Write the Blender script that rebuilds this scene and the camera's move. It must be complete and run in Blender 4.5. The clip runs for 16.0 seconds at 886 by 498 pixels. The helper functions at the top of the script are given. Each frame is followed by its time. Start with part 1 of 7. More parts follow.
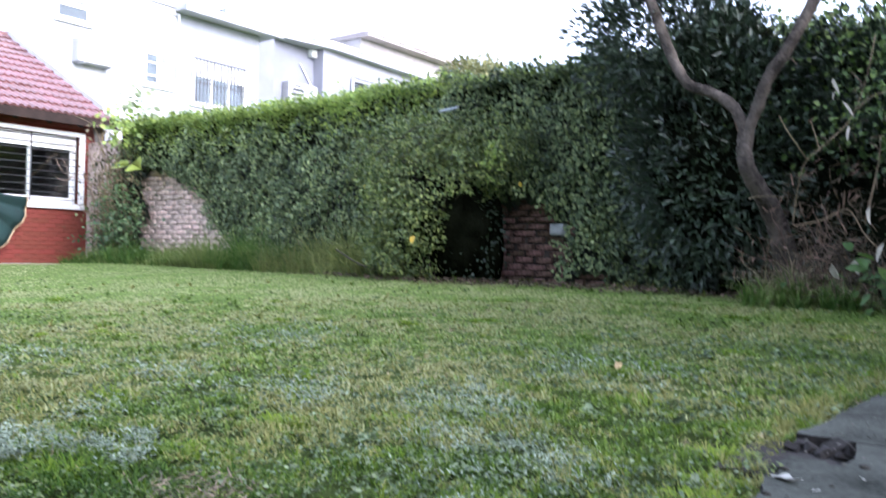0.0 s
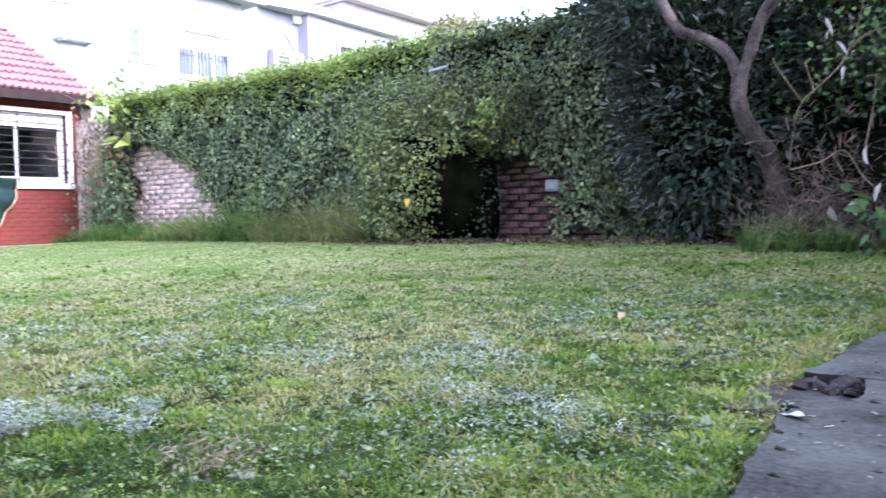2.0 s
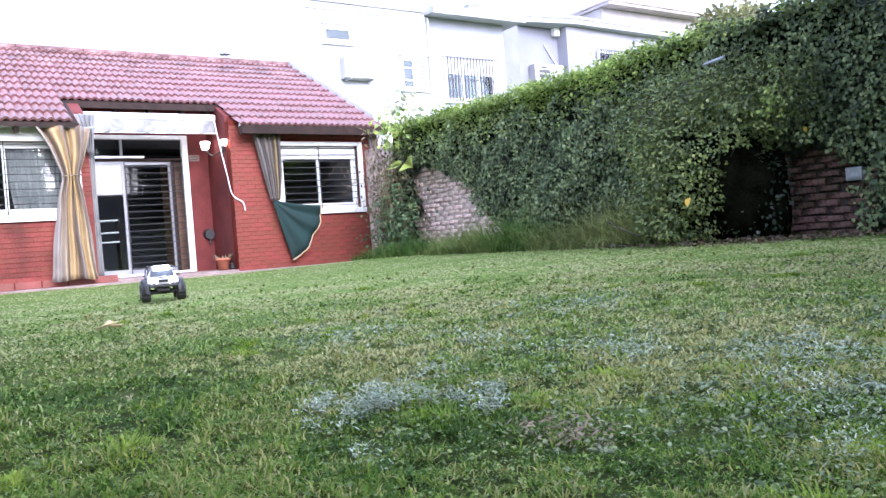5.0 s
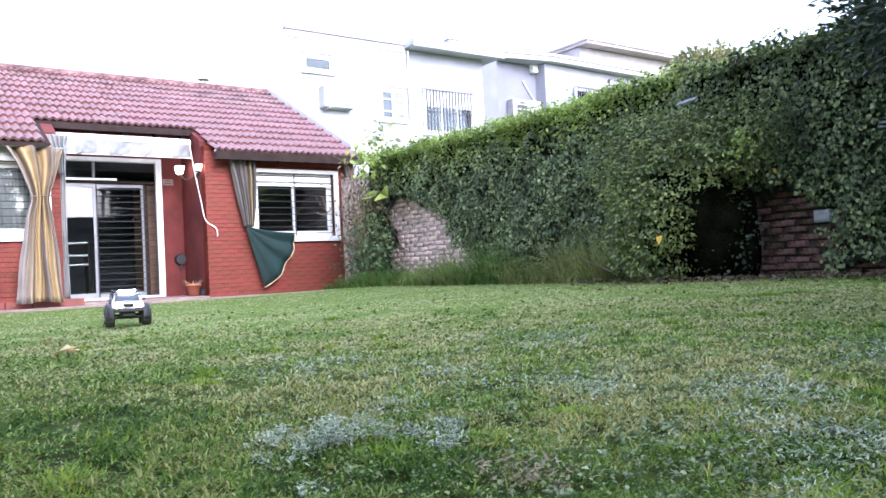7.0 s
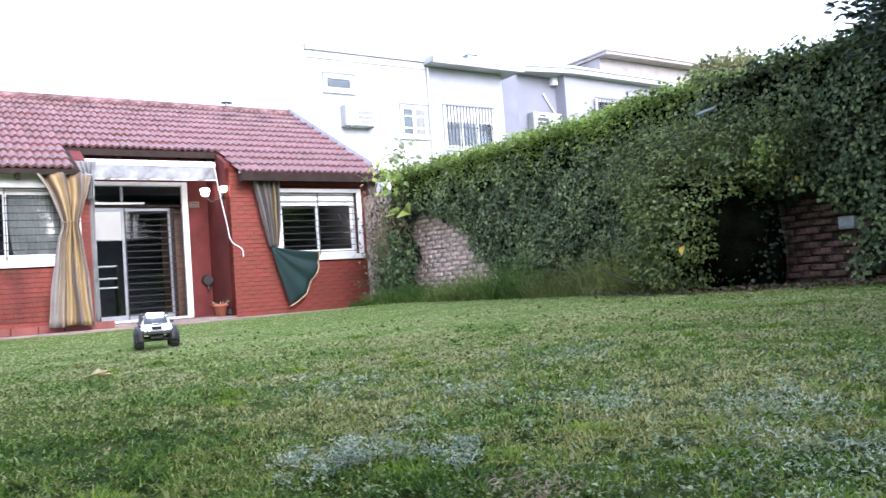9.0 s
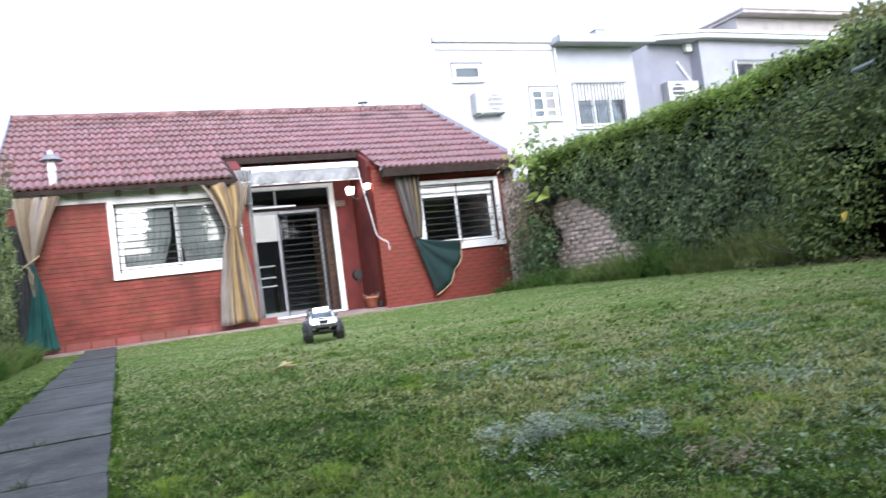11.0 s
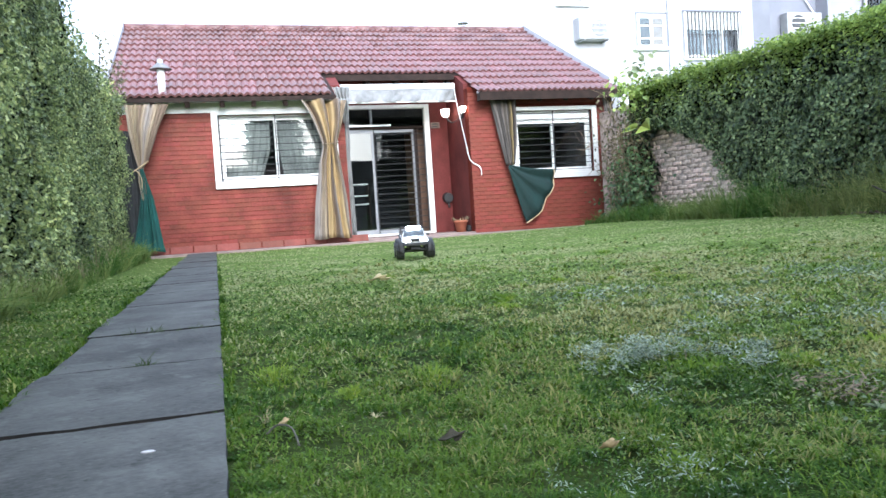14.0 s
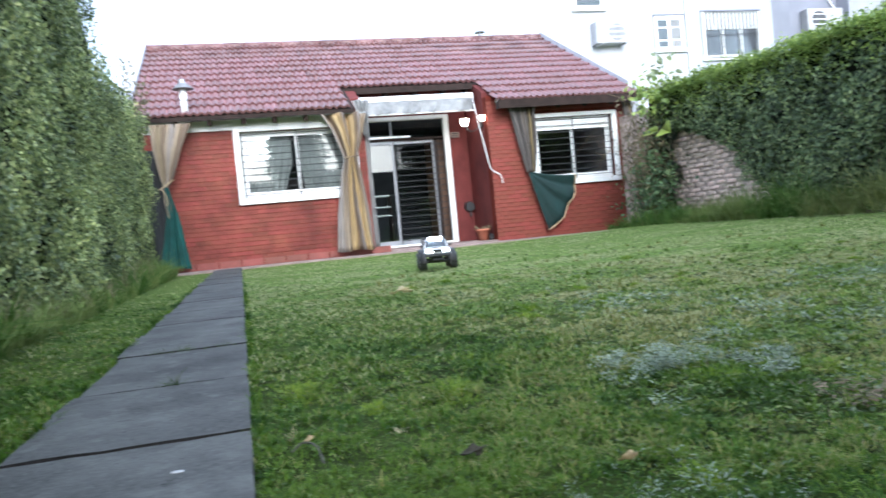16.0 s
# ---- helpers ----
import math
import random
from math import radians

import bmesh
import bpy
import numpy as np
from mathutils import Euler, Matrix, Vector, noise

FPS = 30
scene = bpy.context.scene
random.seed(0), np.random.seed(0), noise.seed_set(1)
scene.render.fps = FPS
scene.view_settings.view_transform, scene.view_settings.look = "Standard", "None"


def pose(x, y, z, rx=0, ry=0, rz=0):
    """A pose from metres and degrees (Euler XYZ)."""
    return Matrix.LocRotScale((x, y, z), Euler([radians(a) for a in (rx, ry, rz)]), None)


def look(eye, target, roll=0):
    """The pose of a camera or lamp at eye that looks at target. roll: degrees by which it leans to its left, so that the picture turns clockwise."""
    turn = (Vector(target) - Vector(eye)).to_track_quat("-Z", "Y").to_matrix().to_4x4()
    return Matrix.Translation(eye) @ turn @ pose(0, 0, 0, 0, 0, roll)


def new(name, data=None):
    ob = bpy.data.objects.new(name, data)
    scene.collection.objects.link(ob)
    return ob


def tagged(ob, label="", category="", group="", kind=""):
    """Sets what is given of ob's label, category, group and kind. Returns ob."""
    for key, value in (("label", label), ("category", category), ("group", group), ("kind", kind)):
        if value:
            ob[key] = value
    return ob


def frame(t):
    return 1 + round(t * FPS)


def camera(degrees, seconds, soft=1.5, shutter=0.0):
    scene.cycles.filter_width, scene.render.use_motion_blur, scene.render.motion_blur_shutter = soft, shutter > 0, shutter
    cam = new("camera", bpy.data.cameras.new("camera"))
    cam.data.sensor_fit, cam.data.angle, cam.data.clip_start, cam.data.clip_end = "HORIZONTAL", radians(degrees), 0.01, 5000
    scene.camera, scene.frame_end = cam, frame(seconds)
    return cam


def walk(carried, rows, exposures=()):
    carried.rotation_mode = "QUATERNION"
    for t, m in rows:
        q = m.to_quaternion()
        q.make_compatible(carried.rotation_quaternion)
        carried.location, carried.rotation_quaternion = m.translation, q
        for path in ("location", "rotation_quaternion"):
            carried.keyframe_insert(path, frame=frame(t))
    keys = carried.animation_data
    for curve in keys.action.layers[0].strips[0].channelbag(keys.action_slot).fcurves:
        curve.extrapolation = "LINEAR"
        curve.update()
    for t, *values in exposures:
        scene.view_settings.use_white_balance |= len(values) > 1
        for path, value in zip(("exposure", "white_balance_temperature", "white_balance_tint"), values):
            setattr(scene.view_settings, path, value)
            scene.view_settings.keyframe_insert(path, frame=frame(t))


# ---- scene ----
cam = camera(59.9, 16.0, soft=1.5, shutter=0.6)
PATH = [
    (0, (0.47, 0.268, 0.363), (-0.749, 1.854, 0.37), 1.5),
    (0.5, (0.484, 0.283, 0.347), (-0.671, 1.913, 0.261), -0.2),
    (1, (0.491, 0.289, 0.349), (-0.626, 1.946, 0.269), -0.5),
    (1.5, (0.484, 0.283, 0.345), (-0.656, 1.925, 0.263), -0.2),
    (2, (0.45, 0.283, 0.347), (-0.759, 1.874, 0.258), -1.2),
    (2.5, (0.449, 0.2, 0.357), (-0.89, 1.682, 0.266), -2.4),
    (3, (0.422, 0.243, 0.362), (-1.073, 1.57, 0.3), -3.7),
    (3.5, (0.399, 0.183, 0.318), (-1.225, 1.35, 0.304), -4.2),
    (3.7, (0.390, 0.172, 0.320), (-1.271, 1.287, 0.29), -5.0),
    (6, (0.418, 0.162, 0.313), (-1.249, 1.267, 0.294), -3.7),
    (6.5, (0.405, 0.19, 0.312), (-1.236, 1.333, 0.314), -3.2),
    (7, (0.398, 0.2, 0.316), (-1.235, 1.354, 0.364), -2.8),
    (7.5, (0.405, 0.214, 0.321), (-1.209, 1.393, 0.383), -2.5),
    (8, (0.41, 0.215, 0.325), (-1.207, 1.389, 0.398), -2.7),
    (8.2, (0.412, 0.211, 0.325), (-1.213, 1.374, 0.407), -3.0),
    (10.3, (0.508, 0.104, 0.341), (-1.248, 1.058, 0.436), -5.6),
    (10.5, (0.495, 0.072, 0.32), (-1.277, 0.993, 0.424), -5.9),
    (11, (0.522, 0.055, 0.348), (-1.313, 0.846, 0.432), -7.3),
    (11.5, (0.522, 0.023, 0.35), (-1.353, 0.716, 0.413), -7.0),
    (12, (0.569, -0.023, 0.358), (-1.344, 0.559, 0.381), -4.6),
    (12.5, (0.504, -0.023, 0.333), (-1.438, 0.452, 0.293), -5.0),
    (13, (0.501, -0.017, 0.329), (-1.435, 0.483, 0.291), -4.6),
    (13.5, (0.504, -0.007, 0.322), (-1.425, 0.514, 0.246), -4.6),
    (14, (0.513, 0.008, 0.32), (-1.404, 0.571, 0.238), -3.7),
    (14.5, (0.496, 0.025, 0.318), (-1.41, 0.623, 0.223), -3.7),
    (15, (0.517, 0.052, 0.324), (-1.368, 0.713, 0.237), -3.6),
    (15.5, (0.524, 0.045, 0.331), (-1.372, 0.676, 0.25), -4.4),
    (16, (0.535, 0.014, 0.333), (-1.399, 0.52, 0.278), -5.4),
]
walk(cam, [(t, look(eye, target, roll)) for t, eye, target, roll in PATH],
     ((0, 1.82, 5760, 18), (0.5, 2.12, 5660, 23), (1.5, 2.33, 5510, 31), (2.5, 2.2, 5500, 29), (3.5, 1.95, 5500, 26), (6, 1.70, 5650, 21), (8, 1.56, 5700, 19), (10.5, 1.20, 5890, 14), (11.5, 1.17, 5860, 11), (12, 1.18, 5840, 9), (12.5, 1.27, 5820, 7), (14, 1.41, 5730, 7), (15, 1.43, 5710, 7), (15.5, 1.29, 5680, 7), (16, 1.24, 5650, 7)))

# ---- light ----
world = bpy.data.worlds.new("overcast_sky")
scene.world = world
world.use_nodes = True
wn, wl = world.node_tree.nodes, world.node_tree.links
wn.clear()
sky = wn.new("ShaderNodeTexSky")
sky.sky_type = "NISHITA"
sky.sun_disc = False
sky.sun_elevation, sky.sun_rotation = radians(25), radians(93)
sky.air_density, sky.dust_density, sky.ozone_density = 1.0, 4.0, 1.0
haze = wn.new("ShaderNodeMixRGB")
haze.inputs[0].default_value = 0.72
haze.inputs[2].default_value = (6.9, 7.7, 9.2, 1)
bg = wn.new("ShaderNodeBackground")
bg.inputs[1].default_value = 0.15
wo = wn.new("ShaderNodeOutputWorld")
wl.new(sky.outputs[0], haze.inputs[1])
wl.new(haze.outputs[0], bg.inputs[0])
wl.new(bg.outputs[0], wo.inputs[0])
sun = new("sun", bpy.data.lights.new("sun", "SUN"))
sun.data.energy, sun.data.angle, sun.data.color = 2.2, radians(40), (1.0, 0.97, 0.93)
sun.matrix_world = look((7, -0.4, 3.3), (0, 0, 0))


# ---- materials ----
def mat(name, color, rough=0.8, var=0.18, scale=8.0, fine=60.0, bump=0.15, metal=0.0, island=0.0, second=None, spec=0.5, piece=0.0, depth=0.01):
    """Procedural surface: two scales of noise on the base colour, optional variation by island or object, and relief."""
    m = bpy.data.materials.new(name)
    m.use_nodes = True
    n, l = m.node_tree.nodes, m.node_tree.links
    b = n["Principled BSDF"]
    b.inputs["Roughness"].default_value, b.inputs["Metallic"].default_value = rough, metal
    b.inputs["Specular IOR Level"].default_value = spec
    tc = n.new("ShaderNodeTexCoord")
    n1, n2 = n.new("ShaderNodeTexNoise"), n.new("ShaderNodeTexNoise")
    n1.inputs["Scale"].default_value, n2.inputs["Scale"].default_value = scale, fine
    n1.inputs["Detail"].default_value, n2.inputs["Detail"].default_value = 4, 3
    l.new(tc.outputs["Object"], n1.inputs["Vector"])
    l.new(tc.outputs["Object"], n2.inputs["Vector"])
    lo = tuple(max(0, c * (1 - 1.6 * var)) for c in color)
    hi = tuple(min(1, c * (1 + 1.6 * var)) for c in (second or color))
    mix = n.new("ShaderNodeMixRGB")
    mix.inputs[1].default_value, mix.inputs[2].default_value = (*lo, 1), (*hi, 1)
    add = n.new("ShaderNodeMath")
    add.operation = "MULTIPLY_ADD"
    l.new(n2.outputs["Fac"], add.inputs[0])
    add.inputs[1].default_value = 0.5
    l.new(n1.outputs["Fac"], add.inputs[2])
    sub = n.new("ShaderNodeMapRange")
    sub.inputs[1].default_value, sub.inputs[2].default_value = 0.5, 1.0
    l.new(add.outputs[0], sub.inputs[0])
    l.new(sub.outputs[0], mix.inputs[0])
    out = mix.outputs[0]
    for amount, kind in ((island, "island"), (piece, "piece")):
        if amount:
            hsv = n.new("ShaderNodeHueSaturation")
            src = n.new("ShaderNodeNewGeometry").outputs["Random Per Island"] if kind == "island" else n.new("ShaderNodeObjectInfo").outputs["Random"]
            mr = n.new("ShaderNodeMapRange")
            mr.inputs[3].default_value, mr.inputs[4].default_value = 1 - amount, 1 + amount
            l.new(src, mr.inputs[0])
            l.new(mr.outputs[0], hsv.inputs["Value"])
            mh = n.new("ShaderNodeMapRange")
            mh.inputs[3].default_value, mh.inputs[4].default_value = 0.5 + 0.05 * amount, 0.5 - 0.05 * amount
            l.new(src, mh.inputs[0])
            l.new(mh.outputs[0], hsv.inputs["Hue"])
            l.new(out, hsv.inputs["Color"])
            out = hsv.outputs[0]
    l.new(out, b.inputs["Base Color"])
    if bump:
        bp = n.new("ShaderNodeBump")
        bp.inputs["Strength"].default_value, bp.inputs["Distance"].default_value = bump, depth
        l.new(add.outputs[0], bp.inputs["Height"])
        l.new(bp.outputs[0], b.inputs["Normal"])
    return m


def leaf_mat(name, color, second=None, rough=0.5, island=0.45, trans=0.3, var=0.2, scale=1.2, fine=40):
    m = mat(name, color, rough, var, scale, fine, 0.0, island=island, second=second)
    n, l = m.node_tree.nodes, m.node_tree.links
    b = n["Principled BSDF"]
    t = n.new("ShaderNodeBsdfTranslucent")
    mx = n.new("ShaderNodeMixShader")
    mx.inputs[0].default_value = trans
    src = b.inputs["Base Color"].links[0].from_socket
    l.new(src, t.inputs[0])
    l.new(b.outputs[0], mx.inputs[1])
    l.new(t.outputs[0], mx.inputs[2])
    l.new(mx.outputs[0], n["Material Output"].inputs[0])
    return m


def glow(name, color, strength):
    m = bpy.data.materials.new(name)
    m.use_nodes = True
    b = m.node_tree.nodes["Principled BSDF"]
    b.inputs["Base Color"].default_value = (*color, 1)
    b.inputs["Emission Color"].default_value = (*color, 1)
    b.inputs["Emission Strength"].default_value = strength
    return m


def glass_mat(name, tint=(0.9, 0.95, 0.95), rough=0.02, ior=1.6):
    m = bpy.data.materials.new(name)
    m.use_nodes = True
    n, l = m.node_tree.nodes, m.node_tree.links
    n.remove(n["Principled BSDF"])
    tr, gl, mx, fr = n.new("ShaderNodeBsdfTransparent"), n.new("ShaderNodeBsdfGlossy"), n.new("ShaderNodeMixShader"), n.new("ShaderNodeFresnel")
    tr.inputs[0].default_value = (*tint, 1)
    gl.inputs["Roughness"].default_value = rough
    fr.inputs[0].default_value = ior
    l.new(fr.outputs[0], mx.inputs[0])
    l.new(tr.outputs[0], mx.inputs[1])
    l.new(gl.outputs[0], mx.inputs[2])
    l.new(mx.outputs[0], n["Material Output"].inputs[0])
    return m


def grass_mat(name, stops, rough=0.7, island=0.22, trans=0.35, scale=1.7, fine=9.0, soft=0.3):
    """Grass whose colour drifts over the lawn in soft patches through the given colours."""
    m = leaf_mat(name, stops[0], None, rough, island, trans)
    n, l = m.node_tree.nodes, m.node_tree.links
    tc, n1, n2, add, ramp = n.new("ShaderNodeTexCoord"), n.new("ShaderNodeTexNoise"), n.new("ShaderNodeTexNoise"), n.new("ShaderNodeMath"), n.new("ShaderNodeValToRGB")
    n3, tot = n.new("ShaderNodeTexNoise"), n.new("ShaderNodeMath")
    n3.inputs["Scale"].default_value, n3.inputs["Detail"].default_value = fine * 3.4, 2
    tot.operation, tot.inputs[1].default_value = "MULTIPLY_ADD", 0.45
    l.new(tc.outputs["Object"], n3.inputs["Vector"])
    l.new(n3.outputs["Fac"], tot.inputs[0])
    l.new(add.outputs[0], tot.inputs[2])
    n1.inputs["Scale"].default_value, n2.inputs["Scale"].default_value = scale, fine
    n1.inputs["Detail"].default_value, n2.inputs["Detail"].default_value = 3, 3
    add.operation, add.inputs[1].default_value = "MULTIPLY_ADD", 0.55
    l.new(tc.outputs["Object"], n1.inputs["Vector"])
    l.new(tc.outputs["Object"], n2.inputs["Vector"])
    l.new(n2.outputs["Fac"], add.inputs[0])
    l.new(n1.outputs["Fac"], add.inputs[2])
    el = ramp.color_ramp.elements
    for k, c in enumerate(stops):
        p = 0.83 + 0.34 * k / (len(stops) - 1)
        e = el[k] if k < 2 else el.new(p)
        e.position, e.color = p, (*c, 1)
    l.new(tot.outputs[0], ramp.inputs[0])
    b = n["Principled BSDF"]
    b.inputs["Specular IOR Level"].default_value = 0.2
    # thin round blades scatter light softly: their normals lean towards the sky
    geo, up, norm = n.new("ShaderNodeNewGeometry"), n.new("ShaderNodeVectorMath"), n.new("ShaderNodeVectorMath")
    up.operation, norm.operation = "ADD", "NORMALIZE"
    up.inputs[1].default_value = (0, 0, soft / (1 - soft))
    l.new(geo.outputs["Normal"], up.inputs[0])
    l.new(up.outputs[0], norm.inputs[0])
    l.new(norm.outputs[0], b.inputs["Normal"])
    for h in [x for x in n if x.type == "HUE_SAT"]:
        l.new(ramp.outputs[0], h.inputs["Color"])
    return m


# Dark soil tone doubles as the shadow between near blades.
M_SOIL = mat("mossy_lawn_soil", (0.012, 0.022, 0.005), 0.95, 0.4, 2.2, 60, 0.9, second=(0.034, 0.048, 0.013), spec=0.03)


def far_paled(m, tint, seat, r0, r1):
    """Blends a paler tint in with distance from seat, as painted far-lawn sheen."""
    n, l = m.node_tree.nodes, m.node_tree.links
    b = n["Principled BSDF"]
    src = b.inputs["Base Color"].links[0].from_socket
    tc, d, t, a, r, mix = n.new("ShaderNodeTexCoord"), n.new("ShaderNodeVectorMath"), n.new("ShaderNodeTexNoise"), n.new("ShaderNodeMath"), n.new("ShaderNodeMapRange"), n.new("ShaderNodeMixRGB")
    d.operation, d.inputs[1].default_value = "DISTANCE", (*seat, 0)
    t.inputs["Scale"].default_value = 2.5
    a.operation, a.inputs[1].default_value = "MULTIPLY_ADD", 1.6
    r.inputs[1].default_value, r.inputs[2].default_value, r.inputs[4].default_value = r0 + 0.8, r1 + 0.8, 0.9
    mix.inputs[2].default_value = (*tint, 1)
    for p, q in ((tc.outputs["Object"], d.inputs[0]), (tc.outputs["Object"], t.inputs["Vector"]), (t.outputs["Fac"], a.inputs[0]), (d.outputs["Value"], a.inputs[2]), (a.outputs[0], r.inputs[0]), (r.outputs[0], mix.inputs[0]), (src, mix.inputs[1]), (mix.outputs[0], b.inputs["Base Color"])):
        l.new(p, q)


far_paled(M_SOIL, (0.105, 0.145, 0.038), (0.5, 0.15), 1.8, 4.5)
GRASSES = [(0.046, 0.092, 0.009), (0.086, 0.146, 0.014), (0.132, 0.190, 0.023), (0.172, 0.218, 0.046), (0.214, 0.220, 0.072)]
M_BLADE = grass_mat("grass_blade", GRASSES)
M_LUSH = grass_mat("lush_grass_blade", [(0.018, 0.053, 0.003), (0.032, 0.082, 0.005), (0.050, 0.110, 0.008), (0.082, 0.144, 0.014)])
# Brighter copy of the lawn green: haze and grazing sheen put into colour.
M_FARSHEEN = grass_mat("far_sheen_grass_blade", [(0.140, 0.220, 0.048), (0.195, 0.280, 0.068), (0.246, 0.322, 0.094), (0.298, 0.342, 0.126), (0.330, 0.342, 0.162)], island=0.12, soft=0.78)
M_ROUGH = grass_mat("rough_grass_blade", [(0.046, 0.102, 0.016), (0.078, 0.148, 0.026), (0.115, 0.188, 0.040), (0.165, 0.215, 0.062)], scale=1.1, fine=5)
M_DRY = leaf_mat("dry_grass", (0.185, 0.160, 0.085), (0.29, 0.255, 0.15), 0.8, 0.35, 0.25)
M_WEED = leaf_mat("silvery_weed", (0.150, 0.195, 0.142), (0.265, 0.315, 0.245), 0.8, 0.3, 0.2, 0.2, 9, 60)
M_WEED.node_tree.nodes["Principled BSDF"].inputs["Specular IOR Level"].default_value = 0.1
M_IVY = leaf_mat("ivy_leaf", (0.054, 0.092, 0.034), (0.158, 0.210, 0.086), 0.5, 0.75, 0.16, 0.2, 2.0, 30)
M_IVY.node_tree.nodes["Principled BSDF"].inputs["Specular IOR Level"].default_value = 0.35
M_IVYTOP = leaf_mat("young_ivy_leaf", (0.20, 0.30, 0.055), (0.34, 0.43, 0.11), 0.5, 0.4, 0.4)
M_HEDGE = leaf_mat("hedge_leaf", (0.120, 0.188, 0.062), (0.295, 0.350, 0.140), 0.42, 0.65, 0.34, 0.3, 1.6, 40)
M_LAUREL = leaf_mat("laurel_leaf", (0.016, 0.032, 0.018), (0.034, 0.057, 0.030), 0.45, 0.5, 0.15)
M_YELLOW = leaf_mat("yellow_leaf", (0.24, 0.33, 0.045), (0.36, 0.43, 0.08), 0.5, 0.2, 0.35)
# Near-black stand-in for the shade between leaves, used on solid cores.
M_CORE = mat("foliage_shade_core", (0.006, 0.007, 0.004), 1.0, 0.5, 6, 50, 0.8, depth=0.05, spec=0.0)
M_BARK = mat("bark", (0.022, 0.017, 0.014), 0.95, 0.5, 9, 60, 1.0, second=(0.070, 0.058, 0.048), spec=0.2, depth=0.02)
M_SLATE = mat("worn_grey_slab", (0.031, 0.0315, 0.0295), 0.75, 0.30, 4.5, 90, 0.35, second=(0.057, 0.058, 0.055), piece=0.14, spec=0.35)


def scuffed(m, tint, dark):
    """Adds pale scuffs and small dark pits to a stone surface."""
    n, l = m.node_tree.nodes, m.node_tree.links
    b = n["Principled BSDF"]
    src = b.inputs["Base Color"].links[0].from_socket
    tc = n.new("ShaderNodeTexCoord")
    for scale, lo, hi, colour, most in ((3.2, 0.50, 0.72, tint, 0.55), (17.0, 0.56, 0.70, tint, 0.55), (75.0, 0.62, 0.70, tint, 0.5), (38.0, 0.64, 0.70, dark, 0.7)):
        t, r, mix = n.new("ShaderNodeTexNoise"), n.new("ShaderNodeMapRange"), n.new("ShaderNodeMixRGB")
        t.inputs["Scale"].default_value, t.inputs["Detail"].default_value = scale, 6
        r.inputs[1].default_value, r.inputs[2].default_value, r.inputs[4].default_value = lo, hi, most
        mix.inputs[2].default_value = (*colour, 1)
        l.new(tc.outputs["Object"], t.inputs["Vector"])
        l.new(t.outputs["Fac"], r.inputs[0])
        l.new(r.outputs[0], mix.inputs[0])
        l.new(src, mix.inputs[1])
        src = mix.outputs[0]
    l.new(src, b.inputs["Base Color"])


scuffed(M_SLATE, (0.120, 0.122, 0.115), (0.012, 0.012, 0.011))
M_CONC = mat("concrete", (0.0230, 0.0255, 0.0215), 0.95, 0.32, 4, 90, 0.7, second=(0.046, 0.0500, 0.0435), spec=0.08)
scuffed(M_CONC, (0.072, 0.078, 0.068), (0.010, 0.011, 0.009))
M_REDPAINT = mat("red_masonry_paint", (0.142, 0.029, 0.019), 0.65, 0.26, 2.2, 50, 0.35, second=(0.174, 0.042, 0.028), piece=0.13, spec=0.3)
# Darker copy of the facade red: the recess's shade is put in.
M_PORCH = mat("porch_shade_red", (0.118, 0.026, 0.023), 0.75, 0.2, 2.5, 40, 0.25, spec=0.2)
M_REDJOINT = mat("red_painted_joint", (0.130, 0.027, 0.018), 0.95, 0.3, 3, 60, 0.4, spec=0.05)
M_BRICK = mat("old_brick", (0.42, 0.285, 0.235), 0.95, 0.32, 11, 60, 1.0, second=(0.62, 0.48, 0.41), piece=0.20, spec=0.1, depth=0.02)
M_MORTAR = mat("mortar", (0.30, 0.215, 0.180), 0.95, 0.40, 9, 60, 1.0, second=(0.42, 0.33, 0.285), depth=0.02)
# Mortar darkened to paint the shade on the right bare patch.
M_MORTAR2 = mat("shade_darkened_mortar", (0.050, 0.039, 0.033), 0.95, 0.3, 6, 80, 0.6)
M_TILE = mat("red_roof_tile", (0.130, 0.049, 0.046), 0.42, 0.24, 2.2, 40, 0.25, second=(0.190, 0.098, 0.094), piece=0.13, island=0.08)
M_WHITE = mat("white_paint", (0.78, 0.78, 0.76), 0.45, 0.06, 4, 60, 0.08)
M_PLASTER = mat("white_plaster", (0.45, 0.45, 0.48), 0.85, 0.07, 1.5, 40, 0.25)
M_GREYPL = mat("grey_lilac_plaster", (0.20, 0.205, 0.245), 0.85, 0.08, 1.2, 40, 0.25)
M_DARKWOOD = mat("dark_stained_wood", (0.024, 0.015, 0.012), 0.8, 0.3, 8, 60, 0.3, spec=0.2)
M_BLACK = mat("black_plastic", (0.018, 0.018, 0.019), 0.5, 0.2, 10, 80, 0.15)
M_IRON = mat("black_iron", (0.03, 0.03, 0.032), 0.45, 0.2, 10, 80, 0.1, metal=0.4)
M_SASH = mat("grey_anodised_sash", (0.26, 0.27, 0.29), 0.45, 0.1, 10, 80, 0.05, metal=0.3)
M_ALU = mat("aluminium", (0.62, 0.63, 0.65), 0.35, 0.08, 10, 80, 0.05, metal=0.7)
M_TERRA = mat("terracotta", (0.42, 0.14, 0.08), 0.8, 0.2, 8, 60, 0.25, piece=0.1)
M_GREY = mat("grey_metal", (0.36, 0.37, 0.38), 0.4, 0.15, 8, 60, 0.1, metal=0.5)
# Near-black walls: the rooms' lack of light is put into the colour.
M_INSIDE = mat("room_shade_paint", (0.060, 0.062, 0.070), 0.9, 0.1, 3, 40, 0.1)
M_GLASS = glass_mat("window_glass")
M_MIRRORGLASS = glass_mat("coated_window_glass", ior=2.2)
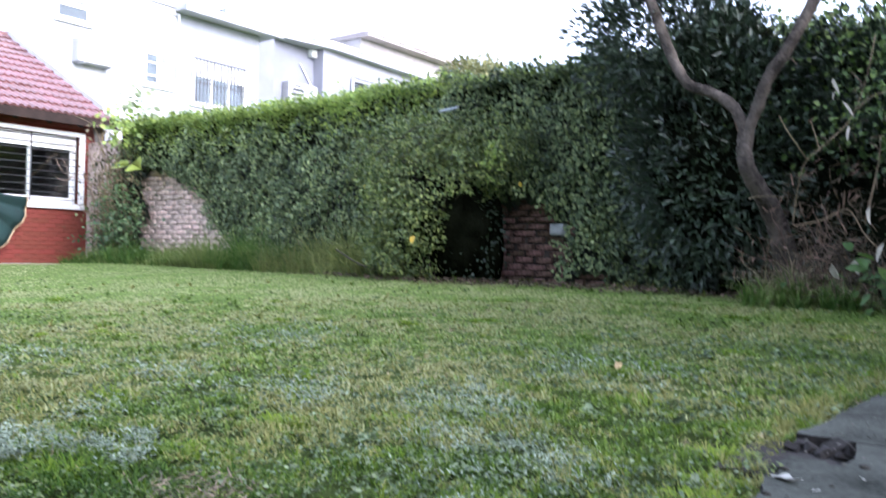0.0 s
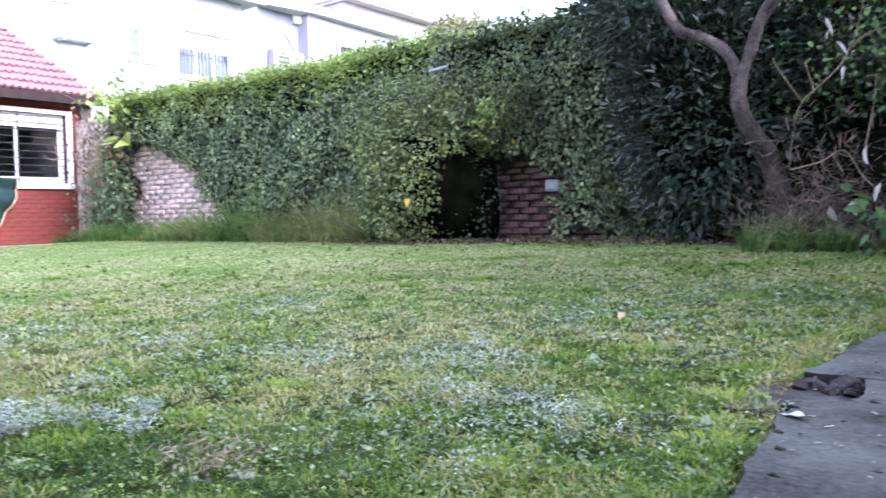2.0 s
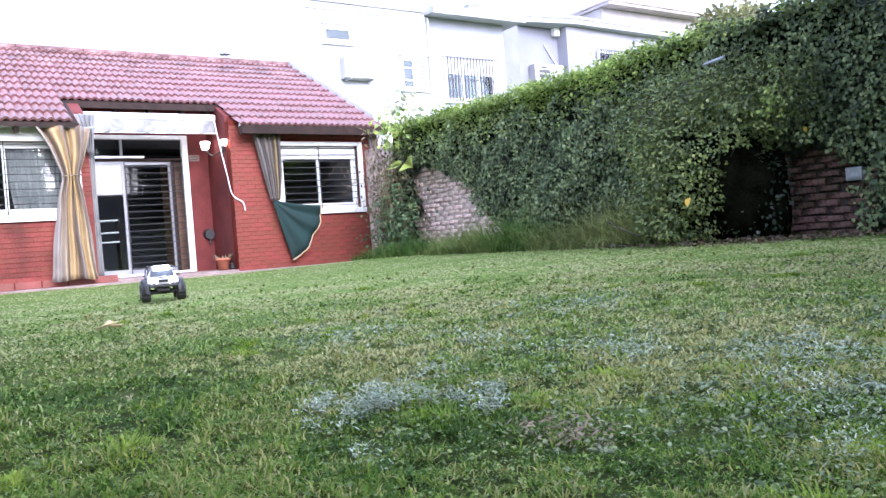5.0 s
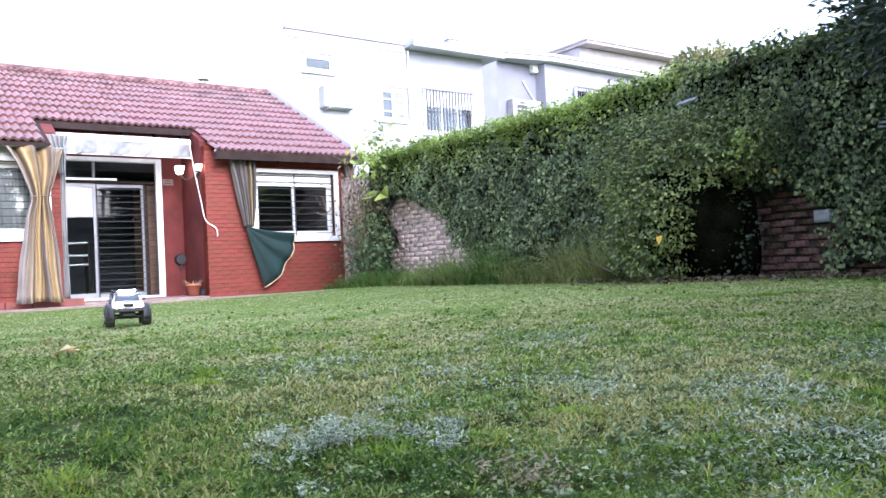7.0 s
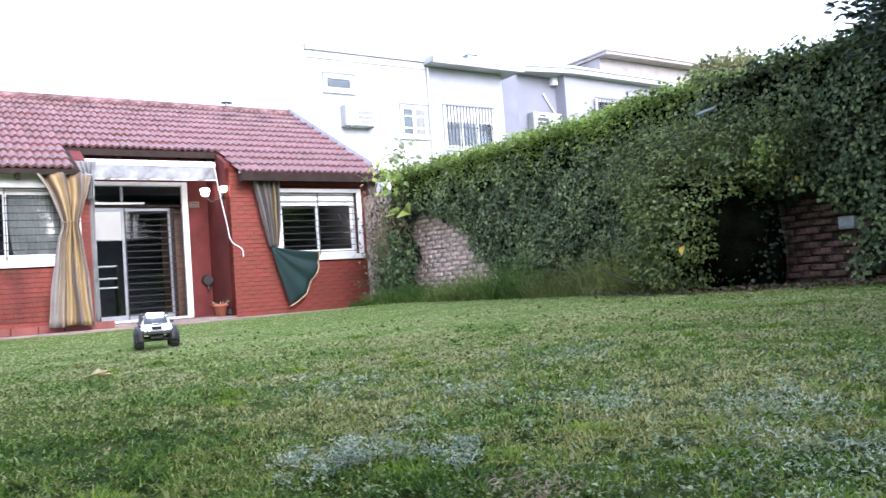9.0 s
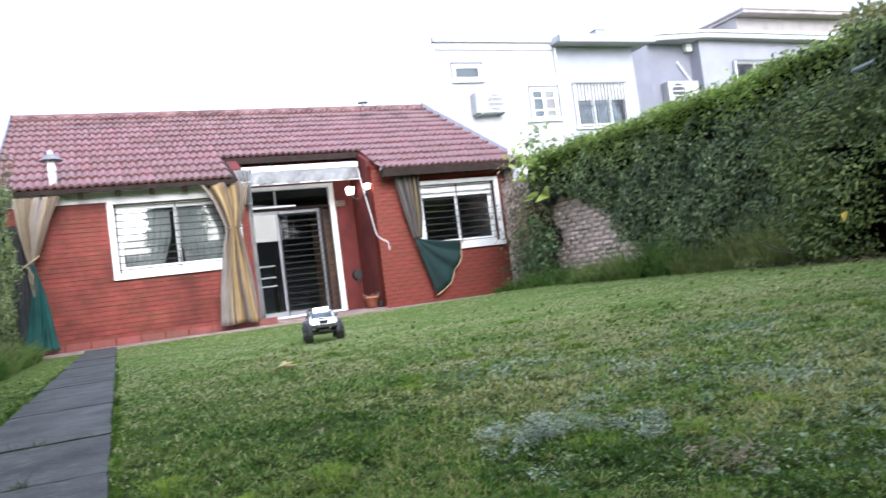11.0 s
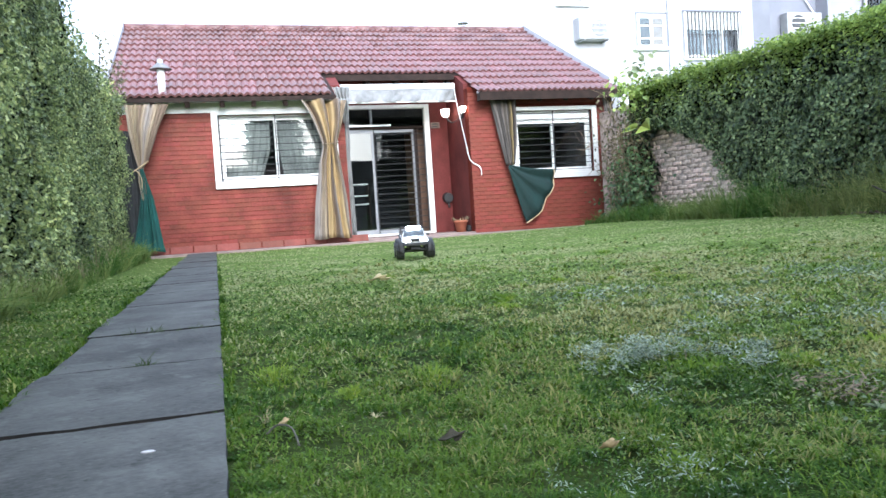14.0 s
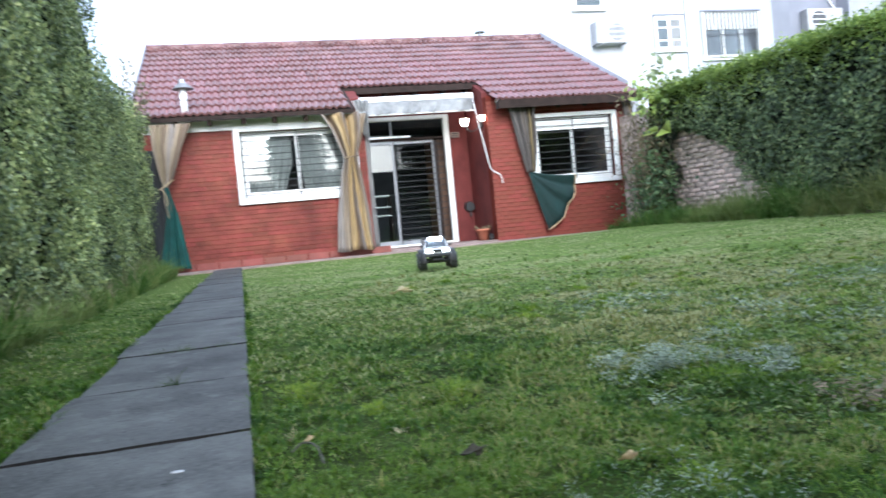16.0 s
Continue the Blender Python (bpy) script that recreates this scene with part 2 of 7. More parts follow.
M_STRAW = mat("dry_stalk", (0.21, 0.155, 0.092), 0.85, 0.3, 6, 60, 0.2, island=0.4)


# ---- building helpers ----
def part(name, bm, material, parent=None, label="", smooth=False):
    me = bpy.data.meshes.new(name)
    if smooth:
        for f in bm.faces:
            f.smooth = True
    bm.to_mesh(me)
    bm.free()
    me.materials.append(material)
    ob = new(name, me)
    if parent:
        ob.parent = parent
    return tagged(ob, label)


def thing(name, label, category, group="", kind="", at=(0, 0, 0), turn=0):
    ob = tagged(new(name), label, category, group, kind)
    ob.matrix_basis = pose(*at, 0, 0, turn)
    return ob


def box(bm, x0, x1, y0, y1, z0, z1, bevel=0.0):
    m = Matrix.LocRotScale(((x0 + x1) / 2, (y0 + y1) / 2, (z0 + z1) / 2), None, (abs(x1 - x0), abs(y1 - y0), abs(z1 - z0)))
    got = bmesh.ops.create_cube(bm, size=1, matrix=m)["verts"]
    if bevel:
        edges = list({e for v in got for e in v.link_edges})
        bmesh.ops.bevel(bm, geom=edges, offset=bevel, segments=1, affect="EDGES")
    return bm


def boxes(*many, bevel=0.0):
    bm = bmesh.new()
    for b in many:
        box(bm, *b, bevel=bevel)
    return bm


def rod(bm, a, b, r0, r1=None, seg=8):
    a, b = Vector(a), Vector(b)
    d = b - a
    m = Matrix.Translation((a + b) / 2) @ d.to_track_quat("Z", "Y").to_matrix().to_4x4()
    bmesh.ops.create_cone(bm, cap_ends=True, segments=seg, radius1=r0, radius2=r0 if r1 is None else r1, depth=d.length, matrix=m)
    return bm


def tube(bm, pts, radii, seg=10, wobble=0.0):
    """A bent round limb through the points."""
    rings = []
    for i, p in enumerate(pts):
        p = Vector(p)
        d = (Vector(pts[min(i + 1, len(pts) - 1)]) - Vector(pts[max(i - 1, 0)])).normalized()
        q = d.to_track_quat("Z", "Y")
        ring = []
        for k in range(seg):
            a = 2 * math.pi * k / seg
            r = radii[i] * (1 + wobble * noise.noise(p * 5 + Vector((k * 1.7, 0, i * 0.6))))
            ring.append(bm.verts.new(p + q @ Vector((math.cos(a) * r, math.sin(a) * r, 0))))
        rings.append(ring)
    for r0, r1 in zip(rings, rings[1:]):
        for k in range(seg):
            bm.faces.new((r0[k], r0[(k + 1) % seg], r1[(k + 1) % seg], r1[k]))
    bm.faces.new(rings[0][::-1])
    bm.faces.new(rings[-1])
    return bm


def curve_pts(pts, n=6):
    """Smooth points through the given ones."""
    pts = [Vector(p) for p in pts]
    out = []
    for i in range(len(pts) - 1):
        p0, p1, p2, p3 = pts[max(i - 1, 0)], pts[i], pts[i + 1], pts[min(i + 2, len(pts) - 1)]
        for k in range(n):
            t = k / n
            out.append(0.5 * (2 * p1 + (p2 - p0) * t + (2 * p0 - 5 * p1 + 4 * p2 - p3) * t * t + (3 * p1 - p0 - 3 * p2 + p3) * t ** 3))
    return out + [pts[-1]]


def np_mesh(name, verts, faces, material, parent=None, label="", smooth=False):
    """One mesh from arrays; all faces have the same number of corners."""
    verts, faces = np.asarray(verts, np.float32), np.asarray(faces, np.int32)
    me = bpy.data.meshes.new(name)
    me.vertices.add(len(verts))
    me.vertices.foreach_set("co", verts.ravel())
    k = faces.shape[1]
    me.loops.add(faces.size)
    me.loops.foreach_set("vertex_index", faces.ravel())
    me.polygons.add(len(faces))
    me.polygons.foreach_set("loop_start", np.arange(len(faces), dtype=np.int32) * k)
    me.polygons.foreach_set("loop_total", np.full(len(faces), k, np.int32))
    if smooth:
        me.polygons.foreach_set("use_smooth", np.ones(len(faces), bool))
    me.update(calc_edges=True)
    me.materials.append(material)
    ob = new(name, me)
    if parent:
        ob.parent = parent
    return tagged(ob, label)


RNG = np.random.default_rng(7)


def unit(v):
    return v / np.maximum(np.linalg.norm(v, axis=-1, keepdims=True), 1e-6)


def leaves(name, base, along, face, length, width, material, parent=None, label="", fold=0.25, droop=0.15, shape="leaf"):
    """Many leaves as one mesh: each has a base, a direction along its rib, a facing, a length and a width."""
    n = len(base)
    along = unit(np.asarray(along, float))
    side = unit(np.cross(along, face))
    up = np.cross(side, along)
    L, Wd = np.broadcast_to(length, (n,))[:, None], np.broadcast_to(width, (n,))[:, None]
    if shape == "leaf":
        prof = [(0, 0, 0), (0.3, 0.5, fold), (0.7, 0.42, fold * 0.6), (1, 0, -droop), (0.7, -0.42, fold * 0.6), (0.3, -0.5, fold)]
        quads = [(0, 1, 2, 3), (0, 3, 4, 5)]
    else:
        prof = [(0, 0.5, 0), (0, -0.5, 0), (0.6, -0.36, fold), (0.6, 0.36, fold), (1, 0.05, fold - droop), (1, -0.05, fold - droop)]
        quads = [(0, 1, 2, 3), (3, 2, 5, 4)]
    v = np.stack([base + along * L * a + side * Wd * s + up * (Wd if shape == "leaf" else L) * h for a, s, h in prof], 1)
    f = (np.arange(n)[:, None, None] * 6 + np.array(quads)[None]).reshape(-1, 4)
    return np_mesh(name, v.reshape(-1, 3), f, material, parent, label)


def lump(x, y, s, seed=0):
    """Cheap smooth noise in arrays, about -1 to 1."""
    return (np.sin(x * s * 1.3 + seed) * np.cos(y * s * 1.7 + 2.1 * seed) + 0.6 * np.sin(x * s * 2.9 - y * s * 2.3 + 0.7 * seed) + 0.4 * np.cos(x * s * 5.1 + y * s * 4.3 + seed)) / 2


def cells(x, y, s, seed=0):
    """Smooth value noise in arrays, 0 to 1, with s cells to the metre."""
    x, y = np.asarray(x, float) * s, np.asarray(y, float) * s
    i, j = np.floor(x), np.floor(y)
    u, v = x - i, y - j
    u, v = u * u * (3 - 2 * u), v * v * (3 - 2 * v)

    def h(a, b):
        q = np.sin(a * 127.1 + b * 311.7 + seed * 74.7) * 43758.5453
        return q - np.floor(q)

    return (h(i, j) * (1 - u) + h(i + 1, j) * u) * (1 - v) + (h(i, j + 1) * (1 - u) + h(i + 1, j + 1) * u) * v


def ground_z(x, y):
    """The lawn rises a little towards the brick wall and levels off before the house."""
    a, b = np.clip((np.asarray(y) - 2.2) / 3.6, 0, 1), np.clip((np.asarray(x) + 12.2) / 3.0, 0, 1)
    return 0.09 * a * a * (3 - 2 * a) * b * b * (3 - 2 * b)


# ---- ground ----
def build_ground():
    xs = np.concatenate([[-400, -120, -50, -25], np.arange(-16, 4.01, 0.25), [8, 20, 60, 400]])
    ys = np.concatenate([[-400, -100, -30, -8], np.arange(-3, 8.01, 0.25), [12, 25, 60, 150, 400]])
    X, Y = np.meshgrid(xs, ys, indexing="ij")
    inside = (np.abs(X + 5) < 9) & (np.abs(Y - 2.5) < 6)
    Z = np.where(inside, ground_z(X, Y) - 0.012 + 0.012 * lump(X, Y, 1.1, 3), -0.03)
    v = np.stack([X, Y, Z], -1).reshape(-1, 3)
    i = np.arange(X.size).reshape(X.shape)
    f = np.stack([i[:-1, :-1], i[1:, :-1], i[1:, 1:], i[:-1, 1:]], -1).reshape(-1, 4)
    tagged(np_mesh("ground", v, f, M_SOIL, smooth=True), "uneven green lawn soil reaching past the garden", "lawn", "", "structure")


build_ground()


def patio_edge(y):
    """Where the broken paving meets the lawn."""
    return np.interp(y, [-1.3, 1.14, 1.36, 1.55, 1.66, 1.90, 2.02, 2.48, 2.74, 3.02, 3.46, 6.3], [0.20, 0.195, 0.16, 0.143, 0.152, 0.108, 0.122, 0.149, 0.183, 0.197, 0.271, 0.6])


def keep_lawn(x, y):
    on_path = (y < 0.0 + 0.02 * np.sin(x * 9)) & (y > -0.39 + 0.03 * np.sin(x * 7)) & (x > -11.6)
    on_patio = x > patio_edge(y) - 0.012 + 0.012 * np.sin(y * 23) - 0.06 * np.exp(-((y - 1.78) / 0.1) ** 2)
    return ~(on_path | on_patio) & (y > -1.0) & (y < 6.4) & (x > -11.45)


SEAT = (0.5, 0.15)


def lawn_points(n, r0, r1):
    """Places on the lawn, ever sparser away from the patio."""
    r = np.exp(RNG.uniform(math.log(r0), math.log(r1), n))
    a = RNG.uniform(radians(62), radians(232), n)
    x, y = SEAT[0] + r * np.cos(a), SEAT[1] + r * np.sin(a)
    ok = keep_lawn(x, y)
    return x[ok], y[ok], r[ok]


def turf(x, y):
    """How high and thick the turf stands: soft mounds a few centimetres across."""
    x = x + 0.02 * lump(x, y, 17, 3)
    t = 0.30 * cells(x, y, 7, 1) + 0.40 * cells(x + 3.3, y, 19, 2) + 0.30 * cells(x, y + 1.7, 42, 3)
    return np.clip(0.5 + 1.7 * (t - 0.5), 0, 1)


def blades(name, n, r0, r1, h, w, material, label, lean=0.8, thin=None):
    x, y, r = lawn_points(n, r0, r1)
    t = turf(x, y)
    t = t + (0.62 - t) * np.clip((r - 2.4) / 3.5, 0, 0.75)
    keep = np.clip(1.9 * (t - 0.12), np.clip(0.75 - 0.4 * r, 0.07, 0.6), 1)
    if thin is not None:
        keep = keep * thin(x, y)
    ok = RNG.random(len(x)) < keep
    x, y, r, t = x[ok], y[ok], r[ok], t[ok]
    n = len(x)
    base = np.stack([x, y, ground_z(x, y) - 0.008 + 0.010 * np.clip(t, 0, 1)], -1)
    a = RNG.uniform(0, 2 * np.pi, n)
    out = np.stack([np.cos(a), np.sin(a), np.zeros(n)], -1)
    along = out * (RNG.uniform(0.25, lean, n) * (1.7 + 0.5 * np.clip(r - 2, 0, 4)))[:, None] + np.array([0, 0, 1.0])
    hh = h * np.clip(0.62 + 0.10 * r - 0.02 * r * np.clip(r - 2, 0, 6), 0.5, 0.9) * RNG.uniform(0.5, 1.35, n) * np.clip(0.35 + 1.3 * t, 0.4, 1.6)
    ww = w * np.clip(r, 0.7, 12) ** 0.85 * RNG.uniform(0.6, 1.5, n)
    ob = leaves(name, base, along, -out + np.array([0, 0, 0.4]), np.maximum(hh, 0.006), ww, material, None, label, 0.05, 0.3, "blade")
    return tagged(ob, "", "grass", "", "stuff")


def off(x, y):
    """Distance from SEAT, close to the camera."""
    return np.hypot(x - SEAT[0], y - SEAT[1])


blades("grass", 440000, 0.33, 5.2, 0.021, 0.0021, M_BLADE, "short uneven green lawn grass with clover", 1.3, lambda x, y: np.clip((y - 0.1) / 0.7, 0.14, 1) * np.clip((off(x, y) - 0.55) / 1.0, 0.25, 1))
blades("grass", 520000, 0.33, 7.5, 0.019, 0.0021, M_LUSH, "dense lush green grass beside the path", 1.3, lambda x, y: np.maximum(np.clip(1 - (y - 0.6) / 0.7, 0.13, 1), np.clip(1.75 - off(x, y), 0, 0.8)) * np.clip(2.0 - off(x, y) / 1.7 + 2.2 * np.clip(1.0 - y, 0, 1), 0.15, 1) * np.where(y < -0.3, 1.0, np.clip(1.6 - off(x, y) / 4.2, 0.3, 1)))
blades("grass", 385000, 1.1, 12.6, 0.021, 0.0023, M_FARSHEEN, "lawn grass tinted paler towards the house for sheen", 1.3, lambda x, y: np.clip((off(x, y) - 1.3) / 2.2, 0, 1) * np.clip((0.1 - x) / 1.1, 0.35, 1) * np.clip((y - 0.1) / 1.1, 0.45 + 0.5 * np.clip((off(x, y) - 1.9) / 2.3, 0, 1), 1) * np.where(y < -0.3, 0.3, 1.0))
blades("dry_grass", 75000, 0.4, 9.0, 0.017, 0.0019, M_DRY, "dry yellowed blades among the lawn grass", 1.3, lambda x, y: np.clip(1.9 * cells(x, y, 2.3, 9) - 0.75, 0.04, 1) * np.clip((y - 0.35) / 0.9, 0.12, 1) * np.clip(1.8 - off(x, y) / 3.2, 0.12, 1) * np.clip(off(x, y) - 0.7, 0.08, 1))


def tufts(name, count, per, r0, r1, h, w, material, label, flat=0.5, shape="blade", ratio=None, where=None):
    """Small clumps whose blades fan out from one root."""
    x, y, r = lawn_points(count, r0, r1)
    if where is not None:
        ok = RNG.random(len(x)) < where(x, y)
        x, y, r = x[ok], y[ok], r[ok]
    big = RNG.uniform(0.55, 1.5, len(x))
    x, y, r, big = (np.repeat(q, per) for q in (x, y, r, big))
    n = len(x)
    a = RNG.uniform(0, 2 * np.pi, n)
    out = np.stack([np.cos(a), np.sin(a), np.zeros(n)], -1)
    base = np.stack([x, y, ground_z(x, y) - 0.004], -1) + out * (h * 0.22 * RNG.random(n) * big)[:, None]
    along = out * (RNG.uniform(0.1, 1.0, n) * flat)[:, None] + np.array([0, 0, 1.0]) * (1.15 - min(flat, 3.0) / 3.2)
    hh = h * big * RNG.uniform(0.5, 1.25, n) * np.clip(0.75 + 0.1 * r, 0.75, 1.2)
    ww = hh * ratio if ratio else w * np.clip(r, 0.7, 8) ** 0.8 * RNG.uniform(0.6, 1.4, n)
    tagged(leaves(name, base, along, -out + np.array([0, 0, 0.4 if shape == "blade" else 1.4]), hh, ww, material, None, label, 0.05 if shape == "blade" else 0.2, 0.3, shape), "", "grass" if shape == "blade" else "weeds", "", "stuff")


def cushions(name, count, per, r0, r1, size, h, material, label):
    """Soft mounds of fine bright grass here and there."""
    x, y, r = lawn_points(count, r0, r1)
    ok = RNG.random(len(x)) < np.clip((y - 0.6) / 0.6, 0.04, 1)
    x, y, r = x[ok], y[ok], r[ok]
    big = RNG.uniform(0.5, 1.4, len(x))
    x, y, r, big = (np.repeat(q, per) for q in (x, y, r, big))
    n = len(x)
    a, q = RNG.uniform(0, 2 * np.pi, n), np.sqrt(RNG.random(n))
    out = np.stack([np.cos(a), np.sin(a), np.zeros(n)], -1)
    x, y = x + np.cos(a) * q * size * big * 1.5, y + np.sin(a) * q * size * big
    ok = keep_lawn(x, y)
    base = np.stack([x, y, ground_z(x, y) - 0.004], -1)[ok]
    along = (out * (0.2 + 1.0 * q[:, None]) + RNG.normal(0, 0.35, (n, 3)) + np.array([0, 0, 1.0]))[ok]
    hh = (h * (1.15 - 0.7 * q * q) * RNG.uniform(0.6, 1.3, n) * big ** 0.5)[ok]
    ww = (0.0021 * np.clip(r, 0.7, 8) ** 0.8 * RNG.uniform(0.6, 1.4, n))[ok]
    tagged(leaves(name, base, along, (-out + np.array([0, 0, 0.4]))[ok], hh, ww, material, None, label, 0.05, 0.3, "blade"), "", "grass", "", "stuff")


cushions("grass_cushions", 200, 220, 0.75, 5.5, 0.055, 0.022, grass_mat("fresh_grass_blade", [(0.085, 0.155, 0.012), (0.125, 0.205, 0.018), (0.165, 0.24, 0.028)]), "soft bright yellow-green grass cushions")
tufts("grass_tufts", 3600, 14, 0.6, 7.0, 0.027, 0.0024, M_BLADE, "taller soft tufts standing in the lawn", 1.5, where=lambda x, y: np.clip(2 * cells(x, y, 1.6, 7) - 0.7, 0.05, 1) * np.clip((y - 0.4) / 0.8, 0.15, 1))
tufts("dry_tufts", 1700, 12, 0.6, 5.0, 0.021, 0.0020, M_DRY, "straw-coloured dead tufts in the lawn", 1.6, where=lambda x, y: np.clip(2 * cells(x, y, 2.1, 2) - 0.8, 0.02, 1) * np.clip((y - 0.35) / 0.9, 0.1, 1))
tufts("lawn_rosettes", 2300, 7, 0.65, 4.5, 0.0165, 0.0, leaf_mat("rosette_leaf", (0.085, 0.120, 0.058), (0.170, 0.205, 0.125), 0.7, 0.4, 0.25), "low pale-leaved weed rosettes in the lawn", 2.4, "leaf", 0.55, lambda x, y: np.clip((y - 0.5) / 1.1, 0.012, 1) * np.clip(2 * cells(x, y, 2.6, 12) - 0.6, 0.05, 1))


# ---- garden walls and hedges ----
WALL = 6.75
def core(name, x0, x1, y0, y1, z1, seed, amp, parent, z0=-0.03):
    """A lumpy closed block coloured near-black as the shade inside a hedge."""
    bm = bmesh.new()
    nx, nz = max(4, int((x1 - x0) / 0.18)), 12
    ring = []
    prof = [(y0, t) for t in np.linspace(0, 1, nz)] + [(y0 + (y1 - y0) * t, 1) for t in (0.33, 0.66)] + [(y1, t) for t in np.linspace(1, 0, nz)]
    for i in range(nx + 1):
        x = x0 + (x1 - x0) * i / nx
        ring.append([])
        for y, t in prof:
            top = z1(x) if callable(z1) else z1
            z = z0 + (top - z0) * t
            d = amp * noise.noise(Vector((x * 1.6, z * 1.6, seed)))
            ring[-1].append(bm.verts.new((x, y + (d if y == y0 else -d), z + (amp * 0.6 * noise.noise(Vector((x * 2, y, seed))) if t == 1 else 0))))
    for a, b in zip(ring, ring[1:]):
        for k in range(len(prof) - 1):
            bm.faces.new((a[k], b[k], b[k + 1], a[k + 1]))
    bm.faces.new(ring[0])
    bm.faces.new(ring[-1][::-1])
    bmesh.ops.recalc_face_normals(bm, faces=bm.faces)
    return part(name, bm, M_CORE, parent, "solid block coloured near-black as inner shade", True)


def in_patch(x, z):
    """Where the brick of the garden wall lies bare."""
    wob = 0.09 * np.sin(z * 9 + x * 5) + 0.06 * np.sin(x * 13)
    low = (x > -9.2) & (x < -7.85 + 2 * wob) & (z < 0.62 + wob - 0.34 * np.clip((x + 8.4) / 0.5, 0, 1))
    one = low | (x > -10.15 + wob) & (x < -8.35 + 0.45 * np.clip(0.6 - z, 0, 1) + wob) & (z < 1.42 - 0.42 * np.clip((x + 9.6) / 1.2, 0, 1) ** 2 - 0.6 * np.clip((x + 8.75) / 0.5, 0, 1) + wob)
    two = (x > -3.76 + wob * 0.4) & (x < -3.02 + wob * 0.3) & (z < 0.94 - 0.13 * np.clip((-3.42 - x) / 0.3, 0, 1) - 0.50 * np.clip((x + 3.38) / 0.36, 0, 1) ** 2 + wob * 0.4)
    two = two | ((np.abs(x + 3.07) < 0.13) & (np.abs(z - 0.6) < 0.1)) | ((x > -3.1) & (x < -2.55 + wob) & (z < 0.17 + wob * 0.6))
    three = (np.abs(x + 0.42) < 0.17) & (np.abs(z - 0.98) < 0.09 + wob) & (np.abs(np.sin(x * 91 + z * 57)) < 0.45)
    return one | two | three


def hedge_height(x):
    return 2.12 + 0.08 * np.clip((-x - 8) / 3, 0, 1) + 0.05 * lump(np.asarray(x, float), np.zeros_like(np.asarray(x, float)), 2.4, 1)


def build_ivy():
    n = 98000
    x, z = RNG.uniform(-11.3, 3.5, n), RNG.uniform(0.05, 2.25, n)
    ok = ~in_patch(x, z) & (z < hedge_height(x)) & (x > -10.62 + 0.12 * np.sin(z * 7) - 0.8 * (z < 1.1)) & ~((z < 0.4) & (RNG.random(n) < 0.4)) & ~((x < -10.05) & (z < 1.65) & (RNG.random(n) < 0.72))
    x, z = x[ok], z[ok]
    n = len(x)
    bulge = 0.16 + 0.10 * lump(x, z, 1.5, 2) + 0.075 * lump(x, z, 6.5, 5) + 0.08 * np.clip((z - 1.4), 0, 1)
    y = WALL - bulge - 0.17 * RNG.random(n) ** 1.4 + 0.05
    face = np.stack([RNG.normal(0, 0.8, n), -np.ones(n), RNG.normal(0.6, 0.9, n)], -1)
    along = np.stack([RNG.normal(0, 0.6, n), RNG.normal(-0.35, 0.25, n), -np.ones(n)], -1)
    top = z > hedge_height(x) - 0.14 * (x < -4.3) - 0.45 * RNG.random(n) ** 1.7 * (x < -4.6) - 0.12 * lump(x, z, 4, 6)
    size = RNG.uniform(0.020, 0.045, n)
    ivy = thing("ivy_hedge", "dense dark green ivy covering the brick garden wall", "ivy")
    base = np.stack([x, y, z], -1)
    s = ~top
    core("core", -10.7, 3.5, WALL - 0.14, WALL + 0.28, lambda x: float(hedge_height(x)) - 0.05, 2.0, 0.05, ivy, 1.6)
    leaves("leaves", base[s], along[s], face[s], size[s], size[s] * 0.95, M_IVY, ivy, "glossy dark green leaves")
    # Near-black leaves on the wall paint the shade in the ivy's gaps.
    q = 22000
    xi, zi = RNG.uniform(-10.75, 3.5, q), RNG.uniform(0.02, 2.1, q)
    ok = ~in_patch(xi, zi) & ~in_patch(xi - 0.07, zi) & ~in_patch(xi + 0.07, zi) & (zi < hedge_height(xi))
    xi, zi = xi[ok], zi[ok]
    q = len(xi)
    leaves("inner_leaves", np.stack([xi, WALL - RNG.uniform(0.02, 0.09, q), zi], -1), np.stack([RNG.normal(0, 0.6, q), np.zeros(q), -np.ones(q)], -1), np.stack([RNG.normal(0, 0.3, q), -np.ones(q), RNG.normal(0.2, 0.3, q)], -1), RNG.uniform(0.07, 0.12, q), RNG.uniform(0.06, 0.10, q), leaf_mat("ivy_gap_shade_leaf", (0.012, 0.018, 0.009), (0.022, 0.03, 0.015), 0.7, 0.4, 0.05), ivy, "leaves coloured near-black as gap shade by the wall")
    # young shoots along the top, coloured brighter still for the sun on them
    m = 15000
    xt = RNG.uniform(-10.65, 0.5, m)
    zt = hedge_height(xt) + RNG.normal(-0.03, 0.045, m) + 0.05 * lump(xt, xt * 0, 6, 3)
    yt = RNG.uniform(WALL - 0.38, WALL + 0.25, m)
    old = (xt > -4.6 + RNG.normal(0, 0.5, m)) & (RNG.random(m) < 0.8)
    k = int(old.sum())
    leaves("top_leaves", np.stack([xt, yt, zt], -1)[old], np.stack([RNG.normal(0, 0.6, k), RNG.normal(-0.4, 0.5, k), RNG.normal(0.0, 0.6, k)], -1), np.stack([RNG.normal(0, 0.4, k), RNG.normal(-0.4, 0.4, k), np.ones(k)], -1), RNG.uniform(0.03, 0.055, k), RNG.uniform(0.025, 0.05, k), M_IVY, ivy, "older leaves along the top")
    bt = np.concatenate([base[top], np.stack([xt, yt, zt], -1)[~old]])
    k = len(bt)
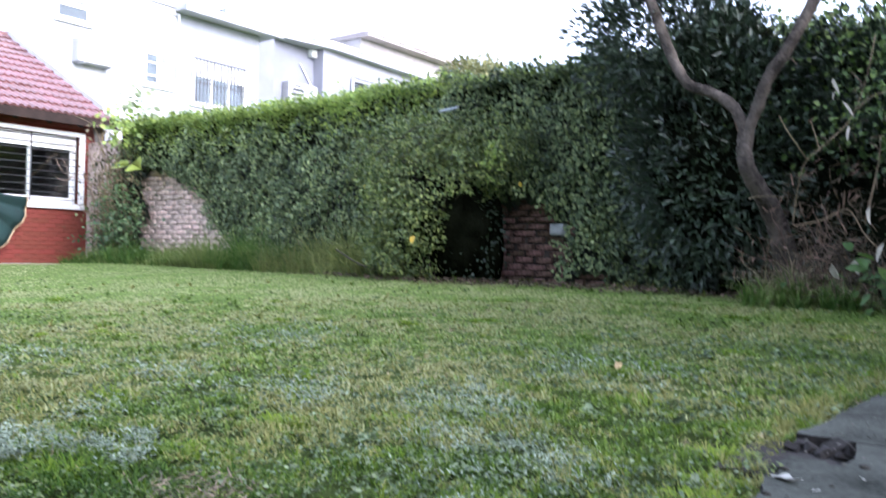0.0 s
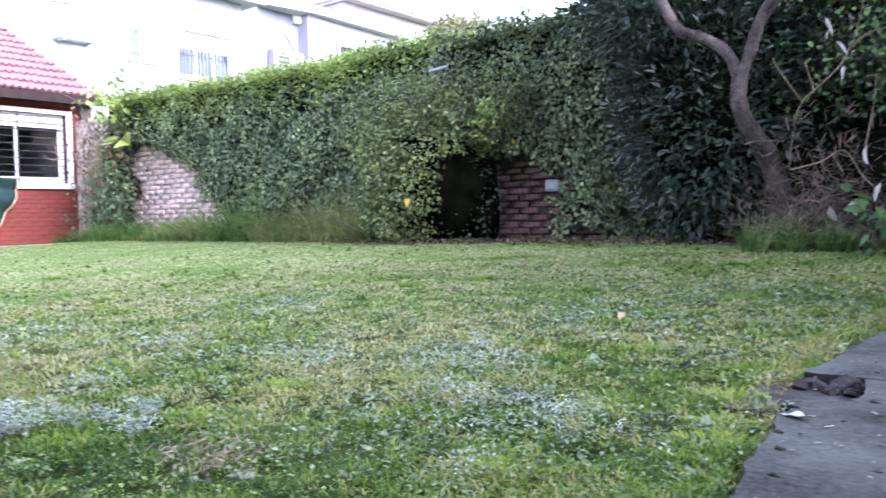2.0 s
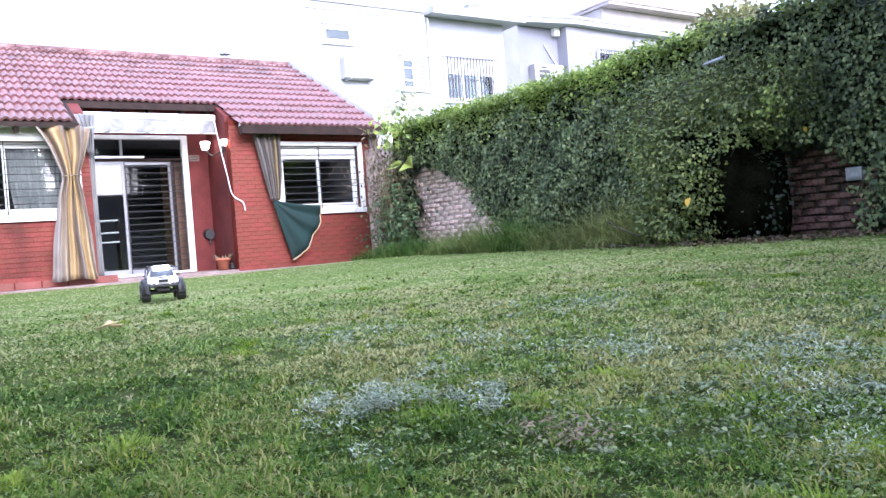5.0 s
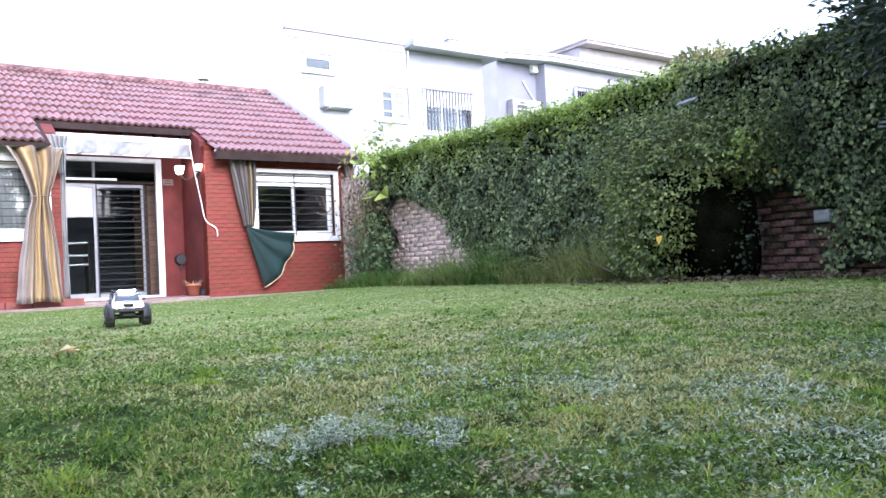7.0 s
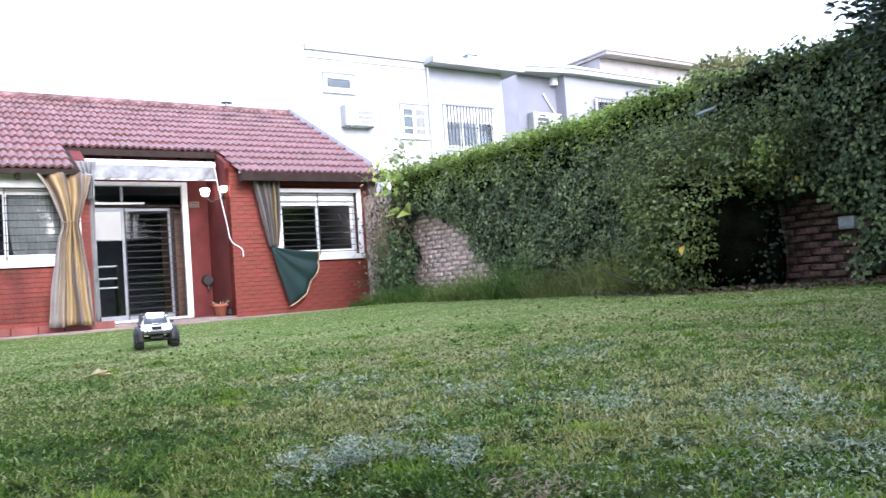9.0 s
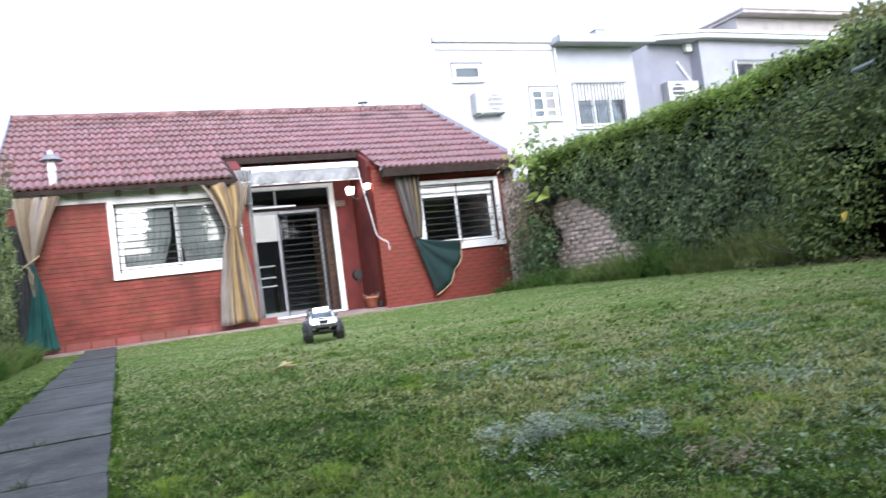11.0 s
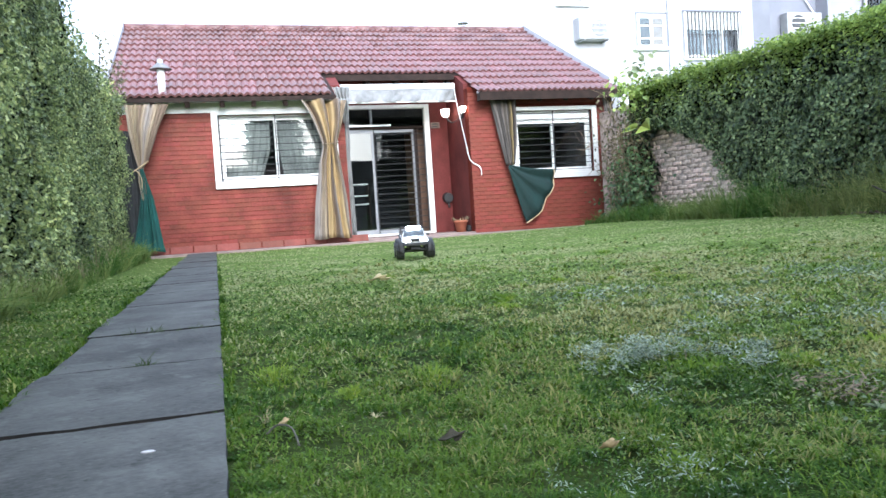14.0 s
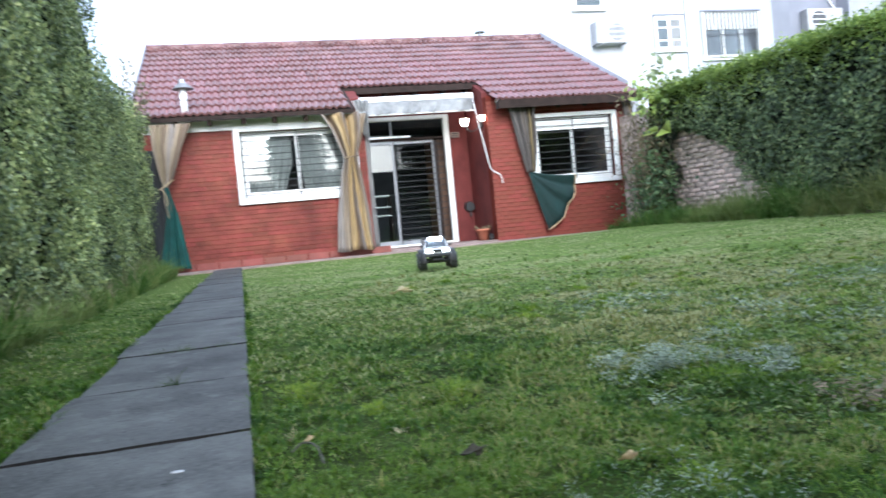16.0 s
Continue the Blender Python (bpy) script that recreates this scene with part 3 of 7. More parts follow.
    leaves("young_leaves", bt, np.stack([RNG.normal(0, 0.6, k), RNG.normal(-0.4, 0.5, k), RNG.normal(0.1, 0.6, k)], -1), np.stack([RNG.normal(0, 0.4, k), RNG.normal(-0.4, 0.4, k), np.ones(k)], -1), RNG.uniform(0.024, 0.052, k), RNG.uniform(0.02, 0.042, k), M_IVYTOP, ivy, "bright yellow-green young leaves")
    return ivy


build_ivy()


def left_height(x):
    """The left hedge steps up towards the camera's end."""
    x = np.asarray(x, float)
    return 2.16 + 1.15 / (1 + np.exp(-(x + 7.12) * 14)) + 0.06 * lump(x, x * 0, 3.0, 6)


def build_left_hedge():
    h = thing("clipped_hedge", "tall clipped brownish-green hedge beside the slab path", "hedge")
    core("core", -11.2, 2.5, -1.75, -1.2, lambda x: float(left_height(x)) - 0.1, 4.0, 0.1, h)
    n = 148000
    x = -11.25 + 13 * RNG.random(n) ** 0.9
    z = RNG.uniform(0.05, 3.4, n)
    ok = z < left_height(x)
    x, z = x[ok], z[ok]
    n = len(x)
    y = -1.06 - 0.08 * lump(x, z, 2.2, 8) - 0.07 * lump(x, z, 6.5, 3) - RNG.uniform(0, 0.13, n) - 0.012 * (-x - 4)
    base = np.stack([x, y, z], -1)
    face = np.stack([RNG.normal(0, 0.6, n), np.ones(n), RNG.normal(0.5, 0.5, n)], -1)
    along = np.stack([RNG.normal(0, 0.8, n), RNG.normal(0.4, 0.4, n), RNG.normal(0, 0.8, n)], -1)
    sz = RNG.uniform(0.018, 0.042, n)
    leaves("leaves", base, along, face, sz, sz * 0.6, M_HEDGE, h, "small dull green leaves")
    m = 7000
    xt = RNG.uniform(-11.2, 1, m)
    bt = np.stack([xt, RNG.uniform(-1.8, -1.05, m), left_height(xt) + RNG.normal(0, 0.05, m)], -1)
    leaves("top_leaves", bt, RNG.normal(0, 1, (m, 3)), RNG.normal(0, 0.5, (m, 3)) + np.array([0, 0, 1]), RNG.uniform(0.03, 0.055, m), 0.026, M_HEDGE, h)


build_left_hedge()
shoots = thing("climbing_shoots", "thin brownish climbing shoots above the clipped hedge", "creeper")
rr = random.Random(8)
P = []
for k in range(9):
    a, b = Vector((-10.3 - 0.12 * k, -1.25 + rr.uniform(-0.1, 0.1), 2.05)), rr.uniform(0.45, 0.95)
    pts = curve_pts([a, a + Vector((rr.uniform(-0.1, 0.1), 0.03, 0.5 * b)), a + Vector((rr.uniform(-0.25, 0.1), 0.06, b))], 5)
    part("shoot", tube(bmesh.new(), pts, list(np.linspace(0.006, 0.002, len(pts))), 5), M_BARK, shoots)
    P += [p + Vector((rr.gauss(0, 0.04), rr.gauss(0, 0.04), rr.gauss(0, 0.03))) for p in pts for _ in range(4)]
P = np.array([p[:] for p in P])
leaves("leaves", P, RNG.normal(0, 1, P.shape), RNG.normal(0, 0.5, P.shape) + np.array([0.8, 0.3, 0.5]), RNG.uniform(0.03, 0.06, len(P)), RNG.uniform(0.02, 0.04, len(P)), leaf_mat("brownish_leaf", (0.085, 0.080, 0.040), (0.17, 0.155, 0.08), 0.6, 0.5, 0.3), shoots, "small brownish leaves")


# ---- house ----
F = -12.0
DOOR = F - 1.25
EAVE, RIDGE = (F + 0.32, 2.392), (-15.77, 4.42)
SLOPE = (RIDGE[1] - EAVE[1]) / (EAVE[0] - RIDGE[0])


def roof_z(x):
    return EAVE[1] + (EAVE[0] - x) * SLOPE


house = thing("red_brick_house", "low red painted brick house with a tiled gable roof", "house")


def wall_with_holes(name, x0, x1, y0, y1, z0, z1, holes, parent, material):
    """A wall facing the garden, with openings right through it."""
    bm = bmesh.new()
    ys = sorted({y0, y1, *[h[0] for h in holes], *[h[1] for h in holes]})
    zs = sorted({z0, z1, *[h[2] for h in holes], *[h[3] for h in holes]})
    for a, b in zip(ys, ys[1:]):
        for c, d in zip(zs, zs[1:]):
            if not any(h[0] <= a and b <= h[1] and h[2] <= c and d <= h[3] for h in holes):
                box(bm, x0, x1, a, b, c, d)
    bmesh.ops.remove_doubles(bm, verts=bm.verts, dist=0.0005)
    return part(name, bm, material, parent)


WL = (0.07, 2.02, 0.98, 2.20)
WR = (5.04, 6.70, 0.89, 2.15)
wall_left = wall_with_holes("wall", F - 0.2, F, -1.4, 2.15, 0, 2.42, [(WL[0] + 0.09, WL[1] - 0.09, WL[2] + 0.09, WL[3] - 0.07)], house, M_REDJOINT)
wall_right = wall_with_holes("wall", F - 0.2, F, 4.29, 7.0, 0, 2.50, [(WR[0] + 0.09, WR[1] - 0.09, WR[2] + 0.09, WR[3] - 0.07)], house, M_REDJOINT)
wall_with_holes("wall", DOOR - 0.2, DOOR, 2.15, 4.29, 0, 3.1, [(2.3, 3.93, 0.05, 2.42)], house, M_PORCH)
# side walls of the recess, gable ends and the closed rear
for ya, yb in ((4.29, 4.49), (1.95, 2.15)):
    bm = bmesh.new()
    pts = [(DOOR - 0.2, 0), (F - 0.2, 0), (F - 0.2, roof_z(F - 0.2) - 0.045), (DOOR - 0.2, roof_z(DOOR - 0.2) - 0.045)]
    p, q = [bm.verts.new((x, ya, z)) for x, z in pts], [bm.verts.new((x, yb, z)) for x, z in pts]
    bm.faces.new(p)
    bm.faces.new(q[::-1])
    for i in range(4):
        bm.faces.new((p[i], q[i], q[(i + 1) % 4], p[(i + 1) % 4]))
    bmesh.ops.recalc_face_normals(bm, faces=bm.faces)
    part("wall", bm, M_PORCH, house, "smooth red painted side wall of the porch")
for ya, yb in ((-1.62, -1.4), (7.0, 7.2)):
    bm = bmesh.new()
    pts = [(F + 0.02, 0), (F + 0.02, roof_z(F) + 0.10), (RIDGE[0], RIDGE[1] + 0.13), (-19.5, roof_z(F) + 0.1), (-19.5, 0)]
    a, b = [bm.verts.new((x, ya, z)) for x, z in pts], [bm.verts.new((x, yb, z)) for x, z in pts]
    bm.faces.new(a)
    bm.faces.new(b[::-1])
    for i in range(5):
        bm.faces.new((a[i], b[i], b[(i + 1) % 5], a[(i + 1) % 5]))
    bmesh.ops.recalc_face_normals(bm, faces=bm.faces)
    part("gable_wall", bm, M_PLASTER, house, "white plastered gable wall")
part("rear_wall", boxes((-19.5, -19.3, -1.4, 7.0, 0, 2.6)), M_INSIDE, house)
part("inner_wall", boxes((-17.2, -17.1, -1.4, 7.0, 0, 2.6)), M_INSIDE, house, "inner wall coloured dark for the living room's dimness")
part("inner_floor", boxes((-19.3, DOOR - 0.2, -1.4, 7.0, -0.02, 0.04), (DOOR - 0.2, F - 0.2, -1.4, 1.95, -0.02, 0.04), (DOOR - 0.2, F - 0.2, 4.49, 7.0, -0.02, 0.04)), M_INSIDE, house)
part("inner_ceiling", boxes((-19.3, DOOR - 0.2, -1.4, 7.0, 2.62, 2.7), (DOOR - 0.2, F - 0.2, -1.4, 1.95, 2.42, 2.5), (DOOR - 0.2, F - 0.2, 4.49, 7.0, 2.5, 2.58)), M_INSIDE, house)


def build_roof():
    bm = bmesh.new()
    CUT = (1.98, 4.27, F - 0.65)
    y0, y1 = -1.42, 7.02
    for xa, xb, ya, yb in ((EAVE[0] + 0.02, CUT[2], y0, CUT[0]), (EAVE[0] + 0.02, CUT[2], CUT[1] + 0.22, y1), (CUT[2], RIDGE[0], y0, y1)):
        top = [bm.verts.new((x, y, roof_z(x) - 0.03)) for x, y in ((xa, ya), (xa, yb), (xb, yb), (xb, ya))]
        low = [bm.verts.new(v.co - Vector((0, 0, 0.06))) for v in top]
        bm.faces.new(top)
        bm.faces.new(low[::-1])
        for i in range(4):
            bm.faces.new((low[i], low[(i + 1) % 4], top[(i + 1) % 4], top[i]))
    bmesh.ops.recalc_face_normals(bm, faces=bm.faces)
    roof = part("roof", bm, M_DARKWOOD, house, "dark roof boarding under rows of red tiles")
    bm = bmesh.new()
    q = [bm.verts.new(p) for p in ((RIDGE[0], y0, RIDGE[1]), (RIDGE[0], y1, RIDGE[1]), (-19.9, y1, 2.42), (-19.9, y0, 2.42))]
    low = [bm.verts.new(v.co - Vector((0, 0, 0.06))) for v in q]
    bm.faces.new(q)
    bm.faces.new(low[::-1])
    for i in range(4):
        bm.faces.new((low[i], low[(i + 1) % 4], q[(i + 1) % 4], q[i]))
    bmesh.ops.recalc_face_normals(bm, faces=bm.faces)
    part("rear_roof", bm, M_TILE, house)
    # one tile with two rolls and a thick front lip
    TW, TL = 0.2225, 0.395
    def tile_mesh(bm, m):
        n = 12
        rows = []
        for x, lift in ((0.02, -0.004), (0.026, 0.037), (-TL - 0.03, -0.004)):
            row = []
            for k in range(n + 1):
                y = TW * k / n
                h = 0.034 * (0.5 - 0.5 * math.cos(4 * math.pi * k / n)) ** 0.8
                row.append(bm.verts.new(m @ Vector((x, y * 0.985, h + lift))))
            rows.append(row)
        for a, b in zip(rows, rows[1:]):
            for k in range(n):
                bm.faces.new((a[k], a[k + 1], b[k + 1], b[k]))
    ang = math.atan(SLOPE)
    step = TL
    length = math.hypot(EAVE[0] - RIDGE[0], RIDGE[1] - EAVE[1])
    nrows, ncols = int(length / step), int((y1 - y0) / TW)
    one = bmesh.new()
    tile_mesh(one, Matrix())
    me = bpy.data.meshes.new("roof_tile")
    one.to_mesh(me)
    one.free()
    me.materials.append(M_TILE)
    rest = bmesh.new()
    count = 0
    for r in range(nrows + 1):
        x = EAVE[0] - r * step * math.cos(ang)
        for c in range(ncols + 1):
            y = y0 + c * TW
            if CUT[0] - 0.12 < y < CUT[1] - 0.12 and x > CUT[2] + 0.15:
                continue
            m = Matrix.Translation((x, y, roof_z(x) - 0.022 + random.uniform(-0.003, 0.003))) @ Matrix.Rotation(ang + random.uniform(-0.012, 0.012), 4, "Y") @ Matrix.Rotation(random.uniform(-0.012, 0.012), 4, "Z")
            if count < 298:
                ob = new("roof_tile", me)
                ob.parent, ob.matrix_basis = roof, m
                count += 1
            else:
                tile_mesh(rest, m)
    tagged(part("upper_tiles", rest, M_TILE, roof), "", "", "", "stuff")
    bm = bmesh.new()
    for k in range(22):
        ya = y0 + k * (y1 - y0) / 22
        rod(bm, (RIDGE[0], ya, RIDGE[1] + 0.0), (RIDGE[0], ya + (y1 - y0) / 22 + 0.03, RIDGE[1] + 0.006), 0.085, 0.075, 12)
    part("ridge_tiles", bm, M_TILE, house, "row of rounded ridge tiles", True)
    # fascias, gutter, rafters
    part("fascia", boxes((EAVE[0] - 0.02, EAVE[0] + 0.005, y0, CUT[0], EAVE[1] - 0.085, EAVE[1] - 0.03)), M_DARKWOOD, house, "dark eaves board")
    part("fascia", boxes((EAVE[0] + 0.0, EAVE[0] + 0.025, CUT[1] + 0.12, y1 + 0.05, EAVE[1] - 0.16, EAVE[1] - 0.02), (EAVE[0] - 0.12, EAVE[0] + 0.0, CUT[1] + 0.12, CUT[1] + 0.15, EAVE[1] - 0.16, EAVE[1] - 0.03)), M_DARKWOOD, house, "dark eaves board")
    part("fascia", boxes((CUT[2] + 0.01, CUT[2] + 0.03, CUT[0], CUT[1], roof_z(CUT[2]) - 0.12, roof_z(CUT[2]) - 0.02)), M_DARKWOOD, house, "dark eaves board")
    part("eaves_band", boxes((F + 0.002, F + 0.03, -1.38, 2.05, 2.17, 2.37)), M_WHITE, house, "white painted band under the eaves")
    for y in (-0.75, -0.26, 0.25, 0.72, 1.20, 1.66, 5.0, 5.5, 6.0, 6.5):
        bm = boxes((-0.0, 0.33, -0.035, 0.035, -0.05, 0.05), bevel=0.006)
        ob = part("rafter_end", bm, M_DARKWOOD, house)
        ob.matrix_basis = Matrix.Translation((F + 0.0, y, roof_z(F) - 0.155)) @ Matrix.Rotation(ang, 4, "Y")
    for y in (2.2, 2.72, 3.24, 3.76, 4.18):
        bm = boxes((-0.05, 0.62, -0.04, 0.04, -0.06, 0.06), bevel=0.006)
        ob = part("rafter_end", bm, M_DARKWOOD, house)
        ob.matrix_basis = Matrix.Translation((DOOR, y, roof_z(DOOR) - 0.16)) @ Matrix.Rotation(ang, 4, "Y")


build_roof()


def build_window(hole, shutter):
    y0, y1, z0, z1 = hole
    w = part("window", boxes((F - 0.02, F + 0.035, y0, y0 + 0.09, z0, z1), (F - 0.02, F + 0.035, y1 - 0.09, y1, z0, z1), (F - 0.02, F + 0.035, y0 + 0.09, y1 - 0.09, z1 - 0.07, z1), (F - 0.02, F + 0.055, y0 - 0.0, y1 + 0.0, z0 - 0.0, z0 + 0.09), bevel=0.006), M_WHITE, house, "wide white window with iron bars")
    a, b, c, d = y0 + 0.09, y1 - 0.09, z0 + 0.09, z1 - 0.07
    mid = (a + b) / 2
    part("frame", boxes((F - 0.14, F - 0.08, a, a + 0.04, c, d), (F - 0.14, F - 0.08, b - 0.04, b, c, d), (F - 0.14, F - 0.08, a + 0.04, b - 0.04, c, c + 0.045), (F - 0.14, F - 0.08, a + 0.04, b - 0.04, d - 0.04, d), bevel=0.004), M_WHITE, w, "white aluminium frame")
    for s, (p, q) in enumerate(((a + 0.04, mid + 0.025), (mid - 0.025, b - 0.04))):
        x = F - 0.10 - 0.03 * s
        part("sash", boxes((x - 0.012, x + 0.012, p, p + 0.045, c + 0.045, d - 0.04), (x - 0.012, x + 0.012, q - 0.045, q, c + 0.045, d - 0.04), (x - 0.012, x + 0.012, p + 0.045, q - 0.045, c + 0.045, c + 0.10), (x - 0.012, x + 0.012, p + 0.045, q - 0.045, d - 0.085, d - 0.04), bevel=0.003), M_WHITE, w)
        g = part("pane", boxes((x - 0.003, x + 0.003, p + 0.045, q - 0.045, c + 0.10, d - 0.085)), M_GLASS if shutter else M_MIRRORGLASS, w, "reflecting window glass")
        g.visible_shadow = False
    for k in range(10):
        z = c + 0.06 + (d - c - 0.1) * k / 9.0
        part("bar", rod(bmesh.new(), (F - 0.035, a, z), (F - 0.035, b, z), 0.006, None, 6), M_IRON, w)
    for y in (a + 0.02, mid, b - 0.02):
        part("bar", boxes((F - 0.045, F - 0.035, y - 0.008, y + 0.008, c, d)), M_IRON, w)
    if shutter:
        for k in range(5):
            part("shutter_slat", boxes((F - 0.075, F - 0.055, a, b, d - 0.045 * (k + 1) + 0.004, d - 0.045 * k), bevel=0.006), M_WHITE, w)
    return w, (a, b, c, d, mid)


win_l, dims_l = build_window(WL, False)
win_r, dims_r = build_window(WR, True)


def drape(name, levels, x, folds, amp, material, parent=None, label="", seed=0, nz=26, nu=72, thick=0.004):
    """Hanging cloth: rows of height, first and last y; folds run down it."""
    zs = np.array([l[0] for l in levels])[::-1]
    bm = bmesh.new()
    uv = bm.loops.layers.uv.new("UVMap")
    grid = []
    for i in range(nz + 1):
        z = levels[0][0] + (levels[-1][0] - levels[0][0]) * i / nz
        ya = float(np.interp(z, zs, [l[1] for l in levels][::-1]))
        yb = float(np.interp(z, zs, [l[2] for l in levels][::-1]))
        row = []
        for k in range(nu + 1):
            u = k / nu
            a = amp * (0.6 + 0.4 * math.sin(z * 2 + seed)) * math.sin(2 * math.pi * folds * u + seed + 0.7 * math.sin(z * 1.5 + 4 * u)) + 0.4 * amp * math.sin(2 * math.pi * folds * 2.3 * u + 1.3 * seed + z)
            row.append((bm.verts.new((x + a, ya + (yb - ya) * (u + 0.012 * math.sin(z * 7 + 9 * u)), z + (0.012 * math.sin(9 * u + seed) if i == nz else 0))), u, i / nz))
        grid.append(row)
    for r0, r1 in zip(grid, grid[1:]):
        for k in range(nu):
            vs = (r0[k], r0[k + 1], r1[k + 1], r1[k])
            f = bm.faces.new([v[0] for v in vs])
            for loop, v in zip(f.loops, vs):
                loop[uv].uv = (v[1], v[2])
    ob = part(name, bm, material, parent, label, True)
    s = ob.modifiers.new("thickness", "SOLIDIFY")
    s.thickness = thick
    return ob


def striped(name, stops, rough=0.85, skew=0.0):
    """Woven cloth with stripes along the drop; stops are (place across, colour)."""
    m = mat(name, (0.5, 0.5, 0.5), rough, 0.1, 6, 120, 0.2)
    n, l = m.node_tree.nodes, m.node_tree.links
    uvn, sep, ramp = n.new("ShaderNodeUVMap"), n.new("ShaderNodeSeparateXYZ"), n.new("ShaderNodeValToRGB")
    l.new(uvn.outputs[0], sep.inputs[0])
    nz, wob = n.new("ShaderNodeTexNoise"), n.new("ShaderNodeMath")
    nz.inputs["Scale"].default_value = 3.0
    l.new(uvn.outputs[0], nz.inputs["Vector"])
    wob.operation, wob.inputs[1].default_value = "MULTIPLY_ADD", 0.16
    l.new(nz.outputs["Fac"], wob.inputs[0])
    l.new(sep.outputs[0], wob.inputs[2])
    lean = n.new("ShaderNodeMath")
    lean.operation, lean.inputs[1].default_value = "MULTIPLY_ADD", skew
    l.new(sep.outputs[1], lean.inputs[0])
    l.new(wob.outputs[0], lean.inputs[2])
    l.new(lean.outputs[0], ramp.inputs[0])
    ramp.color_ramp.interpolation = "EASE"
    el = ramp.color_ramp.elements
    el[0].position, el[0].color = stops[0][0], (*stops[0][1], 1)
    el[1].position, el[1].color = stops[1][0], (*stops[1][1], 1)
    for p, c in stops[2:]:
        e = el.new(p)
        e.color = (*c, 1)
    mul = n.new("ShaderNodeMixRGB")
    mul.blend_type, mul.inputs[0].default_value = "OVERLAY", 0.7
    b = n["Principled BSDF"]
    src = b.inputs["Base Color"].links[0].from_socket
    l.new(ramp.outputs[0], mul.inputs[1])
    l.new(src, mul.inputs[2])
    l.new(mul.outputs[0], b.inputs["Base Color"])
    return m


GOLD, TAN, ASH, UMBER = (0.34, 0.245, 0.125), (0.29, 0.225, 0.155), (0.24, 0.21, 0.19), (0.150, 0.108, 0.076)
M_STRIPE = striped("striped_awning_cloth", [(0.04, ASH), (0.16, TAN), (0.24, UMBER), (0.32, GOLD), (0.42, (0.32, 0.220, 0.100)), (0.50, UMBER), (0.57, (0.15, 0.125, 0.115)), (0.62, (0.32, 0.220, 0.100)), (0.73, GOLD), (0.82, UMBER), (0.90, ASH), (1.0, TAN)], 0.85, -0.22)
M_STRIPE2 = striped("faded_striped_cloth", [(0.0, ASH), (0.15, TAN), (0.3, (0.25, 0.195, 0.12)), (0.45, UMBER), (0.5, TAN), (0.65, ASH), (0.8, TAN), (0.9, UMBER)])
M_STRIPE3 = striped("grey_striped_cloth", [(0.0, (0.08, 0.07, 0.065)), (0.25, (0.12, 0.105, 0.095)), (0.4, (0.055, 0.048, 0.045)), (0.55, (0.13, 0.11, 0.095)), (0.7, (0.06, 0.052, 0.048)), (0.84, (0.20, 0.145, 0.06)), (0.92, (0.07, 0.06, 0.055))])
M_GREEN = mat("dark_green_canvas", (0.003, 0.022, 0.020), 0.8, 0.22, 4, 120, 0.2)
M_TRIM = mat("gold_trim", (0.45, 0.34, 0.2), 0.8, 0.2, 20, 120, 0.2)
M_SHEER = leaf_mat("sheer_white_curtain", (0.40, 0.40, 0.39), (0.52, 0.52, 0.50), 0.9, 0.0, 0.4)
M_PLASTIC = leaf_mat("clouded_plastic_sheet", (0.27, 0.268, 0.26), (0.42, 0.418, 0.41), 0.3, 0.0, 0.45, 0.08, 2, 12)

# curtains of the porch
c = thing("porch_curtain", "faded tan striped curtain tied back, green canvas below", "curtain", "porch curtains")
drape("cloth", [(2.27, -1.14, -0.52), (1.9, -1.12, -0.70), (1.45, -1.04, -0.87), (1.33, -1.01, -0.95), (1.15, -1.03, -0.93), (0.85, -0.99, -0.93)], F + 0.30, 4.5, 0.035, M_STRIPE2, c, "", 1)
drape("lining", [(1.32, -1.00, -0.95), (0.9, -1.01, -0.84), (0.5, -1.08, -0.78), (0.08, -1.19, -0.72)], F + 0.32, 2.5, 0.035, mat("faded_green_canvas", (0.009, 0.074, 0.063), 0.8, 0.22, 4, 120, 0.2), c, "faded green canvas lower part", 2)
part("tie", rod(bmesh.new(), (F + 0.36, -1.07, 1.29), (F + 0.36, -0.86, 1.43), 0.010), M_TRIM, c, "pale cord")
pts = curve_pts([(F + 0.36, -1.05, 1.30), (F + 0.38, -1.00, 1.24), (F + 0.38, -0.97, 1.14), (F + 0.37, -0.98, 1.04)], 4)
part("cord_end", tube(bmesh.new(), pts, [0.007] * len(pts), 6), M_TRIM, c, "loose end of the pale cord")
c = thing("porch_curtain", "gold, grey and brown striped curtain tied in the middle", "curtain", "porch curtains")
drape("cloth", [(2.30, 1.43, 2.16), (2.05, 1.57, 2.10), (1.85, 1.65, 2.04), (1.66, 1.72, 1.97), (1.56, 1.74, 1.95), (1.30, 1.66, 2.00), (0.8, 1.58, 2.05), (0.10, 1.49, 2.11)], F + 0.30, 2.3, 0.10, M_STRIPE, c, "", 3)
part("tie", rod(bmesh.new(), (F + 0.35, 1.72, 1.585), (F + 0.35, 1.97, 1.605), 0.010), mat("faded_cord", (0.15, 0.115, 0.075), 0.85, 0.2, 20, 120, 0.2), c, "faded brown cord")
c = thing("porch_curtain", "grey striped curtain pinned aside over a green canvas flap", "curtain", "porch curtains")
drape("cloth", [(2.28, 4.62, 5.13), (1.9, 4.71, 5.11), (1.5, 4.80, 5.08), (1.15, 4.87, 5.03)], F + 0.15, 5, 0.03, M_STRIPE3, c, "", 4)
bm = bmesh.new()
apex, n = Vector((F + 0.16, 4.88, 1.16)), 18
ring = []
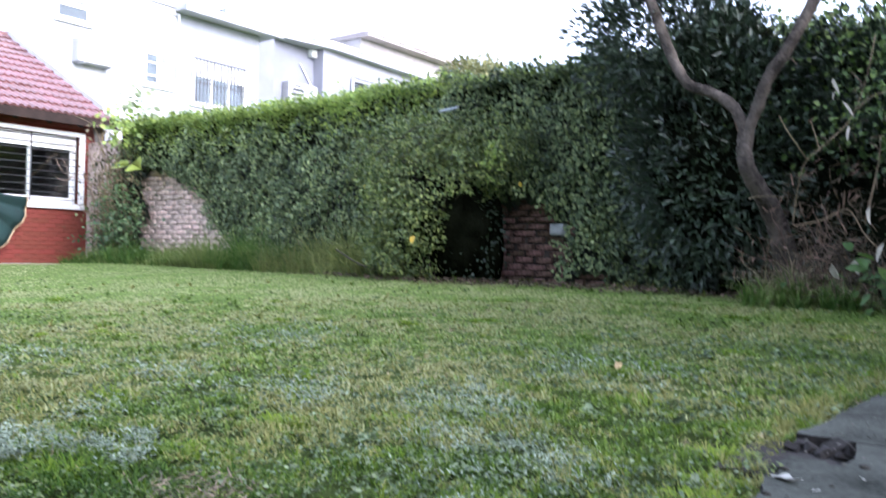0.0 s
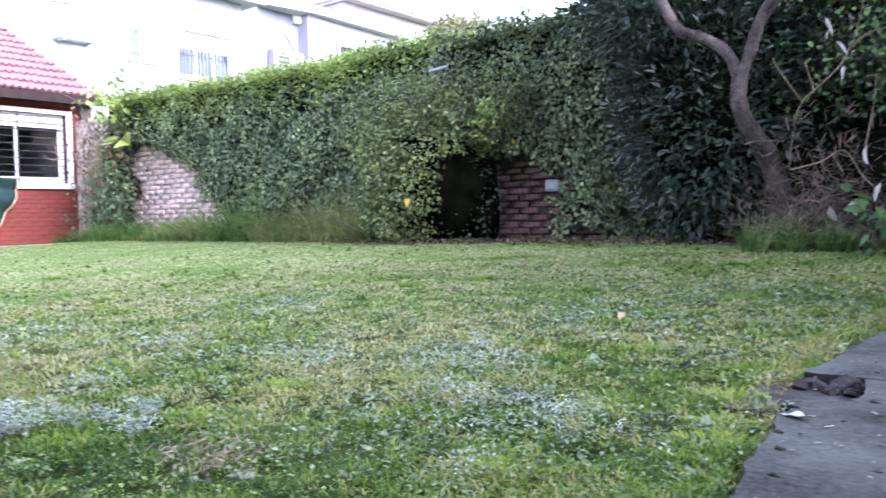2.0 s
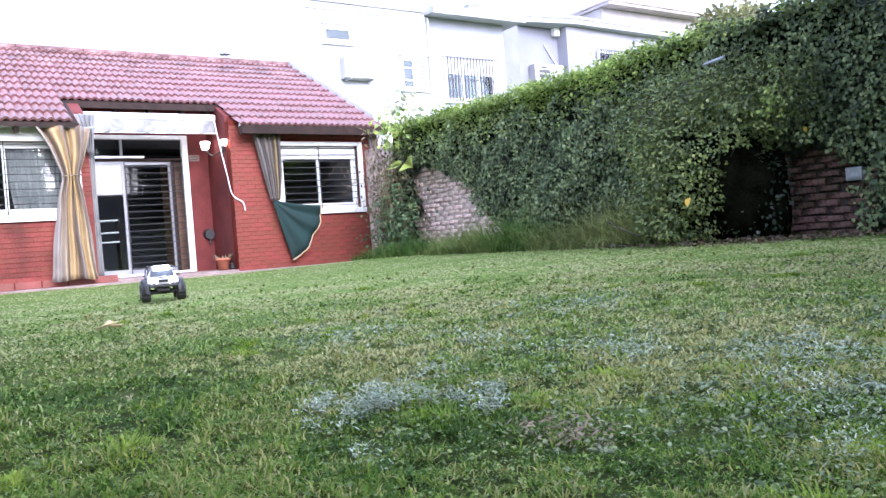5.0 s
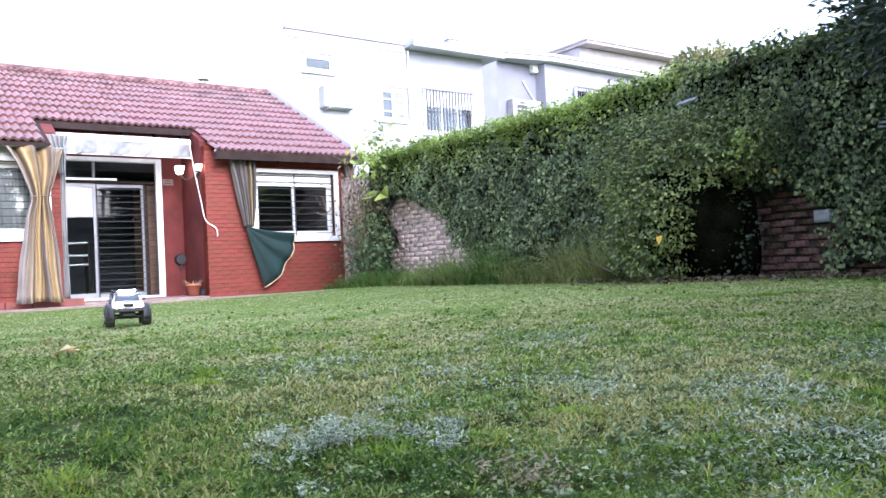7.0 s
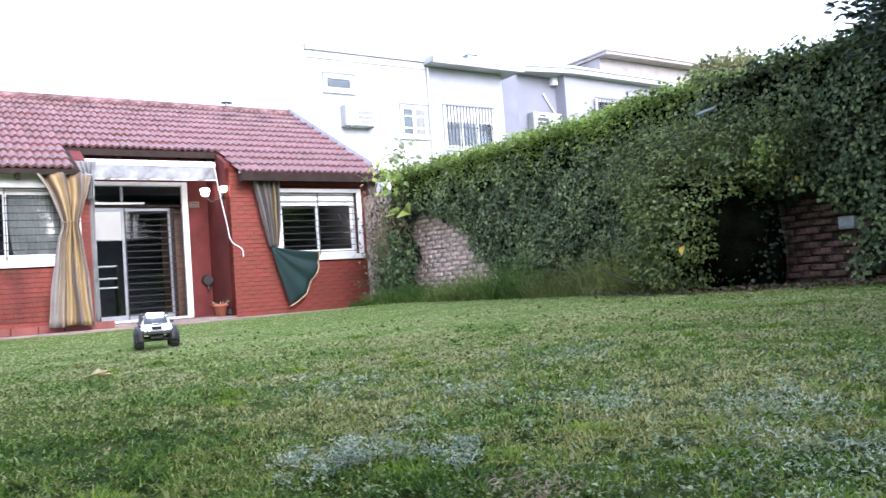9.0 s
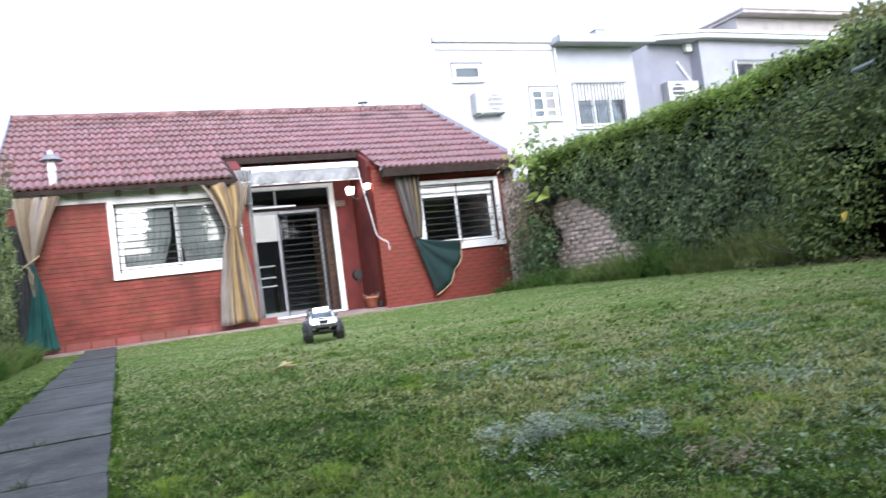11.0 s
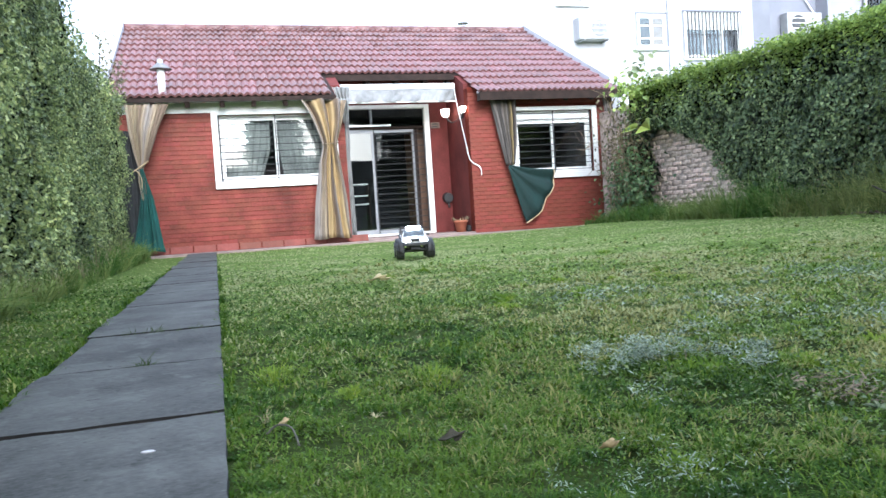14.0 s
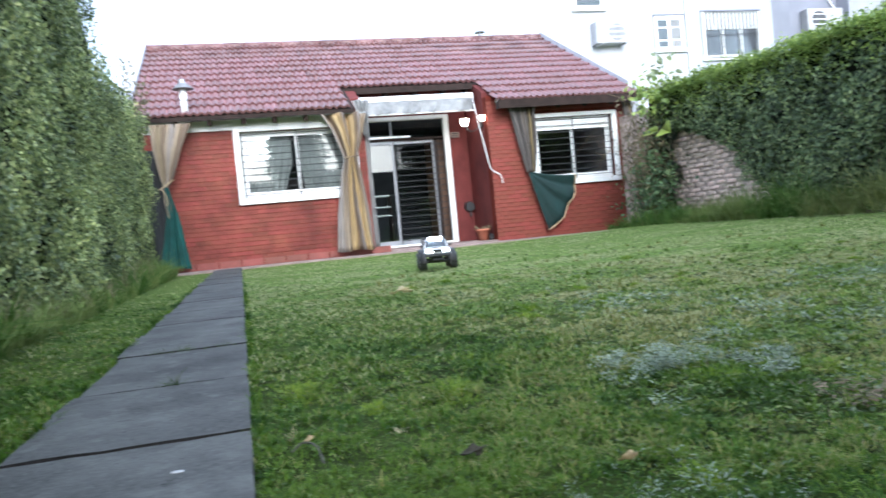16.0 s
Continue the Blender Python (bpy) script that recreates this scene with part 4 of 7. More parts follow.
for i in range(n + 1):
    t = i / n
    a = radians(-8 - 66 * t)
    r = 0.86 + 0.20 * t + 0.02 * math.sin(t * 9)
    ring.append([bm.verts.new(apex + Vector(((0.045 * math.sin(t * 17 + s * 2) + 0.015 * math.sin(t * 39 + s * 4)) * s, math.cos(a) * r * s, math.sin(a) * r * s - 0.03 * math.sin(math.pi * s) * (1 - t)))) for s in np.linspace(0.04, 1, 10)])
for p, q in zip(ring, ring[1:]):
    for k in range(9):
        bm.faces.new((p[k], p[k + 1], q[k + 1], q[k]))
tip = [v[-1].co.copy() for v in ring]
flap = part("lining", bm, M_GREEN, c, "dark green canvas flap hanging open", True)
flap.modifiers.new("thickness", "SOLIDIFY").thickness = 0.005
part("trim", tube(bmesh.new(), tip, [0.012] * len(tip), 6), M_TRIM, c, "gold edging")
c = thing("porch_curtain", "short grey curtain remnant beside the window", "curtain", "porch curtains")
drape("cloth", [(2.26, 6.76, 6.95), (2.0, 6.80, 6.98), (1.75, 6.88, 6.99)], F + 0.15, 3, 0.02, M_STRIPE3, c, "", 5)
part("curtain_rail", rod(bmesh.new(), (F + 0.15, 4.55, 2.275), (F + 0.15, 6.98, 2.275), 0.010), M_GREY, house, "thin curtain rail")
part("curtain_rail", rod(bmesh.new(), (F + 0.30, -1.2, 2.29), (F + 0.30, 2.2, 2.29), 0.010), M_GREY, house, "thin curtain rail")

c = thing("shade_cloth", "black shade cloth hanging behind the corner curtain", "cloth")
drape("cloth", [(1.9, -1.34, -1.06), (1.0, -1.36, -0.98), (0.05, -1.38, -1.0)], F + 0.18, 3, 0.02, M_BLACK, c, "", 9)

# sheer curtains inside the left window
a, b, cc, d, mid = dims_l
c = thing("sheer_curtain", "white sheer curtain drawn aside behind the window", "curtain", "sheer curtains")
drape("cloth", [(d + 0.02, a, mid - 0.06), (1.6, a, mid - 0.10), (cc - 0.05, a, mid - 0.26)], F - 0.20, 7, 0.035, M_SHEER, c, "", 6, thick=0.002)
c = thing("sheer_curtain", "white sheer curtain drawn aside behind the window", "curtain", "sheer curtains")
drape("cloth", [(d + 0.02, mid + 0.02, b), (1.6, mid + 0.05, b), (cc - 0.05, mid + 0.10, b)], F - 0.20, 7, 0.035, M_SHEER, c, "", 7, thick=0.002)


# ---- porch door ----
def build_door():
    x = DOOR
    dr = part("sliding_door", boxes((x - 0.05, x + 0.06, 3.83, 3.93, 0.05, 2.42), (x - 0.05, x + 0.06, 2.30, 2.38, 0.05, 2.42), (x - 0.05, x + 0.06, 2.38, 3.83, 2.35, 2.42), (x - 0.05, x + 0.07, 2.38, 3.83, 0.05, 0.085), bevel=0.006), M_WHITE, house, "tall glazed sliding door with white frame and iron bars")
    part("transom_bar", boxes((x - 0.03, x + 0.03, 2.38, 3.83, 1.985, 2.03), bevel=0.004), M_DARKWOOD, dr)
    part("transom_bar", boxes((x + 0.03, x + 0.05, 2.38, 3.20, 2.035, 2.07), bevel=0.004), M_ALU, dr, "bright aluminium rail")
    part("mullion", boxes((x - 0.03, x + 0.03, 2.825, 2.865, 2.03, 2.35), bevel=0.004), M_SASH, dr)
    for s, (p, q) in enumerate(((2.38, 2.87), (2.83, 3.64))):
        xx = x - 0.005 - 0.035 * s
        part("leaf", boxes((xx - 0.013, xx + 0.013, p, p + 0.045, 0.085, 1.985), (xx - 0.013, xx + 0.013, q - 0.045, q, 0.085, 1.985), (xx - 0.013, xx + 0.013, p + 0.045, q - 0.045, 0.085, 0.17), (xx - 0.013, xx + 0.013, p + 0.045, q - 0.045, 1.925, 1.985), bevel=0.003), M_SASH, dr, "grey aluminium sash")
        g = part("pane", boxes((xx - 0.003, xx + 0.003, p + 0.045, q - 0.045, 0.17, 1.925)), M_MIRRORGLASS if s == 0 else M_GLASS, dr, "reflecting door glass")
        g.visible_shadow = False
    for p, q in ((2.38, 2.825), (2.865, 3.83)):
        g = part("pane", boxes((x - 0.018, x - 0.012, p, q, 2.03, 2.35)), M_GLASS, dr, "reflecting transom glass")
        g.visible_shadow = False
    part("frame", boxes((x - 0.02, x + 0.015, 3.64, 3.69, 0.085, 1.985), bevel=0.003), M_DARKWOOD, dr)
    for k in range(17):
        z = 0.16 + k * 0.108
        part("bar", rod(bmesh.new(), (x + 0.045, 2.86, z), (x + 0.045, 3.82, z), 0.006, None, 6), M_IRON, dr)
    for y in (2.87, 3.62, 3.81):
        part("bar", boxes((x + 0.038, x + 0.046, y - 0.008, y + 0.008, 0.09, 1.97)), M_IRON, dr)


build_door()
wood = mat("brown_wood", (0.13, 0.07, 0.04), 0.6, 0.25, 5, 50, 0.2)
cab = thing("side_cabinet", "tall brown wooden cabinet just inside the door", "cabinet")
part("body", boxes((-14.1, -13.6, 3.66, 4.1, 0.04, 2.0), bevel=0.008), wood, cab)
part("door", boxes((-13.6, -13.585, 3.68, 4.08, 0.08, 1.96), bevel=0.004), wood, cab)
sh = thing("shelf_unit", "open white shelf unit inside the dim room", "shelf")
for z in (0.66, 0.82, 1.03):
    part("shelf", boxes((-14.0, -13.7, 2.42 if z != 0.82 else 2.4, 2.80, z - 0.012, z + 0.012), bevel=0.003), M_WHITE, sh)
for y in (2.40, 2.815):
    part("upright", boxes((-14.0, -13.7, y - 0.012, y + 0.012, 0.04, 1.05)), M_DARKWOOD, sh)


# ---- porch fittings ----
def build_awning():
    aw = thing("retracted_awning", "rolled-up white awning with a clouded plastic valance", "awning")
    bm = boxes((-12.62, -12.48, 2.06, 4.24, 2.56, 2.67), bevel=0.02)
    part("cassette", bm, M_WHITE, aw, "white metal cassette")
    rows, nu = [], 90
    bm = bmesh.new()
    for i in range(9):
        z = 2.57 - 0.235 * i / 8
        rows.append([bm.verts.new((-12.47 + 0.10 * (i / 8) ** 0.7 + 0.016 * math.sin(k * 0.9 + i * 0.8) * i / 8 + 0.02 * math.sin(k * 0.31 + 2) + 0.03 * noise.noise(Vector((k * 0.14, i * 0.35, 3))), 2.10 + 2.10 * k / nu, z + 0.008 * math.sin(k * 0.7) * (i == 8))) for k in range(nu + 1)])
    for p, q in zip(rows, rows[1:]):
        for k in range(nu):
            bm.faces.new((p[k], p[k + 1], q[k + 1], q[k]))
    v = part("valance", bm, M_PLASTIC, aw, "wrinkled clouded plastic valance", True)
    v.modifiers.new("thickness", "SOLIDIFY").thickness = 0.003
    part("hem_bar", rod(bmesh.new(), (-12.37, 2.10, 2.335), (-12.37, 4.20, 2.335), 0.012), M_WHITE, aw)
    pts = curve_pts([(-12.45, 4.20, 2.58), (-12.2, 4.17, 2.2), (-12.1, 4.24, 1.6), (-11.99, 4.27, 1.27), (-11.95, 4.42, 1.14), (-11.94, 4.44, 1.0)], 5)
    part("crank", tube(bmesh.new(), pts, [0.008] * len(pts), 7), M_WHITE, aw, "white bent crank rod", True)
    drape("side_sheet", [(2.55, 2.06, 2.26), (1.5, 2.10, 2.22), (0.1, 2.12, 2.24)], F - 0.05, 3, 0.02, M_PLASTIC, aw, "clear plastic side sheet", 8)


build_awning()
bunch = thing("plastic_sheet", "clouded plastic sheet bunched beside the awning", "plastic sheet")
drape("sheet", [(2.52, 1.96, 2.26), (2.38, 2.02, 2.22), (2.2, 2.08, 2.22), (1.95, 2.11, 2.19)], F + 0.12, 3.2, 0.03, M_PLASTIC, bunch, "", 9, thick=0.002)
M_LAMP = glow("lit_lamp_glass", (1.0, 0.88, 0.72), 7)
lamp = thing("wall_light", "twin lit wall lantern with white glass cups in the porch", "wall lamp")
part("bracket", boxes((-12.36, -12.26, 4.265, 4.288, 2.02, 2.16), bevel=0.006), M_BLACK, lamp)
for px, pz, py in ((-12.72, 2.17, 4.10), (-12.02, 2.13, 4.20)):
    pts = curve_pts([(-12.31, 4.27, 2.06), ((px - 12.31) / 2, (py + 4.2) / 2, 1.98), (px, py, pz - 0.05)], 5)
    part("arm", tube(bmesh.new(), pts, [0.011] * len(pts), 7), M_BLACK, lamp, "", True)
    k_ = 1.0 if px < -12.5 else 0.72
    cup = [(0.030, -0.060), (0.052, -0.052), (0.068, 0.0), (0.080, 0.060), (0.074, 0.072)]
    bm = bmesh.new()
    rings = [[bm.verts.new((px + k_ * r * math.cos(2 * math.pi * k / 16), py + k_ * r * math.sin(2 * math.pi * k / 16), pz + k_ * z)) for k in range(16)] for r, z in cup]
    for p, q in zip(rings, rings[1:]):
        for k in range(16):
            bm.faces.new((p[k], p[(k + 1) % 16], q[(k + 1) % 16], q[k]))
    bm.faces.new(rings[0][::-1])
    bm.faces.new(rings[-1])
    part("shade", bm, M_LAMP, lamp, "glowing white glass cup", True)
    part("cap", rod(bmesh.new(), (px, py, pz + 0.073 * k_), (px, py, pz + 0.098 * k_), 0.070 * k_, 0.022 * k_, 12), M_BLACK, lamp)

plaque = thing("wall_plaque", "small dull ceramic house plaque with dark strokes", "plaque")
part("plate", boxes((DOOR, DOOR + 0.018, 3.955, 4.135, 1.975, 2.085), bevel=0.008), mat("dull_ceramic", (0.17, 0.115, 0.095), 0.5, 0.25, 14, 60, 0.15), plaque)
part("strokes", boxes((DOOR + 0.018, DOOR + 0.022, 3.985, 4.105, 2.045, 2.06), (DOOR + 0.018, DOOR + 0.022, 3.995, 4.085, 2.005, 2.018)), M_BLACK, plaque)
box_ = thing("tap_cover", "black round tap cover on the porch wall", "tap")
part("body", rod(bmesh.new(), (DOOR, 4.20, 0.68), (DOOR + 0.10, 4.20, 0.68), 0.10, 0.085, 16), M_BLACK, box_)
part("hose_end", rod(bmesh.new(), (DOOR + 0.06, 4.20, 0.60), (DOOR + 0.09, 4.20, 0.50), 0.018), M_BLACK, box_)
pot = thing("flower_pot", "terracotta pot with a dried-up plant on the porch floor", "flower pot")
bm = bmesh.new()
prof = [(0.001, 0.05), (0.085, 0.05), (0.11, 0.21), (0.125, 0.21), (0.125, 0.25), (0.105, 0.25), (0.10, 0.22), (0.001, 0.22)]
rings = [[bm.verts.new((-12.28 + r * math.cos(2 * math.pi * k / 18), 4.12 + r * math.sin(2 * math.pi * k / 18), z)) for k in range(18)] for r, z in prof]
for p, q in zip(rings, rings[1:]):
    for k in range(18):
        bm.faces.new((p[k], p[(k + 1) % 18], q[(k + 1) % 18], q[k]))
part("pot", bm, M_TERRA, pot, "", True)
m = 60
ang = RNG.uniform(0, 2 * np.pi, m)
leaves("dry_plant", np.stack([-12.28 + 0.07 * np.cos(ang), 4.12 + 0.07 * np.sin(ang), np.full(m, 0.22)], -1), np.stack([np.cos(ang), np.sin(ang), RNG.uniform(0.3, 1.5, m)], -1), np.stack([np.cos(ang), np.sin(ang), np.ones(m)], -1), RNG.uniform(0.06, 0.14, m), 0.02, M_DRY, pot, "withered brown leaves")
# Unidentified dark bundle, kept as a plain black block.
shoe = thing("dark_bundle", "dark bundle on the porch floor beside the wall", "mat")
part("mat", boxes((-12.5, -12.15, 4.2, 4.27, 0.05, 0.16), bevel=0.02), M_BLACK, shoe)

vent = thing("flue_pipe", "white metal flue pipe with a grey rain cap", "chimney")
part("pipe", rod(bmesh.new(), (-11.78, -0.60, 2.42), (-11.78, -0.60, 2.80), 0.055, None, 16), M_WHITE, vent, "", True)
part("collar", rod(bmesh.new(), (-11.78, -0.60, 2.62), (-11.78, -0.60, 2.64), 0.062, None, 16), M_GREY, vent)
part("cap", rod(bmesh.new(), (-11.78, -0.60, 2.80), (-11.78, -0.60, 2.89), 0.165, 0.05, 18), mat("weathered_zinc", (0.16, 0.16, 0.165), 0.6, 0.2, 8, 60, 0.15), vent, "grey conical rain cap")
part("cap_top", rod(bmesh.new(), (-11.78, -0.60, 2.89), (-11.78, -0.60, 2.95), 0.05, 0.035, 14), M_GREY, vent)
eb = thing("eave_bulb", "small unlit white bulb under the eave corner", "bulb")
bm = bmesh.new()
bmesh.ops.create_uvsphere(bm, u_segments=14, v_segments=9, radius=0.032, matrix=Matrix.LocRotScale((F + 0.10, 4.46, 2.40), None, (1, 1, 1.2)))
part("bulb", bm, M_WHITE, eb, "", True)
part("socket", rod(bmesh.new(), (F + 0.10, 4.46, 2.43), (F + 0.10, 4.46, 2.53), 0.018, 0.022, 10), M_BLACK, eb)
rv = thing("vent_pipe", "small grey vent pipe behind the ridge", "vent")
part("pipe", rod(bmesh.new(), (-16.0, 5.66, 4.2), (-16.0, 5.66, 4.62), 0.04), M_GREY, rv)
part("cap", rod(bmesh.new(), (-16.0, 5.66, 4.62), (-16.0, 5.66, 4.65), 0.13, 0.11, 12), M_GREY, rv)

# floor of the porch and the strip before the house
tagged(part("porch_floor", boxes((DOOR, F, 2.15, 4.29, -0.03, 0.045), (F, F + 0.5, -1.35, 7.0, -0.03, 0.018), bevel=0.006), mat("pinkish_paving", (0.26, 0.19, 0.17), 0.8, 0.2, 4, 60, 0.3)), "pinkish cement strip along the house", "paving", "", "structure")
M_SKIRT = mat("red_skirting_tile", (0.20, 0.052, 0.036), 0.55, 0.2, 4, 50, 0.2, piece=0.15)
skirt = tagged(new("skirting_tiles"), "row of terracotta tiles along the wall's foot", "tiles", "", "structure")
for k in range(10):
    ob = part("tile", boxes((F + 0.004, F + 0.022, -1.02 + 0.345 * k, -1.02 + 0.345 * k + 0.33, 0.018, 0.125), bevel=0.004), M_SKIRT, skirt)


# ---- brick pieces ----
def brick_mesh(name, w, h, dp, material, bevel=0.006):
    bm = boxes((-w / 2, w / 2, -dp, 0, -h / 2, h / 2), bevel=bevel)
    me = bpy.data.meshes.new(name)
    bm.to_mesh(me)
    bm.free()
    me.materials.append(material)
    return me


def house_bricks():
    me = brick_mesh("brick", 0.243, 0.0650, 0.03, M_REDPAINT, 0.004)
    turn = Matrix.Rotation(radians(90), 4, "Z")
    rest_v, rest_f, count = [], [], 0
    base = np.array([v.co[:] for v in me.vertices])
    polys = [list(p.vertices) for p in me.polygons]
    for wall, y0, y1, ztop, hole in ((wall_right, 4.29, 7.0, 2.44, WR), (wall_left, -1.4, 2.15, 2.19, WL)):
        z, row = 0.155 if wall is wall_left else 0.055, 0
        while z < ztop:
            y = y0 + 0.122 - (0.124 if row % 2 else 0)
            while y < y1 + 0.1:
                ya, yb = max(y - 0.1225, y0 + 0.002), min(y + 0.1225, y1)
                if yb > hole[0] - 0.003 and ya < hole[1] + 0.003 and z + 0.034 > hole[2] and z - 0.034 < hole[3]:
                    if ya < hole[0]:
                        yb = hole[0] - 0.003
                    else:
                        ya = max(ya, hole[1] + 0.003)
                if yb - ya > 0.03:
                    m = Matrix.Translation((F - 0.0255 + random.choice((-0.002, 0, 0, 0, 0.003)) + random.uniform(-0.002, 0.002), (ya + yb) / 2, z)) @ turn @ Matrix.Diagonal(((yb - ya) / 0.238, 1, 1, 1))
                    if count < 296:
                        ob = new("brick", me)
                        ob.parent, ob.matrix_basis = wall, m
                        count += 1
                    else:
                        o = len(rest_v)
                        rest_v += [m @ Vector(v) for v in base]
                        rest_f += [[o + i for i in p] for p in polys]
                y += 0.248
            z += 0.0705
            row += 1
    mm = bpy.data.meshes.new("brickwork")
    mm.from_pydata([v[:] for v in rest_v], [], rest_f)
    mm.materials.append(mat("red_painted_brick", (0.142, 0.029, 0.019), 0.65, 0.26, 2.2, 50, 0.35, second=(0.174, 0.042, 0.028), island=0.13, spec=0.3))
    ob = new("brickwork", mm)
    ob.parent = wall_left
    tagged(ob, "", "", "", "stuff")


# Redder old brick, darkened further: the tree's shade is in its colour.
M_SHADEBRICK = mat("shade_darkened_brick", (0.066, 0.036, 0.029), 0.95, 0.45, 9, 60, 1.0, second=(0.120, 0.075, 0.060), piece=0.3, spec=0.1)


def garden_wall():
    w = thing("garden_wall", "old brick garden wall with bare patches under ivy", "wall")
    part("masonry", boxes((-11.98, -6.0, WALL + 0.006, WALL + 0.2, -0.05, 2.0)), M_MORTAR, w, "crumbling mortar")
    part("masonry", boxes((-6.0, 4.6, WALL + 0.012, WALL + 0.2, -0.05, 2.0)), M_MORTAR2, w, "crumbling mortar darkened for shade")
    for x0, x1, ch, ztop in ((-10.7, -8.0, 0.072, 1.5), (-3.95, -2.45, 0.0655, 1.1), (-0.95, 0.25, 0.08, 1.2)):
        me = brick_mesh("brick", 0.245 if x1 < -5 else 0.215, ch - (0.014 if x1 < -5 else 0.009), 0.06, M_BRICK if x1 < -5 else M_SHADEBRICK, 0.007)
        z, row = 0.04, 0
        while z < ztop:
            x = x0 + (0.13 if row % 2 else 0)
            while x < x1:
                if in_patch(np.float64(x), np.float64(z)) or in_patch(np.float64(x - 0.15), np.float64(z - 0.05)) or in_patch(np.float64(x + 0.15), np.float64(z)):
                    ob = new("brick", me)
                    ob.parent = w
                    worn = 1.0 if x1 < -5 else 0.6
                    ob.matrix_basis = Matrix.Translation((x + worn * random.uniform(-0.03, 0.03), WALL + (0.052 if x1 < -5 else 0.035) - random.uniform(-0.008, 0.012), z + worn * random.uniform(-0.008, 0.008))) @ Matrix.Rotation(worn * random.uniform(-0.04, 0.04), 4, "Y") @ Matrix.Rotation(worn * random.uniform(-0.09, 0.09), 4, "Z") @ Matrix.Diagonal((random.uniform(0.9 - 0.2 * worn, 1.04), 1, random.uniform(0.95 - 0.25 * worn, 1.08), 1))
                x += 0.262 if x1 < -5 else 0.226
            z += ch
            row += 1


house_bricks()
garden_wall()
M_WEATHERED = mat("weathered_white_plastic", (0.34, 0.35, 0.35), 0.6, 0.2, 14, 60, 0.1)
vb = thing("outlet_box", "small weathered white outdoor outlet box on the brick wall", "outlet box")
part("box", boxes((-3.17, -3.03, WALL - 0.10, WALL - 0.0, 0.545, 0.655), bevel=0.008), M_WEATHERED, vb)
part("lid", boxes((-3.155, -3.045, WALL - 0.108, WALL - 0.10, 0.56, 0.64), bevel=0.004), M_WEATHERED, vb)
sl = thing("stone_slab", "pale flat stone slab stuck in the ivy", "slab")
bm = boxes((-0.105, 0.105, -0.035, 0.035, -0.008, 0.008), bevel=0.004)
ob = part("slab", bm, mat("pale_slate", (0.22, 0.25, 0.25), 0.6, 0.2, 6, 60, 0.2), sl)
ob.matrix_basis = Matrix.Translation((-4.12, 6.28, 1.765)) @ Euler((0.5, -0.12, 0.1)).to_matrix().to_4x4()


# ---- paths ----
# Near-black soil colour that also paints shadow on slab sides and voids.
M_SOILSHADE = mat("soil_and_gap_shade", (0.010, 0.008, 0.007), 1.0, 0.4, 12, 80, 0.6)


def slab_piece(outline, z0, z1, parent, material, name="slab", side=None):
    bm = bmesh.new()
    f = bm.faces.new([bm.verts.new((x, y, z1 + random.uniform(-0.0006, 0.0006))) for x, y in outline])
    low = bmesh.ops.extrude_face_region(bm, geom=[f])
    for v in [g for g in low["geom"] if isinstance(g, bmesh.types.BMVert)]:
        v.co.z = z0
    bmesh.ops.recalc_face_normals(bm, faces=bm.faces)
    for f in bm.faces:
        f.material_index = 0 if f.normal.z > 0.9 else 1
    ob = part(name, bm, material, parent)
    ob.data.materials.append(side or M_SOILSHADE)
    return ob


path = tagged(new("slab_path"), "worn grey slab path with weeds in its joints", "path", "", "structure")
JOINTS = [0.14, -0.24, -0.840, -1.43, -2.09, -2.745, -3.12, -3.80, -4.55, -5.45, -6.1, -6.75, -7.4, -8.05, -8.7, -9.35, -10.0, -10.6, -11.15, -11.5]
for xa, xb in zip(JOINTS, JOINTS[1:]):
    g, e = 0.0085, random.uniform(-0.010, 0.010)
    n = 7
    right = [(xa - g + (xb - xa + 2 * g) * k / n, 0.0 + random.uniform(-0.003, 0.002)) for k in range(n + 1)]
    left = [(x, -0.395 + e + random.uniform(-0.007, 0.006)) for x, _ in right]
    far_end = [(xb + g + random.uniform(-0.0045, 0.0045), -0.385 * k / 8) for k in range(1, 8)]
    near_end = [(xa - g + random.uniform(-0.0045, 0.0045), -0.385 * k / 8) for k in range(7, 0, -1)]
    slab_piece(right + far_end + left[::-1] + near_end, -0.05, 0.0155 + random.uniform(-0.0015, 0.0015), path, M_SLATE, "slab", M_SOILSHADE)

slab_piece([(0.13, -0.012), (-11.45, -0.012), (-11.45, -0.375), (0.13, -0.375)], -0.05, 0.0085, path, mat("mossy_joint_soil", (0.014, 0.015, 0.011), 1.0, 0.4, 9, 60, 0.5, second=(0.034, 0.036, 0.026), spec=0.1), "bedding")

patio = tagged(new("patio_paving"), "cracked grey concrete paving with a broken edge", "paving", "", "structure")
def jag(y, base):
    return base + 0.014 * noise.noise(Vector((y * 3.1, 2.0, 0))) + 0.012 * noise.noise(Vector((y * 9.7, 5.0, 0))) + 0.012 * noise.noise(Vector((y * 27.0, 9.0, 0)))
edge_a = [(jag(y, float(patio_edge(y))), y) for y in np.arange(-1.3, 1.66, 0.017)] + [(0.172, 1.672), (0.224, 1.69), (0.231, 1.76), (0.221, 1.84), (0.212, 1.892)]
slab_piece(edge_a + [(3.5, 1.892), (3.5, -1.3)], -0.06, 0.024, patio, M_CONC)
edge_b = [(0.205, 1.900), (0.165, 1.903), (0.130, 1.898), (0.104, 1.906), (0.102, 1.94)] + [(jag(y, float(patio_edge(y))), y) for y in np.arange(1.97, 3.07, 0.017)]
